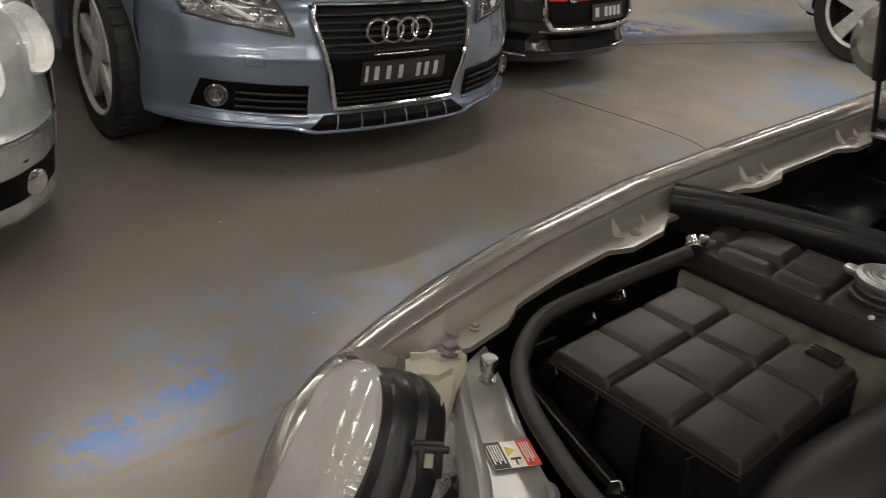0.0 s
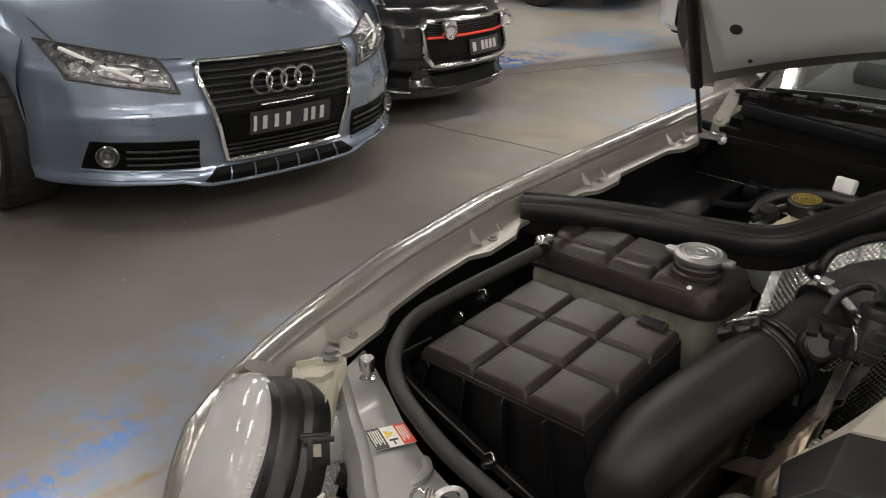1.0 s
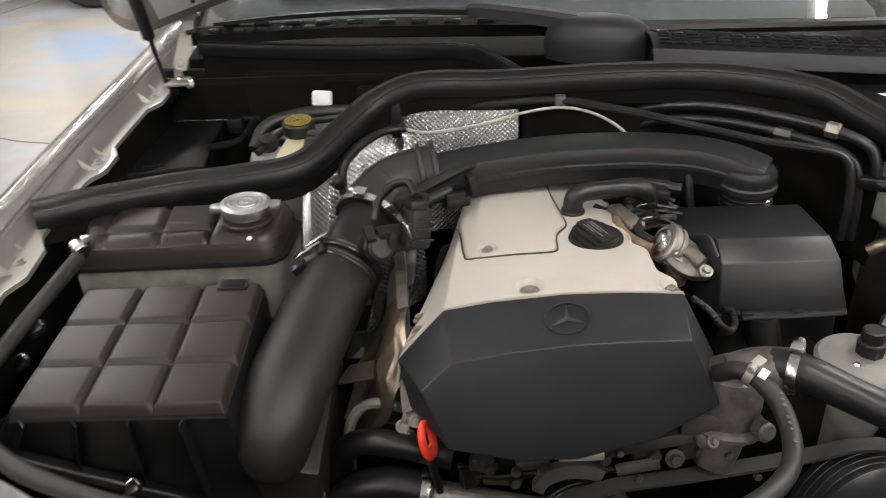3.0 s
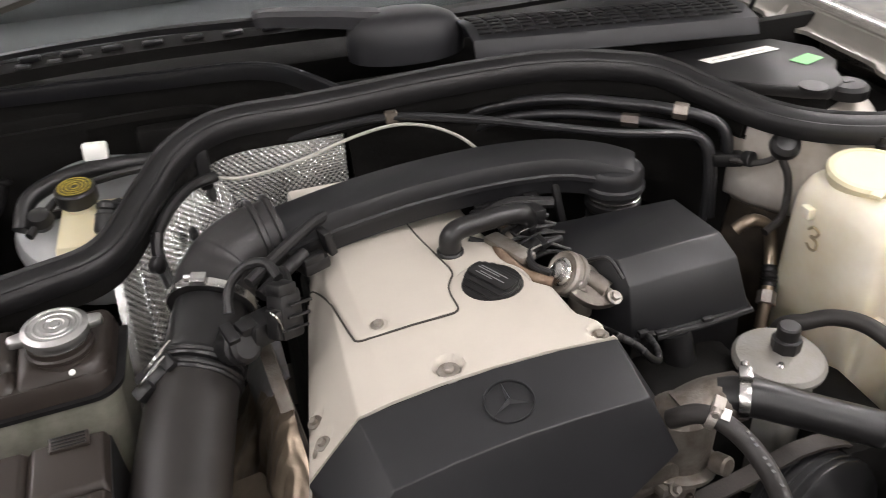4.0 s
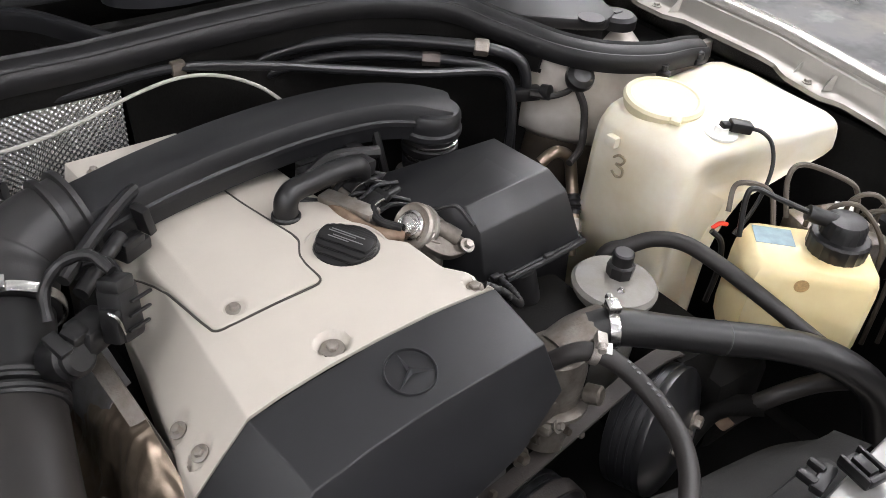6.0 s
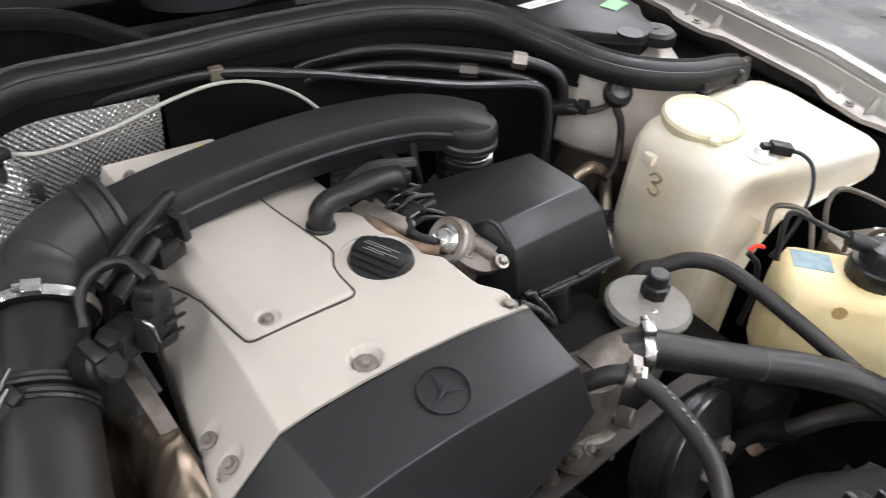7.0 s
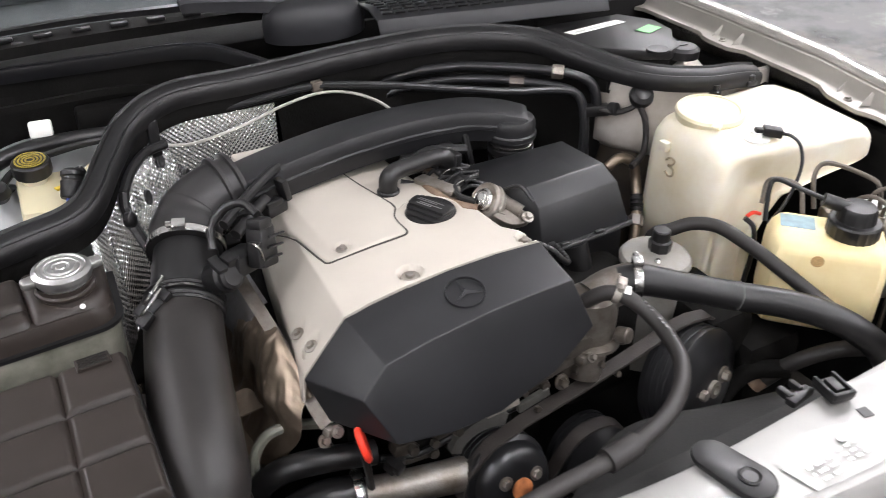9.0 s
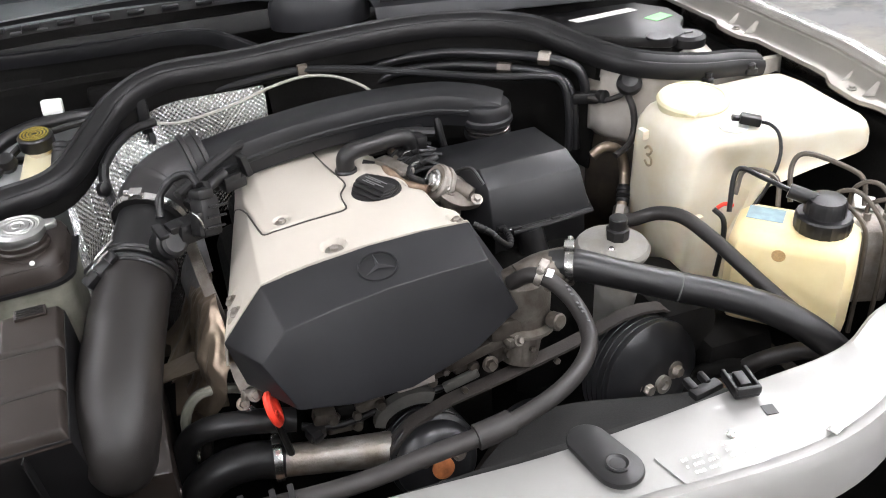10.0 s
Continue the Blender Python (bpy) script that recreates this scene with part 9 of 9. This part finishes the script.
# pale silver saloon at the end of the row
pale = Car("pale_silver_car", "pale silver saloon with round headlamps and a chrome strip", (-2.19, 0.030, 0.0), 2.0, 0.87,
    ([0, 0.25, 0.45, 0.60, 0.70, 0.78, 0.83, 0.86, 0.87], [0, 0.015, 0.05, 0.11, 0.19, 0.31, 0.47, 0.70, 1.0]),
    [(0.155, -0.06), (0.17, -0.02), (0.20, 0.0), (0.30, 0.01), (0.38, 0.015), (0.41, 0.02), (0.43, 0.005), (0.50, -0.02), (0.60, -0.06), (0.70, -0.13), (0.74, -0.20)], 4.6, PALE_PAINT, 0.82, 0.32, (1.3, 0.95))
for s in (-1, 1):
    for y, z, r in ((0.74, 0.625, 0.085), (0.56, 0.60, 0.07)):
        hl = part("headlamp", loft([[aim(pale.p(s * y, z, 0.012), pale.m.to_3x3() @ V(1, s * 0.55, 0.45)) @ V(0.95 * q * r * math.cos(a), 1.15 * q * r * math.sin(a), h) for a in (2 * math.pi * k / 32 for k in range(32))] for q, h in ((1.0, -0.05), (1.05, 0.0), (1.0, 0.008), (0.92, 0.004), (0.7, -0.015), (0.2, -0.03))]), RIM, pale.ob, "oval headlamp")
        part("lens", loft([[aim(pale.p(s * y, z, 0.012), pale.m.to_3x3() @ V(1, s * 0.55, 0.45)) @ V(0.95 * q * r * math.cos(a), 1.15 * q * r * math.sin(a), h) for a in (2 * math.pi * k / 32 for k in range(32))] for q, h in ((0.98, 0.008), (0.9, 0.016), (0.6, 0.026), (0.1, 0.030))]), LENS, hl, "clear lens").visible_shadow = False
    pi = pale.patch("side_intake", [(s * 0.50, 0.235), (s * 0.755, 0.245), (s * 0.52, 0.315), (s * 0.765, 0.325)], 0.004, GRILLE, "black lower intake")
    part("fog_lamp", lathe([(0.036, -0.01), (0.038, 0.006), (0.03, 0.010), (0.002, 0.012)], pale.p(s * 0.66, 0.275, 0.006), pale.m.to_3x3() @ V(1, s * 0.4, 0), 24), CHROME, pi, "round fog lamp")
pale.line("chrome_strip", [(-0.80, 0.412), (-0.6, 0.414), (-0.3, 0.414), (0.3, 0.414), (0.6, 0.414), (0.80, 0.412)], 0.008, CHROME, "chrome bumper strip", None, 0.004)
pale.line("bumper_seam", [(-0.80, 0.345), (0, 0.345), (0.80, 0.345)], 0.003, DARK, "", None, 0.001)

# cars across the aisle
van = Car("white_suv_car", "white sport utility car with alloy wheels", (-3.35, 6.75, 0.0), 180.0, 0.88,
    ([0, 0.3, 0.5, 0.65, 0.75, 0.82, 0.86, 0.88], [0, 0.02, 0.06, 0.14, 0.25, 0.40, 0.65, 1.0]),
    [(0.24, -0.05), (0.28, 0.0), (0.45, 0.0), (0.6, -0.02), (0.85, -0.06), (0.92, -0.15)], 4.6, WHITE_PAINT, 0.75, 0.35, (1.2, 1.08), 1.68)
dark_car = Car("dark_estate_car", "dark estate car with a chrome sill", (-4.45, 8.2, 0.0), 0.0, 0.88,
    ([0, 0.3, 0.5, 0.65, 0.75, 0.82, 0.86, 0.88], [0, 0.02, 0.06, 0.14, 0.25, 0.40, 0.65, 1.0]),
    [(0.2, -0.05), (0.24, 0.0), (0.45, 0.0), (0.6, -0.02), (0.75, -0.06), (0.8, -0.15)], 4.4, BLACK_PAINT, 0.85, 0.33, (1.2, 0.98), 1.45)
part("chrome_sill", tube([(-5.5, 7.29, 0.30), (-7.4, 7.29, 0.30)], 0.02, 8, 1), CHROME, dark_car.ob, "chrome sill trim")
single("blue_panel", box((2.6, 11.9, 1.6), (2.2, 0.06, 2.6), 0.01), WALL_BLUE, "plain blue display panel on the far wall", "panel", kind="structure")
